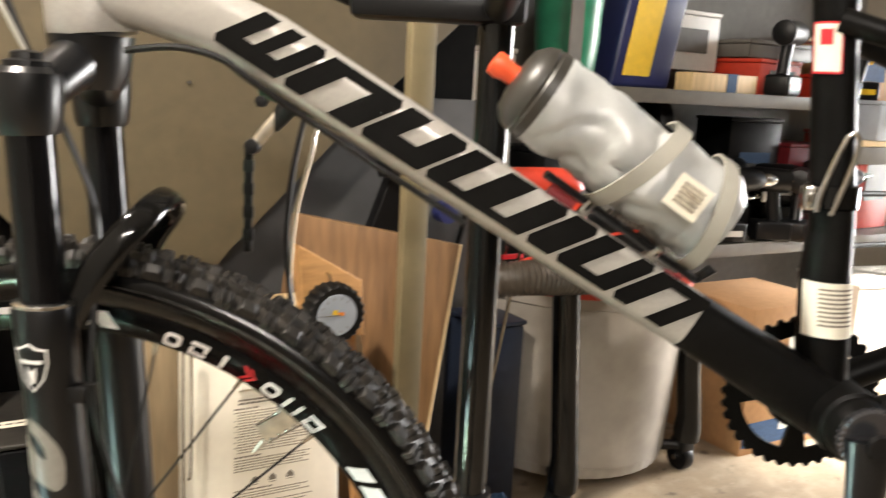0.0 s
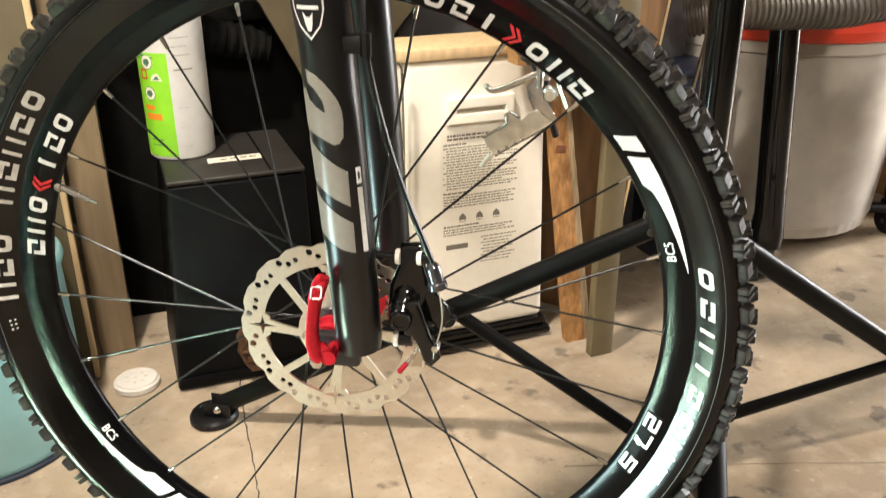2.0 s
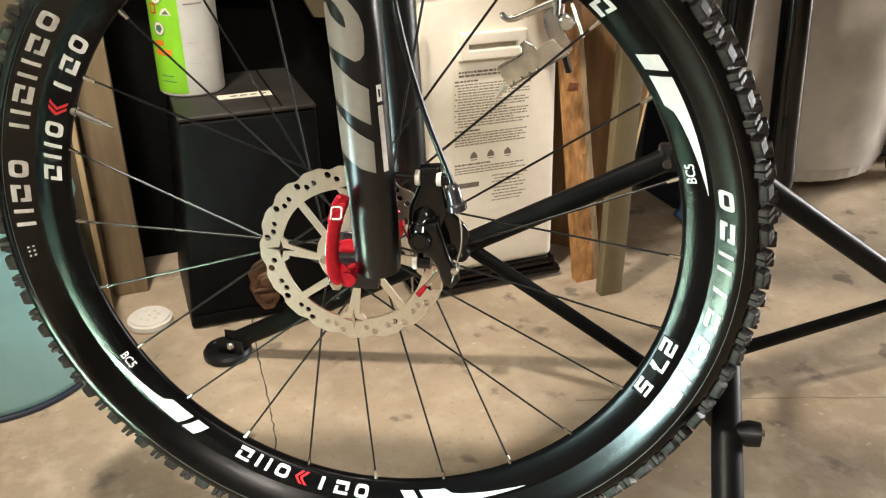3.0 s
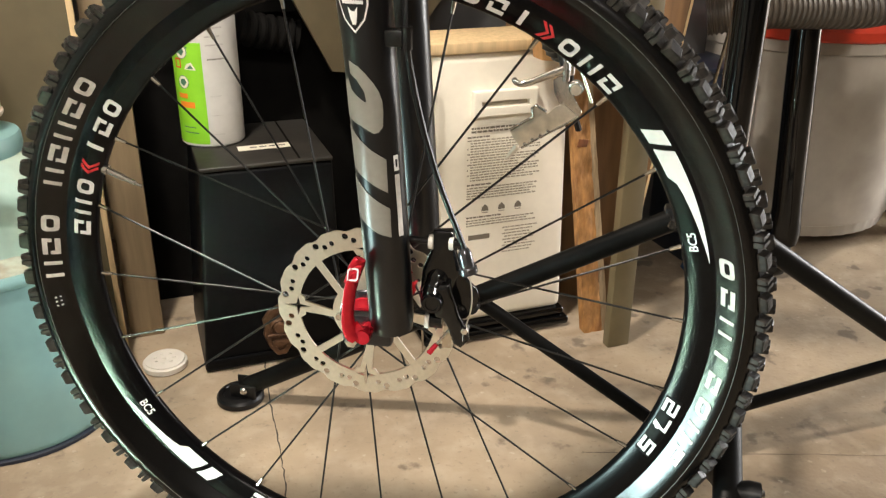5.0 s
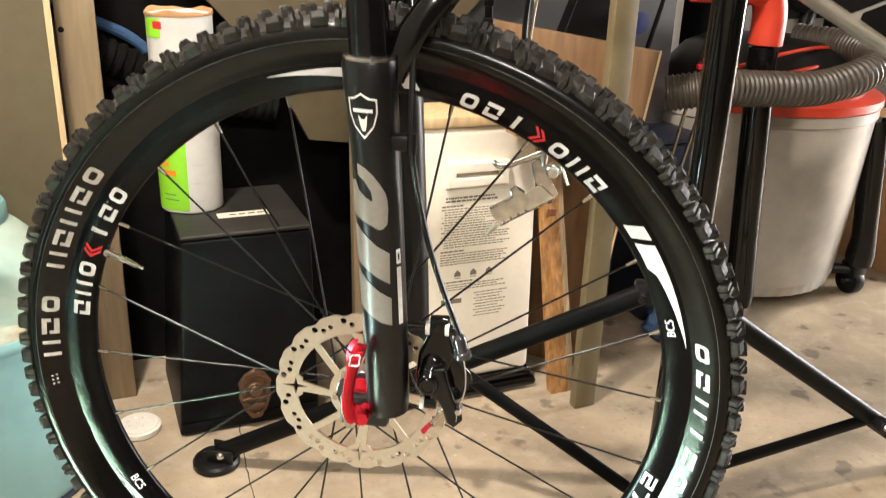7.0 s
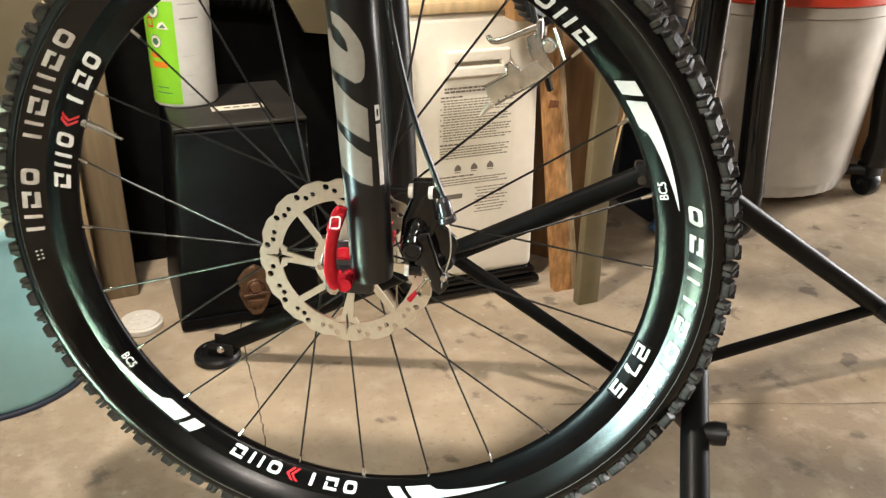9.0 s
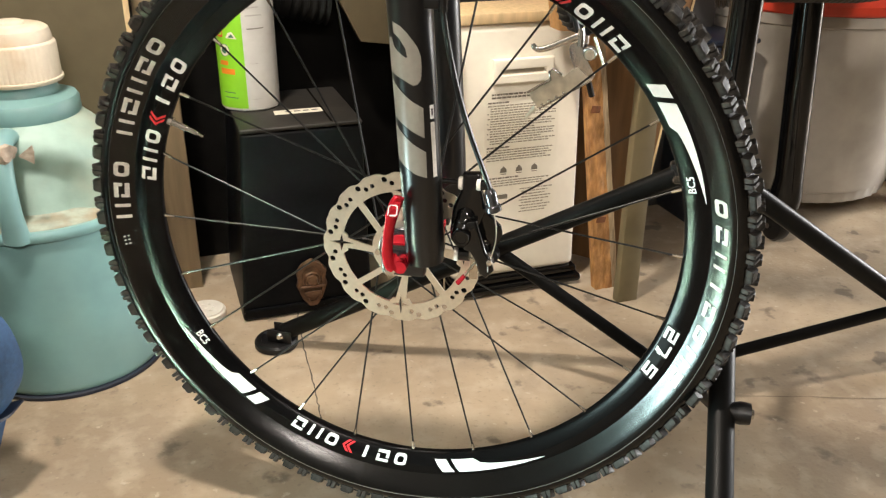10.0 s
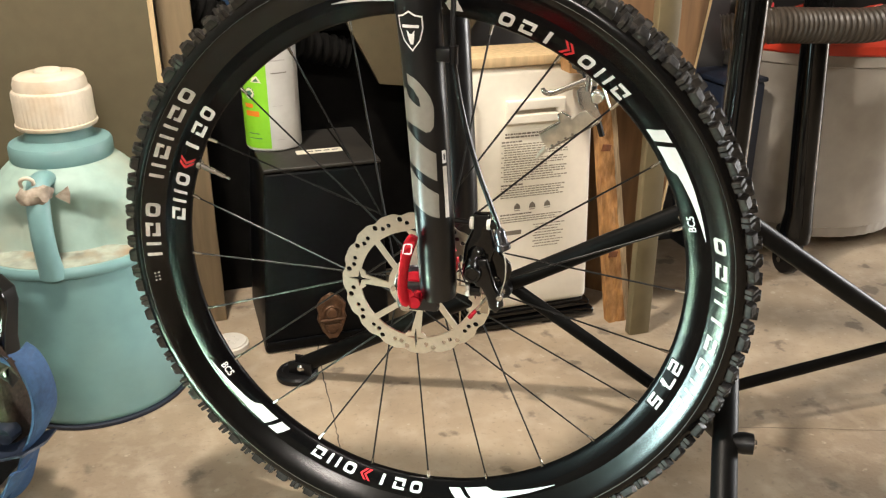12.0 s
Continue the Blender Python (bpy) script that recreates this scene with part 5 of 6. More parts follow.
dp("lever", tube([(0.0915, 0.268, 0.503), (0.0935, 0.268, 0.499), (0.099, 0.268, 0.4965), (0.110, 0.268, 0.499), (0.128, 0.269, 0.507), (0.146, 0.270, 0.5145)], [0.0025, 0.0032, 0.0036, 0.0038, 0.0040, 0.0048], 14, flat=(1.0, 0.7), steps=4), "chrome", "chrome shift lever")
dp("post", tube([(0.1485, 0.268, 0.502), (0.1485, 0.268, 0.520), (0.1485, 0.268, 0.524)], [0.0042, 0.0042, 0.0025], 14), "chrome")
dp("link_plate", upright([(0.1350, 0.501), (0.1420, 0.506), (0.1500, 0.500), (0.1560, 0.487), (0.1680, 0.467), (0.1640, 0.460), (0.1500, 0.472), (0.1430, 0.476), (0.1370, 0.488)], 0.004, 0.274), "chrome", "bright bent link plate")
dp("cage_plate", upright([(0.1120, 0.4705), (0.1170, 0.4745), (0.1280, 0.4685), (0.1300, 0.4630), (0.1400, 0.4730), (0.1470, 0.4755), (0.1640, 0.4620), (0.1140, 0.4310), (0.1030, 0.4235), (0.0930, 0.4350), (0.0895, 0.4440), (0.1150, 0.4600)], 0.0022, 0.270), "dull_metal", "dull plated chain cage")
dp("cage_rim", tube([(0.0895, 0.268, 0.4440), (0.1150, 0.268, 0.4605), (0.1130, 0.268, 0.4700), (0.1170, 0.268, 0.4740), (0.1290, 0.268, 0.4670)], 0.0016, 8), "chrome")
dp("cage_rim", tube([(0.1640, 0.268, 0.4620), (0.1400, 0.268, 0.4470), (0.1140, 0.268, 0.4310), (0.1030, 0.268, 0.4235)], 0.0014, 8), "chrome")
dp("cage_plate", upright([(0.105, 0.445), (0.112, 0.452), (0.140, 0.466), (0.150, 0.470), (0.150, 0.466), (0.118, 0.444)], 0.002, 0.283), "dull_metal")
for k in range(4):
    dp("rivet", lathe([(0.0004, 0.2660), (0.0016, 0.2664), (0.0020, 0.2690)], 10, "Y", (0.1065 + 0.0085 * k, 0, 0.4285 + 0.0054 * k)), "chrome")
dp("tail", tube([(0.098, 0.270, 0.424), (0.093, 0.270, 0.418), (0.086, 0.270, 0.409)], [0.0040, 0.0030, 0.0018], 10, flat=(1.0, 0.5)), "dull_metal")
dp("spring", tube([(0.160 + 0.0075 * math.cos(a * 0.55), 0.266 + 0.0010 * a, 0.493 + 0.0075 * math.sin(a * 0.55)) for a in range(24)], 0.0015, 8), "chrome")
dp("pivot", lathe([(0.002, 0.264), (0.0050, 0.264), (0.0060, 0.266), (0.0060, 0.284)], 18, "Y", (0.160, 0, 0.493)), "dull_metal")
dp("link_rod", tube([(0.164, 0.266, 0.515), (0.171, 0.266, 0.498), (0.178, 0.266, 0.480)], 0.0016, 8), "steel", "thin bright link rod")
dp("cable_tail", tube([(0.156, 0.268, 0.535), (0.150, 0.268, 0.523)], 0.0009, 6), "dull_metal")


# ---- things along the wall ----
heater = wall_thing("kerosene_heater", 0.33, 0.475, 0, "cream enamelled kerosene heater cabinet with printed safety label", "heater")
def tapered(x0, x1, y0, y1, z0, z1, in_left, in_right, bevel, seg=3):
    """A box whose sides draw in towards its top."""
    bm = block(x0, x1, y0, y1, z0, z1, bevel, seg)
    for v in bm.verts:
        t = (v.co.z - z0) / (z1 - z0)
        v.co.x += in_left * t if v.co.x < (x0 + x1) / 2 else -in_right * t
    return bm


part("body", tapered(-0.113, 0.120, 0.0, 0.108, 0.034, 0.470, 0.0, 0.012, 0.012, 4), "cream", heater)
part("top_board", block(-0.119, 0.114, -0.003, 0.109, 0.4715, 0.488, 0.003), "pale_wood", heater, "dusty pale wooden top")
part("base_tray", join(block(-0.128, 0.132, -0.013, 0.112, 0.004, 0.020, 0.007, 3), block(-0.118, 0.124, -0.006, 0.110, 0.0205, 0.035, 0.005, 3)), "gloss_black", heater, "shiny black base tray")
slot_out = [(-0.049, -0.0165), (0.049, -0.0165), (0.049, 0.0165), (-0.049, 0.0165)]
slot_in = [(-0.041, -0.0075), (0.041, -0.0075), (0.041, 0.0060), (-0.041, 0.0060)]
part("handle_frame", move(slab([slot_out, slot_in], 0.012, 0.003), facing(0.000, -0.0065, 0.3985)), "cream", heater, "raised frame of the hand slot")
# Plate on the solid body; its darker enamel paints the shade inside the slot.
part("handle_recess", block(-0.042, 0.042, -0.0022, -0.0004, 0.388, 0.406), "recess", heater, "back of the hand slot, coloured darker for its shade")
part("handle_lip", block(-0.041, 0.041, -0.011, -0.0025, 0.3885, 0.3925, 0.001), "cream", heater)
lbl = part("label", block(-0.060, 0.070, -0.0006, -0.0001, 0.138, 0.366), "cream", heater, "printed paper safety label")
random.seed(4)


def text_line(x, end, z, tall, ink):
    """One printed line as word bars of uneven length."""
    while x < end - 0.003:
        w = random.uniform(0.002, 0.0085)
        part("text_bar", block(x, min(x + w, end), -0.0009, -0.0007, z, z + tall), ink, lbl)
        x += w + 0.0014


for k, (x0, x1) in enumerate(((-0.050, 0.036), (-0.050, 0.040))):
    text_line(x0, x1, 0.3585 - 0.0052 * k, 0.0030, "ink")
text_line(-0.056, -0.020, 0.3455, 0.0026, "ink")
ragged = (0.060, 0.066, 0.052, 0.064, 0.067, 0.020, 0.061, 0.064, 0.058, 0.030, 0.066, 0.060, 0.063, 0.040, 0.065, 0.058)
for k, end in enumerate(ragged):
    z = 0.3405 - 0.0042 * k
    text_line(-0.056 if k in (0, 5, 9, 13) else -0.051, end, z, 0.0021, "label_ink")
    if k in (0, 3, 7, 11):
        part("text_bar", block(-0.056, -0.0545, -0.0009, -0.0007, z, z + 0.0021), "ink", lbl)
text_line(-0.056, -0.012, 0.2700, 0.0026, "ink")
for k, end in enumerate((0.062, 0.058, 0.064, 0.050, 0.060)):
    text_line(-0.056, end, 0.2650 - 0.0042 * k, 0.0021, "label_ink")
for k in (-0.025, 0.003, 0.031):
    part("symbol", move(slab([[(-0.006, -0.005), (0.006, -0.005), (0.005, 0.001), (0, 0.006), (-0.005, 0.001)]], 0.0003), facing(k, -0.0008, 0.2320)), "ink", lbl)
    part("text_bar", block(k - 0.005, k + 0.005, -0.0009, -0.0007, 0.2235, 0.2250), "label_ink", lbl)
text_line(-0.056, 0.002, 0.2165, 0.0026, "ink")
for k, end in enumerate((0.060, 0.046, 0.062)):
    text_line(-0.056, end, 0.2115 - 0.0042 * k, 0.0021, "label_ink")
part("brand_bar", block(-0.052, -0.016, -0.0009, -0.0007, 0.1800, 0.1880), "ink", lbl, "dark bar of the maker's mark")
for k in range(9):
    text_line(0.006 + 0.004 * (k % 2), 0.066 - 0.006 * (k % 3), 0.1935 - 0.0052 * k, 0.0020, "label_ink")

scrap = wall_thing("scrap_board", 0.205, 0.612, 0, "dull tan scrap board standing behind the heater", "board")
part("board", leaning(block(-0.030, 0.032, -0.009, 0.009, 0, 0.46, 0.002), 0.0, 0.02, 0.46), "stud_wood", scrap)
hook = wall_thing("wire_hook", 0.204, 0.462, 0, "thin grey steel wire hook leaning on the heater", "hook")
part("wire", leaning(tube([(-0.006, 0, 0.001), (-0.006, 0, 0.24), (-0.0055, 0, 0.460), (-0.004, 0, 0.472), (0.0, 0, 0.477), (0.004, 0, 0.472), (0.0055, 0, 0.460), (0.006, 0, 0.36), (0.004, 0, 0.27), (0.0, 0, 0.262)], 0.0017, 8, steps=4), -0.004, -0.012, 0.477), "steel", hook)
case = wall_thing("black_case", -0.025, 0.508, 0, "scuffed black hard case with a bronze latch", "case")
part("body", tapered(-0.112, 0.108, 0.0, 0.215, 0.002, 0.322, 0.023, 0.007, 0.006), "case", case)
part("lid", block(-0.0895, 0.1015, -0.0005, 0.2155, 0.3225, 0.3295, 0.003, 3), "case_dust", case, "dusty black lid")
part("lid_strip", block(0.052, 0.055, 0.004, 0.210, 0.3298, 0.3306), "dark", case, "dark seam along the lid")
part("base_rail", block(-0.108, 0.104, -0.0035, -0.0003, 0.016, 0.024, 0.001), "case", case)
plate = [(-0.014, 0.034), (0.0, 0.041), (0.014, 0.034), (0.0235, 0.021), (0.021, 0.006), (0.0235, -0.004), (0.0150, -0.028), (0.006, -0.041), (-0.006, -0.041), (-0.0150, -0.028), (-0.0235, -0.004), (-0.021, 0.006), (-0.0235, 0.021)]
lt = part("latch", move(slab([plate], 0.006, 0.002), facing(0.004, -0.0066, 0.062)), "bronze", case, "ornate bronze latch plate")
part("latch_edge", move(slab([plate, [(x * 0.78, y * 0.82) for x, y in plate]], 0.003, 0.001), facing(0.004, -0.0106, 0.062)), "bronze", lt)
part("latch_boss", lathe([(0.002, -0.017), (0.008, -0.016), (0.0105, -0.011), (0.0125, -0.0125), (0.0145, -0.009)], 24, "Y", (0.004, -0.0004, 0.068)), "bronze", lt)
part("latch_bar", block(-0.010, 0.018, -0.0154, -0.0099, 0.038, 0.048, 0.002), "bronze", lt)
part("latch_hinge", tube([(-0.016, -0.0124, 0.056), (0.024, -0.0124, 0.056)], 0.0028, 10), "bronze", lt)

tape_ob = wall_thing("paper_label", -0.010, 0.583, 0.3297, "strip of cream masking tape with pencil marks on the case", "label")
part("strip", block(-0.040, 0.040, -0.011, 0.011, 0.0, 0.0008), "paper", tape_ob)
for i in range(4):
    part("pencil_bar", block(-0.022 + i * 0.014, -0.012 + i * 0.014, -0.003, 0.002, 0.001, 0.0012), "shelf", tape_ob)

spray = wall_thing("cleaner_can", -0.077, 0.648, 0.3297, "tall paper-labelled green and white cleaner can", "can", turn=-18)
R_ = 0.047


def can_skin(a0, a1, z0, z1, r=R_ + 0.0004, n=24):
    bm = bmesh.new()
    g = [[bm.verts.new((r * math.cos(radians(a0 + (a1 - a0) * i / n)), r * math.sin(radians(a0 + (a1 - a0) * i / n)), zz)) for i in range(n + 1)] for zz in (z0, z1)]
    for i in range(n):
        bm.faces.new((g[0][i], g[0][i + 1], g[1][i + 1], g[1][i]))
    return bm


part("body", lathe([(0.044, 0.0), (R_, 0.003), (R_, 0.293), (0.0472, 0.294), (0.0465, 0.295), (0.044, 0.293)], 48), "white_label", spray)
rim_bm = lathe([(0.0445, 0.2925), (0.0478, 0.2915), (0.0485, 0.2945), (0.0478, 0.2975), (0.0462, 0.2980), (0.0450, 0.2955), (0.043, 0.288), (0.02, 0.2865), (0.0, 0.2865)], 48)
for vert in rim_bm.verts:
    if vert.co.z > 0.2945:
        vert.co.z += 0.0022 * math.sin(3 * math.atan2(vert.co.y, vert.co.x)) + 0.0012 * math.sin(7 * math.atan2(vert.co.y, vert.co.x) + 1)
part("rim", rim_bm, "cardboard", spray, "crimped brown paper rim")
gl = part("green_label", can_skin(185, 276, 0.006, 0.155), "green_label", spray, "lime green label field")


def can_print(loops, a, z, r=R_ + 0.0008):
    """Lays a flat print on the can's side round the angle a, at the height z."""
    bm = slice_x(slab(loops, 0.0002), -0.014, 0.014, 0.004)
    for v in bm.verts:
        x, y, d = v.co
        q = radians(a) + x / r
        v.co = ((r + d) * math.cos(q), (r + d) * math.sin(q), z + y)
    return bm


for a, z, rr in ((238, 0.142, 0.0105), (237, 0.098, 0.0098)):
    part("print_disc", can_print([circle(rr, 24)], a, z), "paper", gl, "pale round pictogram")
    part("print_ring", can_print([circle(rr, 24), circle(rr - 0.0008, 24)], a, z, R_ + 0.0011), "green_paint", gl)
    part("print_shape", can_print([[(-0.006, -0.002), (0.001, -0.006), (0.006, 0.0), (0.003, 0.005), (-0.004, 0.004)]], a, z, R_ + 0.0011), "green_paint", gl)
part("print_square", can_print([[(-0.006, -0.007), (0.006, -0.007), (0.006, 0.007), (-0.006, 0.007)], [(-0.004, -0.005), (0.004, -0.005), (0.004, 0.005), (-0.004, 0.005)]], 228, 0.125), "decal_red", gl, "red square outline")
part("print_shape", can_print([[(-0.009, -0.004), (0.010, -0.005), (0.003, 0.006), (-0.004, 0.004)]], 253, 0.121), "paper", gl)
part("print_shape", can_print([[(-0.005, -0.003), (0.006, -0.003), (0.002, 0.003)]], 253, 0.121, R_ + 0.0011), "green_paint", gl)
part("print_bar", can_skin(221, 243, 0.074, 0.081, R_ + 0.0008, 8), "orange_ink", gl)
part("print_bar", can_skin(222, 256, 0.060, 0.069, R_ + 0.0008, 8), "orange_ink", gl)
part("green_band", can_skin(206, 246, 0.262, 0.289, R_ + 0.0006, 12), "green_label", spray)
part("red_dot", can_skin(232, 250, 0.275, 0.285, R_ + 0.001, 8), "decal_red", spray)
for a0, a1, z0 in ((192, 205, 0.150), (203, 222, 0.146), (220, 238, 0.150), (236, 252, 0.147)):
    part("print_line", can_skin(a0, a1, z0, z0 + 0.0022, R_ + 0.0008, 6), "green_paint", gl)
for k in range(2):
    part("print_line", can_skin(226, 258 - 5 * (k % 2), 0.022 + 0.008 * k, 0.0235 + 0.008 * k, R_ + 0.0008, 6), "green_paint", gl)
for k in range(0, 9, 3):
    part("text_bar", can_skin(284, 304 + 6 * (k % 3), 0.020 + 0.0095 * k, 0.0206 + 0.0095 * k, R_ + 0.0006, 6), "print_pale", spray)
for k in range(3):
    part("text_bar", can_skin(284, 316 - 6 * (k % 2), 0.150 + 0.012 * k, 0.1522 + 0.012 * k, R_ + 0.0006, 6), "print_pale", spray)
for zz in (0.13, 0.20, 0.21):
    part("text_bar", can_skin(285, 318, zz, zz + 0.002, R_ + 0.0006, 6), "decal_grey", spray)

drain = wall_thing("plastic_strainer", -0.194, 0.554, 0, "round white plastic strainer disc lying on the floor", "strainer")
loops = [circle(0.029, 36), circle(0.0036, 10)]
for k in range(7):
    loops.append(circle(0.0036, 10, 0.0145 * math.cos(k * math.tau / 7), 0.0145 * math.sin(k * math.tau / 7)))
part("disc", join(move(slab(loops, 0.004, 0.001), Matrix.Translation((0, 0, 0.0125))), lathe([(0.030, 0.0), (0.033, 0.002), (0.0335, 0.010), (0.0290, 0.0125)], 48)), "white_plastic", drain)
# Near-black disc makes the holes look deep: their shade is its colour.
part("hole_shade_disc", lathe([(0.0005, 0.0095), (0.027, 0.0095), (0.027, 0.0085)], 36), "dark", drain, "dark disc under the holes that stands in for their shade")


def crumple(bm, amount, freq):
    for v in bm.verts:
        v.co += Vector(noise.noise_vector(v.co * freq)) * amount
    return bm


# water jug
jug = wall_thing("water_jug", -0.396, 0.507, 0, "aqua plastic water jug with a dusty shoulder", "jug")


def ease(x):
    x = min(max(x, 0.0), 1.0)
    return x * x * (3 - 2 * x)


def finely(prof, n):
    """Splits each stretch of a turned profile into n."""
    out = [prof[0]]
    for (r0, z0), (r1, z1) in zip(prof, prof[1:]):
        out += [(r0 + (r1 - r0) * k / n, z0 + (z1 - z0) * k / n) for k in range(1, n + 1)]
    return out


drum_bm = lathe(finely([(0.124, 0.004), (0.133, 0.007), (0.1365, 0.014), (0.1370, 0.03), (0.1355, 0.130), (0.1345, 0.236), (0.1335, 0.242)], 4), 96)
for v in drum_bm.verts:
    if 0.03 < v.co.z < 0.23:
        k = 1 + 0.010 * noise.noise(Vector((v.co.x * 9, v.co.y * 9, v.co.z * 7)))
        v.co.x *= k
        v.co.y *= k
part("body", drum_bm, "jug", jug)
part("base_ring", lathe([(0.126, 0.0), (0.1385, 0.001), (0.1390, 0.006), (0.134, 0.008)], 64), "dark_blue", jug)
part("seam_lip", lathe([(0.1330, 0.2425), (0.1385, 0.2445), (0.1405, 0.2490), (0.1400, 0.2550), (0.1370, 0.2590), (0.1320, 0.2600)], 96), "jug", jug, "rounded aqua lip below the shoulder")
prof = [(0.1335, 0.2595), (0.1330, 0.264), (0.1322, 0.268), (0.1305, 0.276), (0.1265, 0.296), (0.1200, 0.316), (0.1110, 0.335), (0.0990, 0.353), (0.0860, 0.368), (0.0740, 0.379), (0.0640, 0.386)]
shoulder = lathe(finely(prof, 5), 160)
for v in shoulder.verts:
    a = (math.degrees(math.atan2(v.co.y, v.co.x)) + 98) / 58
    k = 1 - 0.30 * ease((1 - abs(a)) * 2.6) * ease((v.co.z - 0.2600) / 0.007) * ease((0.372 - 0.036 * a * a - v.co.z) / 0.055)
    v.co.x *= k
    v.co.y *= k
shoulder.normal_update()
for f in shoulder.faces:
    f.material_index = 1 if f.calc_center_median().z < 0.2700 and abs(f.normal.z) > 0.45 else 0
part("shoulder", shoulder, ["jug_dust", "jug_dirt"], jug, "dusty aqua shoulder hollowed behind the handle")
part("neck", lathe([(0.058, 0.378), (0.0690, 0.3815), (0.0708, 0.386), (0.0705, 0.402), (0.0680, 0.4065), (0.060, 0.409), (0.0490, 0.413), (0.0455, 0.419), (0.0440, 0.430)], 64), "jug", jug, "aqua collar and neck")
cap_prof = [(0.0490, 0.427), (0.0540, 0.428), (0.0556, 0.431), (0.0553, 0.4335), (0.0535, 0.4340), (0.0533, 0.476), (0.0520, 0.4795), (0.0492, 0.4815), (0.0487, 0.4900), (0.0462, 0.4975), (0.0400, 0.5015), (0.0190, 0.5030), (0.0180, 0.5065), (0.0150, 0.5080), (0.004, 0.5085)]
cap = lathe(cap_prof, 144)
for v in cap.verts:
    if 0.4338 < v.co.z < 0.478 and round(math.atan2(v.co.y, v.co.x) / (2 * math.pi / 144)) % 3 == 0:
        v.co.x *= 0.982
        v.co.y *= 0.982
part("cap", cap, "cap", jug, "yellowed white ribbed screw cap")
part("handle", tube([(-0.017, -0.068, 0.364), (-0.020, -0.086, 0.3745), (-0.0235, -0.108, 0.3745), (-0.0255, -0.126, 0.358), (-0.0265, -0.135, 0.325), (-0.0262, -0.137, 0.290), (-0.025, -0.134, 0.262), (-0.025, -0.132, 0.250)], [0.013, 0.0145, 0.0150, 0.0150, 0.0148, 0.0150, 0.0160, 0.0170], 24, steps=6, flat=(1.05, 0.85)), "jug", jug, "upright aqua carrying handle")
part("tie", crumple(tube([(-0.046, -0.124, 0.366), (-0.038, -0.134, 0.367), (-0.026, -0.138, 0.365), (-0.014, -0.134, 0.367), (-0.006, -0.126, 0.366)], [0.010, 0.013, 0.012, 0.013, 0.007], 10, flat=(1.0, 0.45), steps=5), 0.0055, 95), "tag", jug, "torn paper tag")
part("tag_flap", crumple(move(slab([[(-0.008, -0.002), (0.008, 0.011), (0.010, 0.002), (0.008, -0.012)]], 0.001), facing(0.006, -0.130, 0.364)), 0.003, 120), "tag", jug)
part("tie_ring", tube([(-0.042, -0.122, 0.376), (-0.042, -0.125, 0.386), (-0.034, -0.127, 0.390), (-0.027, -0.125, 0.385), (-0.028, -0.122, 0.375)], 0.0026, 8, steps=4), "cap", jug)

# ---- shop vacuum ----
vac = wall_thing("shop_vacuum", 1.09, 0.80, 0, "grey drum shop vacuum with red lid on caster legs", "vacuum")
DX, DY = 0.052, -0.025
part("drum", lathe([(0.215, 0.058), (0.224, 0.063), (0.238, 0.25), (0.246, 0.405), (0.250, 0.408), (0.250, 0.428), (0.240, 0.430)], 72, center=(DX, DY, 0)), "drum", vac)
skirt = lathe([(0.195, 0.036), (0.217, 0.038), (0.2245, 0.088), (0.2225, 0.093)], 144)
for v in skirt.verts:
    if round(math.atan2(v.co.y, v.co.x) / (2 * math.pi / 144)) % 3 == 0:
        v.co.x *= 0.99
        v.co.y *= 0.99
part("skirt", move(skirt, Matrix.Translation((DX, DY, 0))), "drum", vac)
part("lid_rim", lathe([(0.251, 0.429), (0.254, 0.433), (0.254, 0.448), (0.240, 0.456), (0.20, 0.458)], 64, center=(DX, DY, 0)), "vac_red", vac, "red lid rim")
part("motor_head", lathe([(0.215, 0.459), (0.218, 0.464), (0.200, 0.490), (0.165, 0.530), (0.12, 0.55), (0.03, 0.556)], 64, center=(DX, DY, 0)), "black_plastic", vac, "black motor head")
part("power_cord", tube([(-0.20, -0.09, 0.47), (-0.12, -0.17, 0.52), (0.0, -0.18, 0.545), (0.12, -0.14, 0.54), (0.19, -0.06, 0.50)], 0.004, 8, steps=5), "vac_red", vac, "red power cord")
part("power_cord", tube([(-0.19, -0.11, 0.475), (-0.10, -0.20, 0.50), (0.03, -0.20, 0.515), (0.15, -0.13, 0.51)], 0.004, 8, steps=5), "vac_red", vac)
for du, dv in ((-0.165, -0.295), (0.250, -0.215), (-0.28, 0.15), (0.25, 0.16)):
    leg = part("leg", tube([(du, dv, 0.075), (du, dv, 0.10), (du, dv, 0.14), (du - 0.028, dv + 0.01, 0.572 if du < 0 and dv < 0 else 0.40)], [0.029, 0.031, 0.0265, 0.0255], 24), "gloss_black", vac)
    part("caster", lathe([(0.010, -0.014), (0.029, -0.013), (0.031, -0.008), (0.031, 0.008), (0.029, 0.013), (0.010, 0.014)], 28, "X", (du, dv + 0.012, 0.031)), "black_plastic", leg, "black rubber caster")
    part("caster_fork", block(du - 0.019, du + 0.019, dv - 0.012, dv + 0.03, 0.045, 0.078, 0.006), "black_plastic", leg)
    part("axle_bolt", rod((du - 0.021, dv + 0.012, 0.031), (du + 0.021, dv + 0.012, 0.031), 0.006, 10), "chrome", leg)
    part("strut", tube([(du, dv, 0.06), (du * 0.55, dv * 0.55, 0.05)], 0.012, 10), "black_plastic", leg)
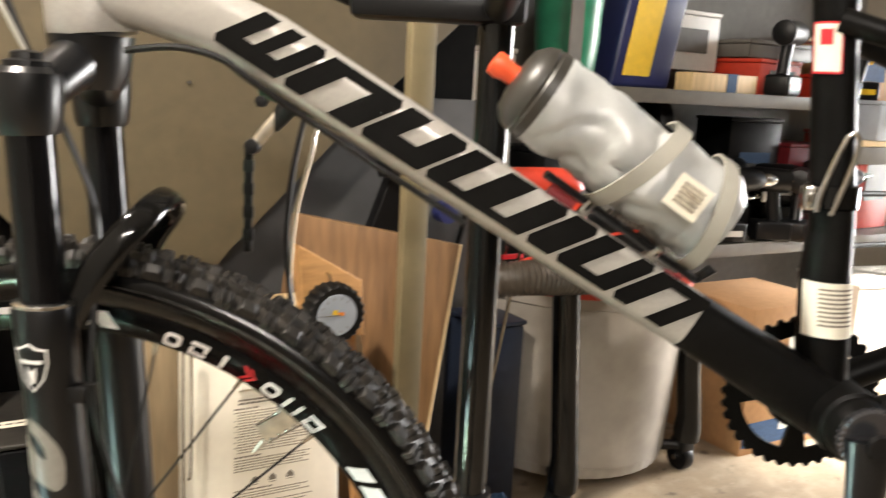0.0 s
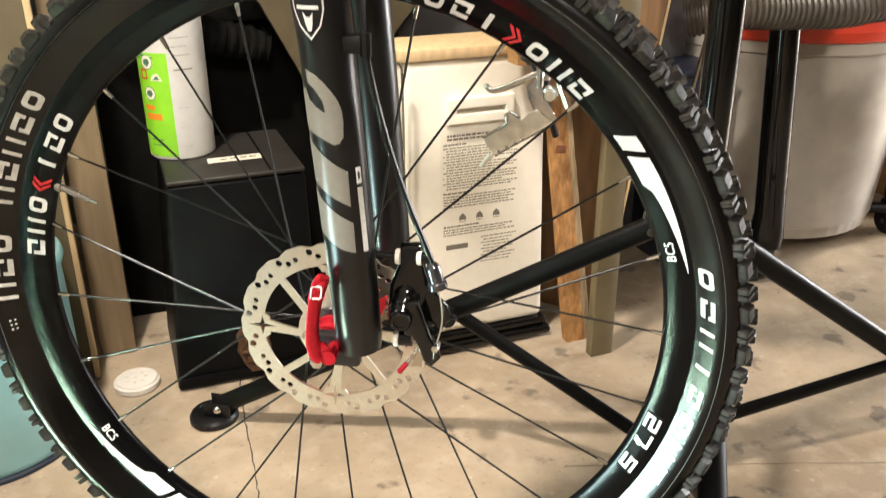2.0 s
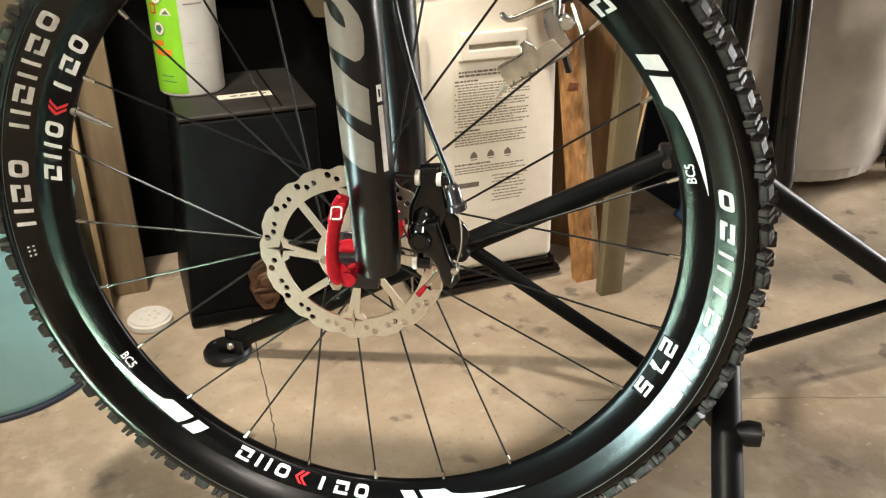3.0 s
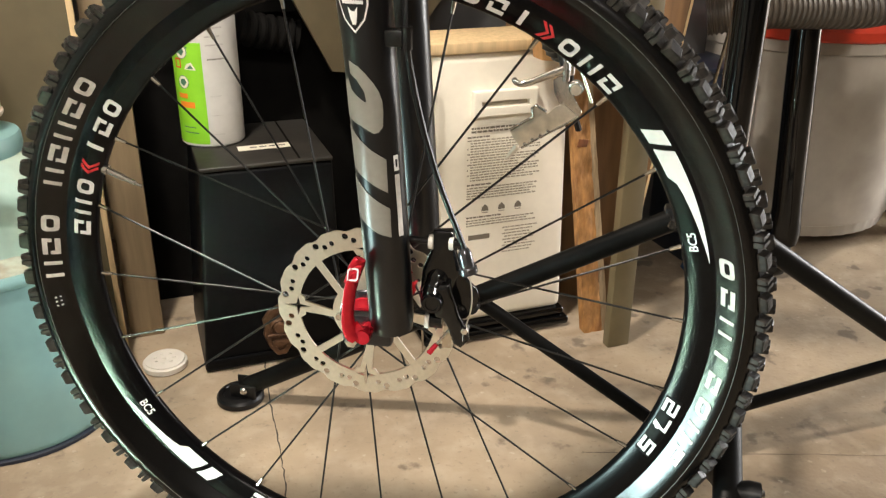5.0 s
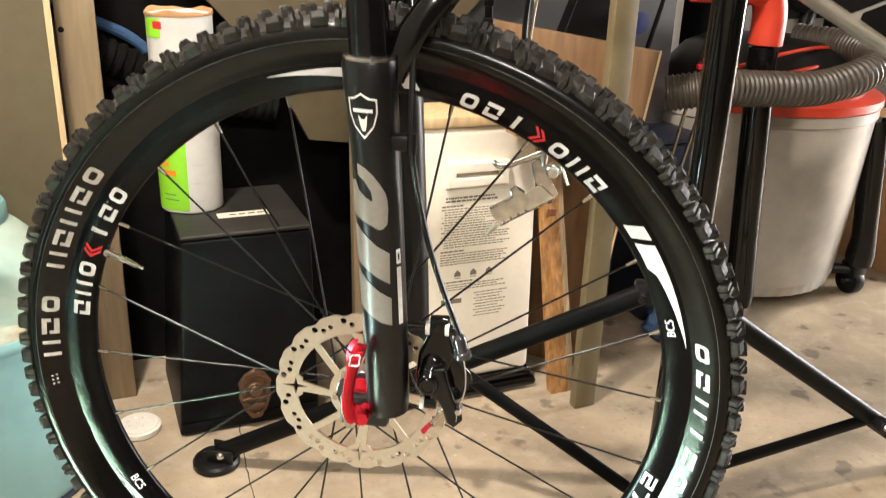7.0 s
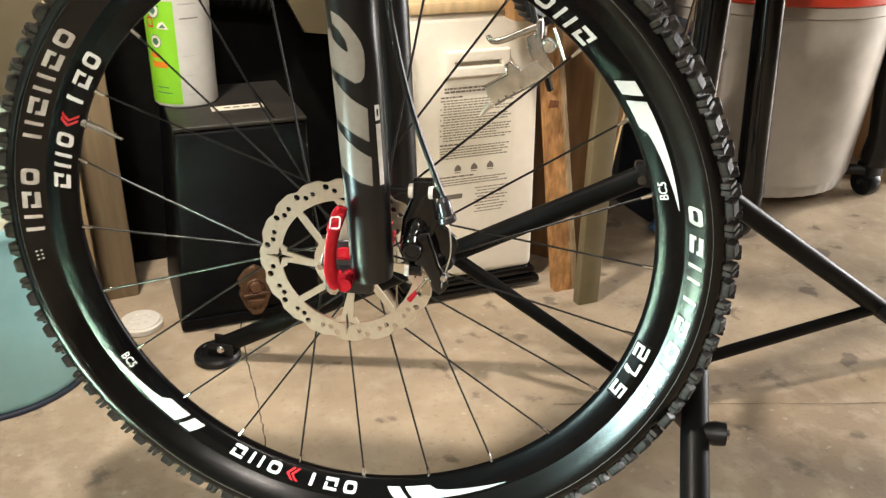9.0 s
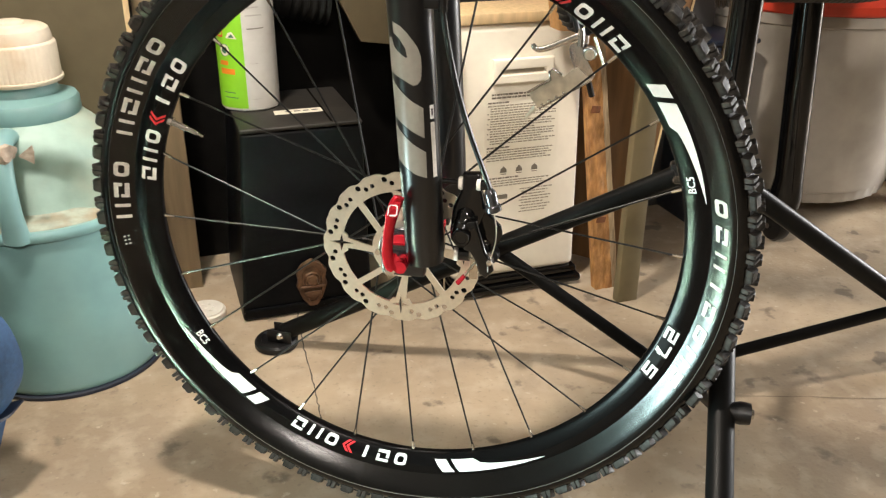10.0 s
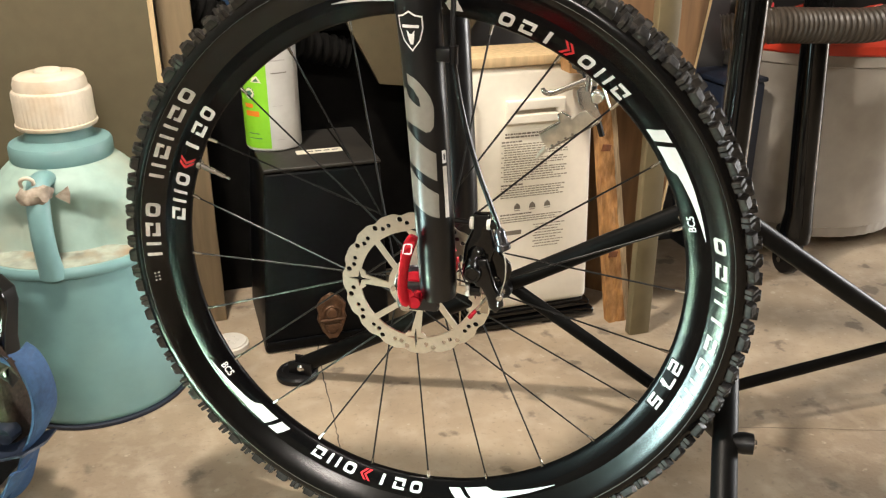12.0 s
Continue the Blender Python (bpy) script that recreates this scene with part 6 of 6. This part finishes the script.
part("elbow", tube([(-0.190, -0.285, 0.575), (-0.190, -0.285, 0.62), (-0.200, -0.285, 0.655), (-0.225, -0.285, 0.668), (-0.36, -0.285, 0.672)], [0.0295, 0.0295, 0.029, 0.027, 0.024], 24, steps=4), "vac_red", vac, "red elbow")
part("front_latch", block(0.205 + DX, 0.222 + DX, -0.135 + DY, -0.110 + DY, 0.28, 0.39, 0.003), "black_plastic", vac)
hose_pts = [Vector((-0.40, -0.30, 0.50)), Vector((-0.33, -0.345, 0.515)), Vector((-0.24, -0.355, 0.512)), Vector((-0.12, -0.36, 0.510)), Vector((0.0, -0.35, 0.532)), Vector((0.10, -0.28, 0.545)), Vector((0.14, -0.16, 0.55)), Vector((0.10, -0.06, 0.552))]
dense = []
for i in range(len(hose_pts) - 1):
    p0, p1, p2, p3 = hose_pts[max(i - 1, 0)], hose_pts[i], hose_pts[i + 1], hose_pts[min(i + 2, len(hose_pts) - 1)]
    for k in range(40):
        t = k / 40
        dense.append(0.5 * ((2 * p1) + (p2 - p0) * t + (2 * p0 - 5 * p1 + 4 * p2 - p3) * t * t + (3 * p1 - p0 - 3 * p2 + p3) * t ** 3))
part("hose", tube(dense, [0.0308 if k % 4 in (0, 1) else 0.0280 for k in range(len(dense))], 24), "hose", vac, "ribbed black suction hose")

# ---- shelf and clutter ----
shelf = wall_thing("metal_shelf", 1.75, 1.0, 0, "grey metal shelf rack along the wall", "shelf")
for z in (0.845, 0.45):
    part("board", block(-0.62, 0.95, -0.14, 0.22, z - 0.02, z, 0.002), "shelf", shelf)
    part("front_lip", block(-0.62, 0.95, -0.146, -0.141, z - 0.032, z + 0.002, 0.001), "shelf", shelf)
for x in (-0.60, 0.93):
    part("upright", block(x - 0.018, x + 0.018, -0.15, -0.1465, 0, 1.6), "shelf", shelf)

# Sheet added to darken the background between the shelf clutter; none is known there.
part("background_sheet", block(-0.62, 0.95, 0.221, 0.228, 0.05, 1.6), "shelf", shelf, "grey sheet added behind the rack to dim its background")

box = wall_thing("cardboard_box", 1.665, 0.70, 0, "brown cardboard box with a blue printed band", "box")
part("body", block(-0.15, 0.15, -0.12, 0.14, 0, 0.36, 0.003), "cardboard", box)
part("printed_band", block(-0.145, 0.145, -0.1215, -0.1203, 0.02, 0.08), "blue", box)
part("white_label", block(-0.02, 0.12, -0.1225, -0.1217, 0.05, 0.30), "white_label", box)

# tyre pressure gauge on its rubber guard, hung on the two-by-four
gauge = wall_thing("pressure_gauge", 0.374, 0.355, 0.515, "round tyre gauge in a black rubber guard", "gauge")
gd = lathe([(0.030, -0.012), (0.037, -0.014), (0.040, -0.010), (0.040, 0.016), (0.030, 0.018)], 72, "Y")
for v in gd.verts:
    if math.hypot(v.co.x, v.co.z) > 0.0365 and round(math.atan2(v.co.z, v.co.x) / (2 * math.pi / 72)) % 3 == 0:
        v.co.x *= 1.06
        v.co.z *= 1.06
part("guard", gd, "black_plastic", gauge)
part("dial", lathe([(0.001, -0.0130), (0.0285, -0.0130), (0.0290, -0.0110)], 48, "Y"), "dial", gauge, "pale blue dial face")
part("red_sector", move(slab([[(0.001, -0.001), (0.010, -0.001), (0.009, 0.004), (0.001, 0.004)]], 0.0004), facing(0.0, -0.0136, 0.0)), "orange_ink", gauge)
part("yellow_sector", move(slab([[(0, 0), (0.0, 0.008), (-0.006, 0.007), (-0.008, 0.002)]], 0.0004), facing(0.0, -0.0136, 0.0)), "yellow", gauge)
for k in range(11):
    a = radians(-40 + 26 * k)
    part("dial_tick", move(slab([[(-0.0006, 0.0215), (0.0006, 0.0215), (0.0006, 0.0255), (-0.0006, 0.0255)]], 0.0003), facing(0.0, -0.0134, 0.0) @ Matrix.Rotation(a, 4, "Z")), "ink", gauge)
part("needle", move(slab([[(-0.020, -0.0006), (0.004, -0.0010), (0.004, 0.0010), (-0.020, 0.0006)]], 0.0004), facing(0.0, -0.0142, 0.0)), "ink", gauge)
part("stem", tube([(0, 0.0, -0.038), (0, 0.0, -0.055)], 0.006, 10), "chrome", gauge)
part("hose", tube([(0, 0.0, -0.05), (0.01, 0.012, -0.09), (0.03, 0.02, -0.14)], 0.005, 8, steps=4), "black_plastic", gauge)
part("hanger", tube([(0, 0.012, 0.036), (0.004, 0.028, 0.045), (0.008, 0.045, 0.045)], 0.0025, 8), "steel", gauge)

# tool bag beside the jug
bag = thing("tool_bag", (-0.56, -0.03, 0), "open blue and grey cloth tool bag with a black tool", "tool bag")


def cloth_box(x0, x1, y0, y1, z0, z1, amount, freq, lean=0.0):
    bm = block(x0, x1, y0, y1, z0, z1, 0.012, 3)
    bmesh.ops.subdivide_edges(bm, edges=[e for e in bm.edges if e.calc_length() > 0.03], cuts=7, use_grid_fill=True)
    return crumple(leaning(bm, lean, 0, 0.3), amount, freq)


def ribbon(points, y0, y1, sway, thick=0.003):
    """A cloth strip that follows (x, z) points on a smooth way and spans y0 to y1."""
    pts = [Vector((x, 0, z)) for x, z in points]
    way = []
    for i in range(len(pts) - 1):
        p0, p1, p2, p3 = pts[max(i - 1, 0)], pts[i], pts[i + 1], pts[min(i + 2, len(pts) - 1)]
        for k in range(6):
            t = k / 6
            way.append(0.5 * ((2 * p1) + (p2 - p0) * t + (2 * p0 - 5 * p1 + 4 * p2 - p3) * t * t + (3 * p1 - p0 - 3 * p2 + p3) * t ** 3))
    way.append(pts[-1])
    bm = bmesh.new()
    rows = []
    for i, p in enumerate(way):
        q = i / len(way)
        rows.append([bm.verts.new((p.x + sway * math.sin(q * 7 + 1) * k / 8, y0 + (y1 - y0) * k / 8 + 0.004 * math.sin(q * 9 + k * 0.4), p.z + 0.003 * math.cos(q * 11 + k * 0.7))) for k in range(9)])
    for a, b in zip(rows, rows[1:]):
        for k in range(8):
            bm.faces.new((a[k], a[k + 1], b[k + 1], b[k]))
    bmesh.ops.recalc_face_normals(bm, faces=bm.faces[:])
    bmesh.ops.solidify(bm, geom=bm.faces[:], thickness=thick)
    return bm


part("body", cloth_box(-0.14, -0.020, -0.03, 0.05, 0.0, 0.10, 0.005, 22), "dark", bag)
part("pocket", cloth_box(-0.13, 0.060, -0.040, 0.010, 0.100, 0.200, 0.006, 24), "grey_cloth", bag, "dark grey cloth pocket")
part("pocket_band", cloth_box(-0.128, 0.066, -0.0455, -0.0405, 0.118, 0.142, 0.004, 24), "dark_blue", bag)
part("rim_tape", ribbon([(-0.12, 0.205), (-0.04, 0.202), (0.02, 0.206), (0.060, 0.219), (0.080, 0.236)], -0.047, -0.036, 0.002, 0.003), "grey_cloth", bag)
part("flap", ribbon([(0.070, 0.236), (0.086, 0.228), (0.098, 0.211), (0.104, 0.186), (0.102, 0.157), (0.092, 0.130), (0.075, 0.104), (0.056, 0.071), (0.036, 0.036), (0.014, 0.010)], -0.050, -0.005, 0.006), "blue", bag, "blue cloth flap")
part("inner_flap", ribbon([(0.090, 0.118), (0.050, 0.108), (0.0, 0.098), (-0.06, 0.088), (-0.13, 0.084)], -0.070, -0.01, 0.006), "dark_blue", bag, "dark lining")
part("front_flap", ribbon([(0.076, 0.096), (0.050, 0.060), (0.022, 0.030), (-0.03, 0.020), (-0.13, 0.018)], -0.080, -0.045, 0.004), "blue", bag, "blue front edge folded down")
tool_bm = slab([[(-0.10, 0.15), (0.048, 0.15), (0.052, 0.243), (0.064, 0.292), (0.063, 0.306), (0.052, 0.316), (0.034, 0.320), (-0.10, 0.321)]], 0.036, 0.008)
tool = part("tool", move(tool_bm, facing(0, -0.012, 0)), "black_plastic", bag, "black tool case")
part("side_rib", tube([(0.052, -0.024, 0.200), (0.058, -0.026, 0.250), (0.070, -0.024, 0.296), (0.062, -0.024, 0.316), (0.026, -0.022, 0.324)], 0.0055, 12, steps=5), "gloss_black", tool)
part("yellow_mark", move(slab([[(-0.040, -0.010), (0.0, -0.014), (0.022, -0.006), (0.030, 0.006), (0.024, 0.016), (0.010, 0.012), (-0.008, 0.002), (-0.040, -0.002)]], 0.002), facing(0.020, -0.0315, 0.240)), "yellow", tool)
for k in range(4):
    part("print_bar", block(0.024, 0.0285, -0.0318, -0.0300, 0.262 + 0.008 * k, 0.2675 + 0.008 * k), "yellow", tool)

# ---- clutter behind, along the wall ----
tool2 = wall_thing("black_hand_tool", 0.66, 0.66, 0, "black hand tool leaning against the grey sheet", "tool")
part("bar", tube([(-0.07, 0.0, 0.685), (0.02, 0.0, 0.680), (0.13, 0.0, 0.668)], [0.022, 0.021, 0.018], 16), "black_plastic", tool2)
part("handle", move(slab([[(-0.045, 0.665), (0.015, 0.668), (0.03, 0.50), (0.03, 0.0), (-0.02, 0.0), (-0.085, 0.56)]], 0.03, 0.003), facing(0, 0.02, 0)), "black_plastic", tool2)
part("strut", rod((0.128, 0.0, 0.66), (0.07, 0.0, 0.45), 0.005, 8), "black_paint", tool2)
part("blue_cap", lathe([(0.002, -0.03), (0.02, -0.028), (0.02, 0.0)], 20, "Y", (0.055, 0, 0.60)), "navy", tool2)

rods = wall_thing("steel_rods", 0.75, 0.60, 0, "pair of thin bright steel rods leaning upright", "rods")
for dx in (0.0, 0.022):
    part("rod", rod((dx + 0.105, 0.15, 0.004), (dx - 0.026, -0.165, 0.69 - dx * 3), 0.0033, 8), "steel", rods)
part("pink_clip", block(-0.006, 0.036, -0.108, -0.100, 0.540, 0.548, 0.001), "decal_red", rods)

bluebox = wall_thing("blue_bin", 0.845, 0.66, 0, "narrow dark blue plastic bin on the floor", "bin")
part("body", block(-0.05, 0.05, -0.04, 0.12, 0, 0.375, 0.006), "dark_blue", bluebox)
part("rim", block(-0.053, 0.053, -0.043, 0.123, 0.3755, 0.385, 0.003), "dark_blue", bluebox)
rag = wall_thing("blue_rag", 0.80, 0.55, 0, "crumpled blue rag lying on the floor", "rag")
rg = bmesh.new()
bmesh.ops.create_icosphere(rg, subdivisions=4, radius=0.04)
for v in rg.verts:
    v.co.z *= 0.8
    v.co += v.co.normalized() * 0.016 * noise.noise(v.co * 55)
    v.co.z = max(v.co.z + 0.03, 0.0)
part("cloth", rg, "blue", rag)

green_roll = wall_thing("green_roll", 1.24, 1.0, 0.847, "tall roll of green plastic film on the shelf", "roll")
part("film", crumple(lathe([(0.060, 0.0), (0.070, 0.004), (0.078, 0.10), (0.086, 0.30), (0.070, 0.31)], 40), 0.006, 14), "sheet_green", green_roll)
bagy = wall_thing("printed_sack", 1.47, 1.02, 0.847, "yellow and navy printed paper sack on the shelf", "sack")
part("body", leaning(block(-0.10, 0.10, -0.04, 0.06, 0, 0.30, 0.012, 3), 0.06, 0.0, 0.30), "navy", bagy)
part("yellow_field", leaning(block(-0.07, 0.02, -0.0425, -0.0405, 0.03, 0.29), 0.06, 0.0, 0.30), "yellow", bagy)
plank = wall_thing("short_plank", 1.655, 0.90, 0.847, "short pale wooden plank with blue tape on the shelf", "plank")
part("board", block(-0.115, 0.120, -0.03, 0.03, 0, 0.046, 0.002), "pale_wood", plank)
part("tape", block(0.008, 0.044, -0.0315, 0.0315, 0.0005, 0.0475), "blue", plank, "blue tape band")


def carton(u, v, z, w, d, h, mat, label, turn=0.0, strip=None):
    ob = wall_thing("storage_box", u, v, z, label, "box", turn, "boxes on the shelf")
    part("body", block(-w / 2, w / 2, -d / 2, d / 2, 0, h - 0.012, 0.004), mat, ob)
    part("lid", block(-w / 2 - 0.003, w / 2 + 0.003, -d / 2 - 0.003, d / 2 + 0.003, h - 0.0115, h, 0.003), mat, ob)
    if strip:
        part("label_field", block(-w * 0.3, w * 0.3, -d / 2 - 0.005, -d / 2 - 0.0035, h * 0.3, h * 0.7), strip, ob)
    return ob


carton(1.98, 1.05, 0.847, 0.20, 0.16, 0.10, "vac_red", "red metal box on the grey shelf", 6, "shelf")
carton(2.22, 1.02, 0.847, 0.16, 0.14, 0.07, "vac_red", "low red box on the grey shelf", -8, "shelf")
carton(1.70, 1.12, 0.904, 0.26, 0.12, 0.16, "white_plastic", "white plastic tub on the grey shelf", 4, "shelf")
carton(2.02, 1.08, 0.949, 0.30, 0.16, 0.05, "shelf", "flat grey tray stacked on a red box", 3)
carton(2.42, 1.08, 0.847, 0.20, 0.20, 0.20, "cardboard", "tan box at the end of the shelf", 0, "blue")
carton(1.02, 1.06, 0.0, 0.14, 0.14, 0.92, "white_plastic", "tall white carton standing behind the vacuum", 0)
carton(2.36, 0.84, 0.0, 0.36, 0.24, 0.33, "white_plastic", "large bright white carton on the floor", -10)
carton(2.46, 1.05, 0.452, 0.20, 0.20, 0.30, "vac_red", "tall red case on the lower shelf", 4, "shelf")


def machine(u, v, z, turn, label):
    """A black bench grinder: motor body, two guards, chrome nuts and a foot."""
    ob = wall_thing("bench_grinder", u, v, z, label, "grinder", turn, "grinders on the shelf")
    part("motor", lathe([(0.03, -0.10), (0.058, -0.09), (0.066, -0.05), (0.066, 0.05), (0.058, 0.09), (0.03, 0.10)], 32, "X", (0, 0, 0.135)), "black_paint", ob)
    for sx in (-1, 1):
        g = part("guard", lathe([(0.02, sx * 0.115), (0.080, sx * 0.118), (0.084, sx * 0.126), (0.084, sx * 0.150), (0.078, sx * 0.158), (0.02, sx * 0.160)], 32, "X", (0, 0, 0.135)), "black_plastic", ob)
        part("nut", lathe([(0.004, sx * 0.162), (0.016, sx * 0.163), (0.018, sx * 0.175), (0.004, sx * 0.178)], 6, "X", (0, 0, 0.135)), "chrome", g)
        part("shaft", rod((sx * 0.095, 0, 0.135), (sx * 0.12, 0, 0.135), 0.022, 16), "steel", ob)
        part("tool_rest", block(sx * 0.14 - 0.03, sx * 0.14 + 0.03, -0.115, -0.086, 0.115, 0.121, 0.001), "chrome", g)
    part("foot", join(block(-0.09, 0.09, -0.07, 0.07, 0, 0.018, 0.005), block(-0.05, 0.05, -0.045, 0.045, 0.019, 0.08, 0.006)), "black_plastic", ob)
    part("name_plate", block(-0.035, 0.035, -0.0725, -0.0705, 0.115, 0.15), "white_label", ob)
    return ob


def power_tool(u, v, z, turn, label, accent):
    """A cordless drill lying on its battery: motor case, chuck, grip, trigger and battery block."""
    ob = wall_thing("power_drill", u, v, z, label, "drill", turn, "tools on the shelf")
    part("motor_case", tube([(-0.075, 0, 0.165), (-0.070, 0, 0.165), (0.02, 0, 0.168), (0.055, 0, 0.168), (0.065, 0, 0.168)], [0.020, 0.033, 0.034, 0.026, 0.020], 20), "black_plastic", ob)
    part("chuck", tube([(0.066, 0, 0.168), (0.085, 0, 0.168), (0.105, 0, 0.168), (0.112, 0, 0.168)], [0.019, 0.020, 0.014, 0.008], 16), "chrome", ob)
    part("bit", rod((0.112, 0, 0.168), (0.165, 0, 0.168), 0.003, 8), "steel", ob)
    part("grip", tube([(-0.028, 0, 0.145), (-0.036, 0, 0.10), (-0.045, 0, 0.055)], [0.022, 0.019, 0.021], 16, flat=(1.0, 0.8)), "black_plastic", ob)
    part("trigger", block(-0.014, -0.004, -0.008, 0.008, 0.105, 0.135, 0.003), accent, ob)
    part("battery", block(-0.085, 0.015, -0.035, 0.035, 0.0, 0.055, 0.008, 3), "black_plastic", ob)
    part("battery_stripe", block(-0.070, 0.0, -0.0362, -0.0352, 0.018, 0.034), accent, ob)
    return ob


for u, v, z, turn, lab, acc in ((1.93, 0.90, 0.847, 20, "black cordless drill with a red trigger on the shelf", "decal_red"), (2.12, 0.91, 0.847, 160, "black cordless drill turned about on the shelf", "decal_grey"),
                                (2.30, 0.90, 0.847, -30, "black cordless drill with a yellow stripe on the shelf", "yellow"), (1.42, 0.92, 0.452, 15, "black cordless drill on the lower shelf", "decal_grey"),
                                (1.88, 0.90, 0.452, 150, "black cordless drill between the grinders", "white_label"), (2.25, 0.90, 0.452, 10, "black cordless drill with a red trigger on the lower shelf", "decal_red")):
    power_tool(u, v, z, turn, lab, acc)
bench = wall_thing("wooden_ledge", 2.40, 0.81, 0, "pale-edged grey ledge on black rails beside the shelf", "ledge")
part("board", block(-0.35, 0.35, -0.035, 0.035, 0.672, 0.722, 0.003), "shelf", bench)
part("edge_strip", block(-0.35, 0.35, -0.039, 0.035, 0.7225, 0.738, 0.002), "pale_wood", bench, "pale wooden top edge")
for z in (0.59, 0.44):
    part("rail", tube([(-0.35, -0.01, z), (0.33, -0.01, z - 0.015)], 0.008, 12), "black_paint", bench, "thin black rail")
for x in (0.02, 0.32):
    part("leg", block(x - 0.015, x + 0.015, -0.02, 0.02, 0, 0.6715, 0.002), "black_paint", bench)
carton(2.24, 0.805, 0.7385, 0.16, 0.07, 0.11, "dial", "small pale blue-grey box on the ledge", 3, "white_label")
carton(1.56, 1.08, 0.452, 0.20, 0.16, 0.30, "black_plastic", "tall black tool case on the lower shelf", 5, "decal_grey")
carton(1.98, 1.09, 0.452, 0.20, 0.14, 0.33, "black_plastic", "tall black tool case beside the drills", -4, "blue")
carton(2.20, 1.08, 0.452, 0.20, 0.16, 0.26, "dark_red", "dark red tool case on the lower shelf", 2, "black_plastic")
carton(1.22, 1.04, 0.452, 0.16, 0.18, 0.24, "black_plastic", "black tool case at the end of the lower shelf", 8, "decal_grey")
for u, v, turn, lab in ((1.60, 0.885, 200, "black cordless drill lying before a tool case"), (1.78, 0.89, -15, "black cordless drill with a pale stripe on the lower shelf"), (2.02, 0.885, 35, "black cordless drill beside a tall case")):
    power_tool(u, v, 0.452, turn, lab, "white_label")
carton(1.40, 1.06, 0.452, 0.30, 0.20, 0.16, "black_plastic", "black tool case under a grinder on the lower shelf", 4, "decal_grey")
machine(1.42, 1.04, 0.613, -14, "black bench grinder standing on a tool case")
machine(1.68, 0.97, 0.452, 12, "black bench grinder with chrome nuts on the shelf")
carton(1.86, 1.10, 0.452, 0.22, 0.18, 0.20, "black_plastic", "black tool case behind the drills", -6, "white_label")
machine(2.05, 1.0, 0.452, -20, "black bench grinder beside a red case")
def floor_line(points, wide, seed):
    """A ragged line on the slab: the dirt of the crack and the thin straight line."""
    rnd = random.Random(seed)
    bm = bmesh.new()
    way = []
    for (x0, y0), (x1, y1) in zip(points, points[1:]):
        for k in range(6):
            t = k / 6
            way.append((x0 + (x1 - x0) * t + rnd.uniform(-0.0012, 0.0012), y0 + (y1 - y0) * t + rnd.uniform(-0.0012, 0.0012)))
    rows = []
    for i, (x, y) in enumerate(way):
        nx, ny = way[min(i + 1, len(way) - 1)][0] - way[max(i - 1, 0)][0], way[min(i + 1, len(way) - 1)][1] - way[max(i - 1, 0)][1]
        q = math.hypot(nx, ny)
        w = wide * rnd.uniform(0.35, 1.0)
        rows.append((bm.verts.new((x - ny / q * w, y + nx / q * w, 0.0006)), bm.verts.new((x + ny / q * w, y - nx / q * w, 0.0006))))
    for p, q in zip(rows, rows[1:]):
        bm.faces.new((p[0], p[1], q[1], q[0]))
    return bm


setting("floor_crack", floor_line([(-0.345, 0.545), (-0.318, 0.47), (-0.292, 0.41), (-0.253, 0.325), (-0.225, 0.27), (-0.190, 0.20), (-0.165, 0.15), (-0.150, 0.10)], 0.0013, 3), "crack", "hairline crack in the concrete floor", "crack", turned=False)
setting("floor_thin_line", floor_line([(0.20, 0.284), (0.411, 0.321), (0.607, 0.355), (0.90, 0.406), (1.3, 0.475)], 0.0016, 5), "joint", "faint straight thin line across the concrete floor", "crack", turned=False)

# tread blocks: the near rows singly, the far rows joined
random.seed(7)
knob_kinds = [knob_mesh(k) for k in range(4)]
far = bmesh.new()
for i in range(KNOBS):
    for row in (-2, -1, 1, 2):
        me = knob_kinds[(i % 2) if abs(row) == 2 else 2 + i % 2]
        m = knob_pose(i, row)
        if row < 0 or (row == 1 and i % 2 == 0 and i < 2 * 38):
            ob = new("tread_knob", me)
            ob.parent = tyre_ob
            ob.matrix_local = m
        else:
            n0 = len(far.verts)
            far.from_mesh(me)
            far.verts.ensure_lookup_table()
            bmesh.ops.transform(far, matrix=m, verts=far.verts[n0:])
rest = part("far_tread", far, "tread", tyre_ob, smooth=False)
rest["kind"] = "stuff"
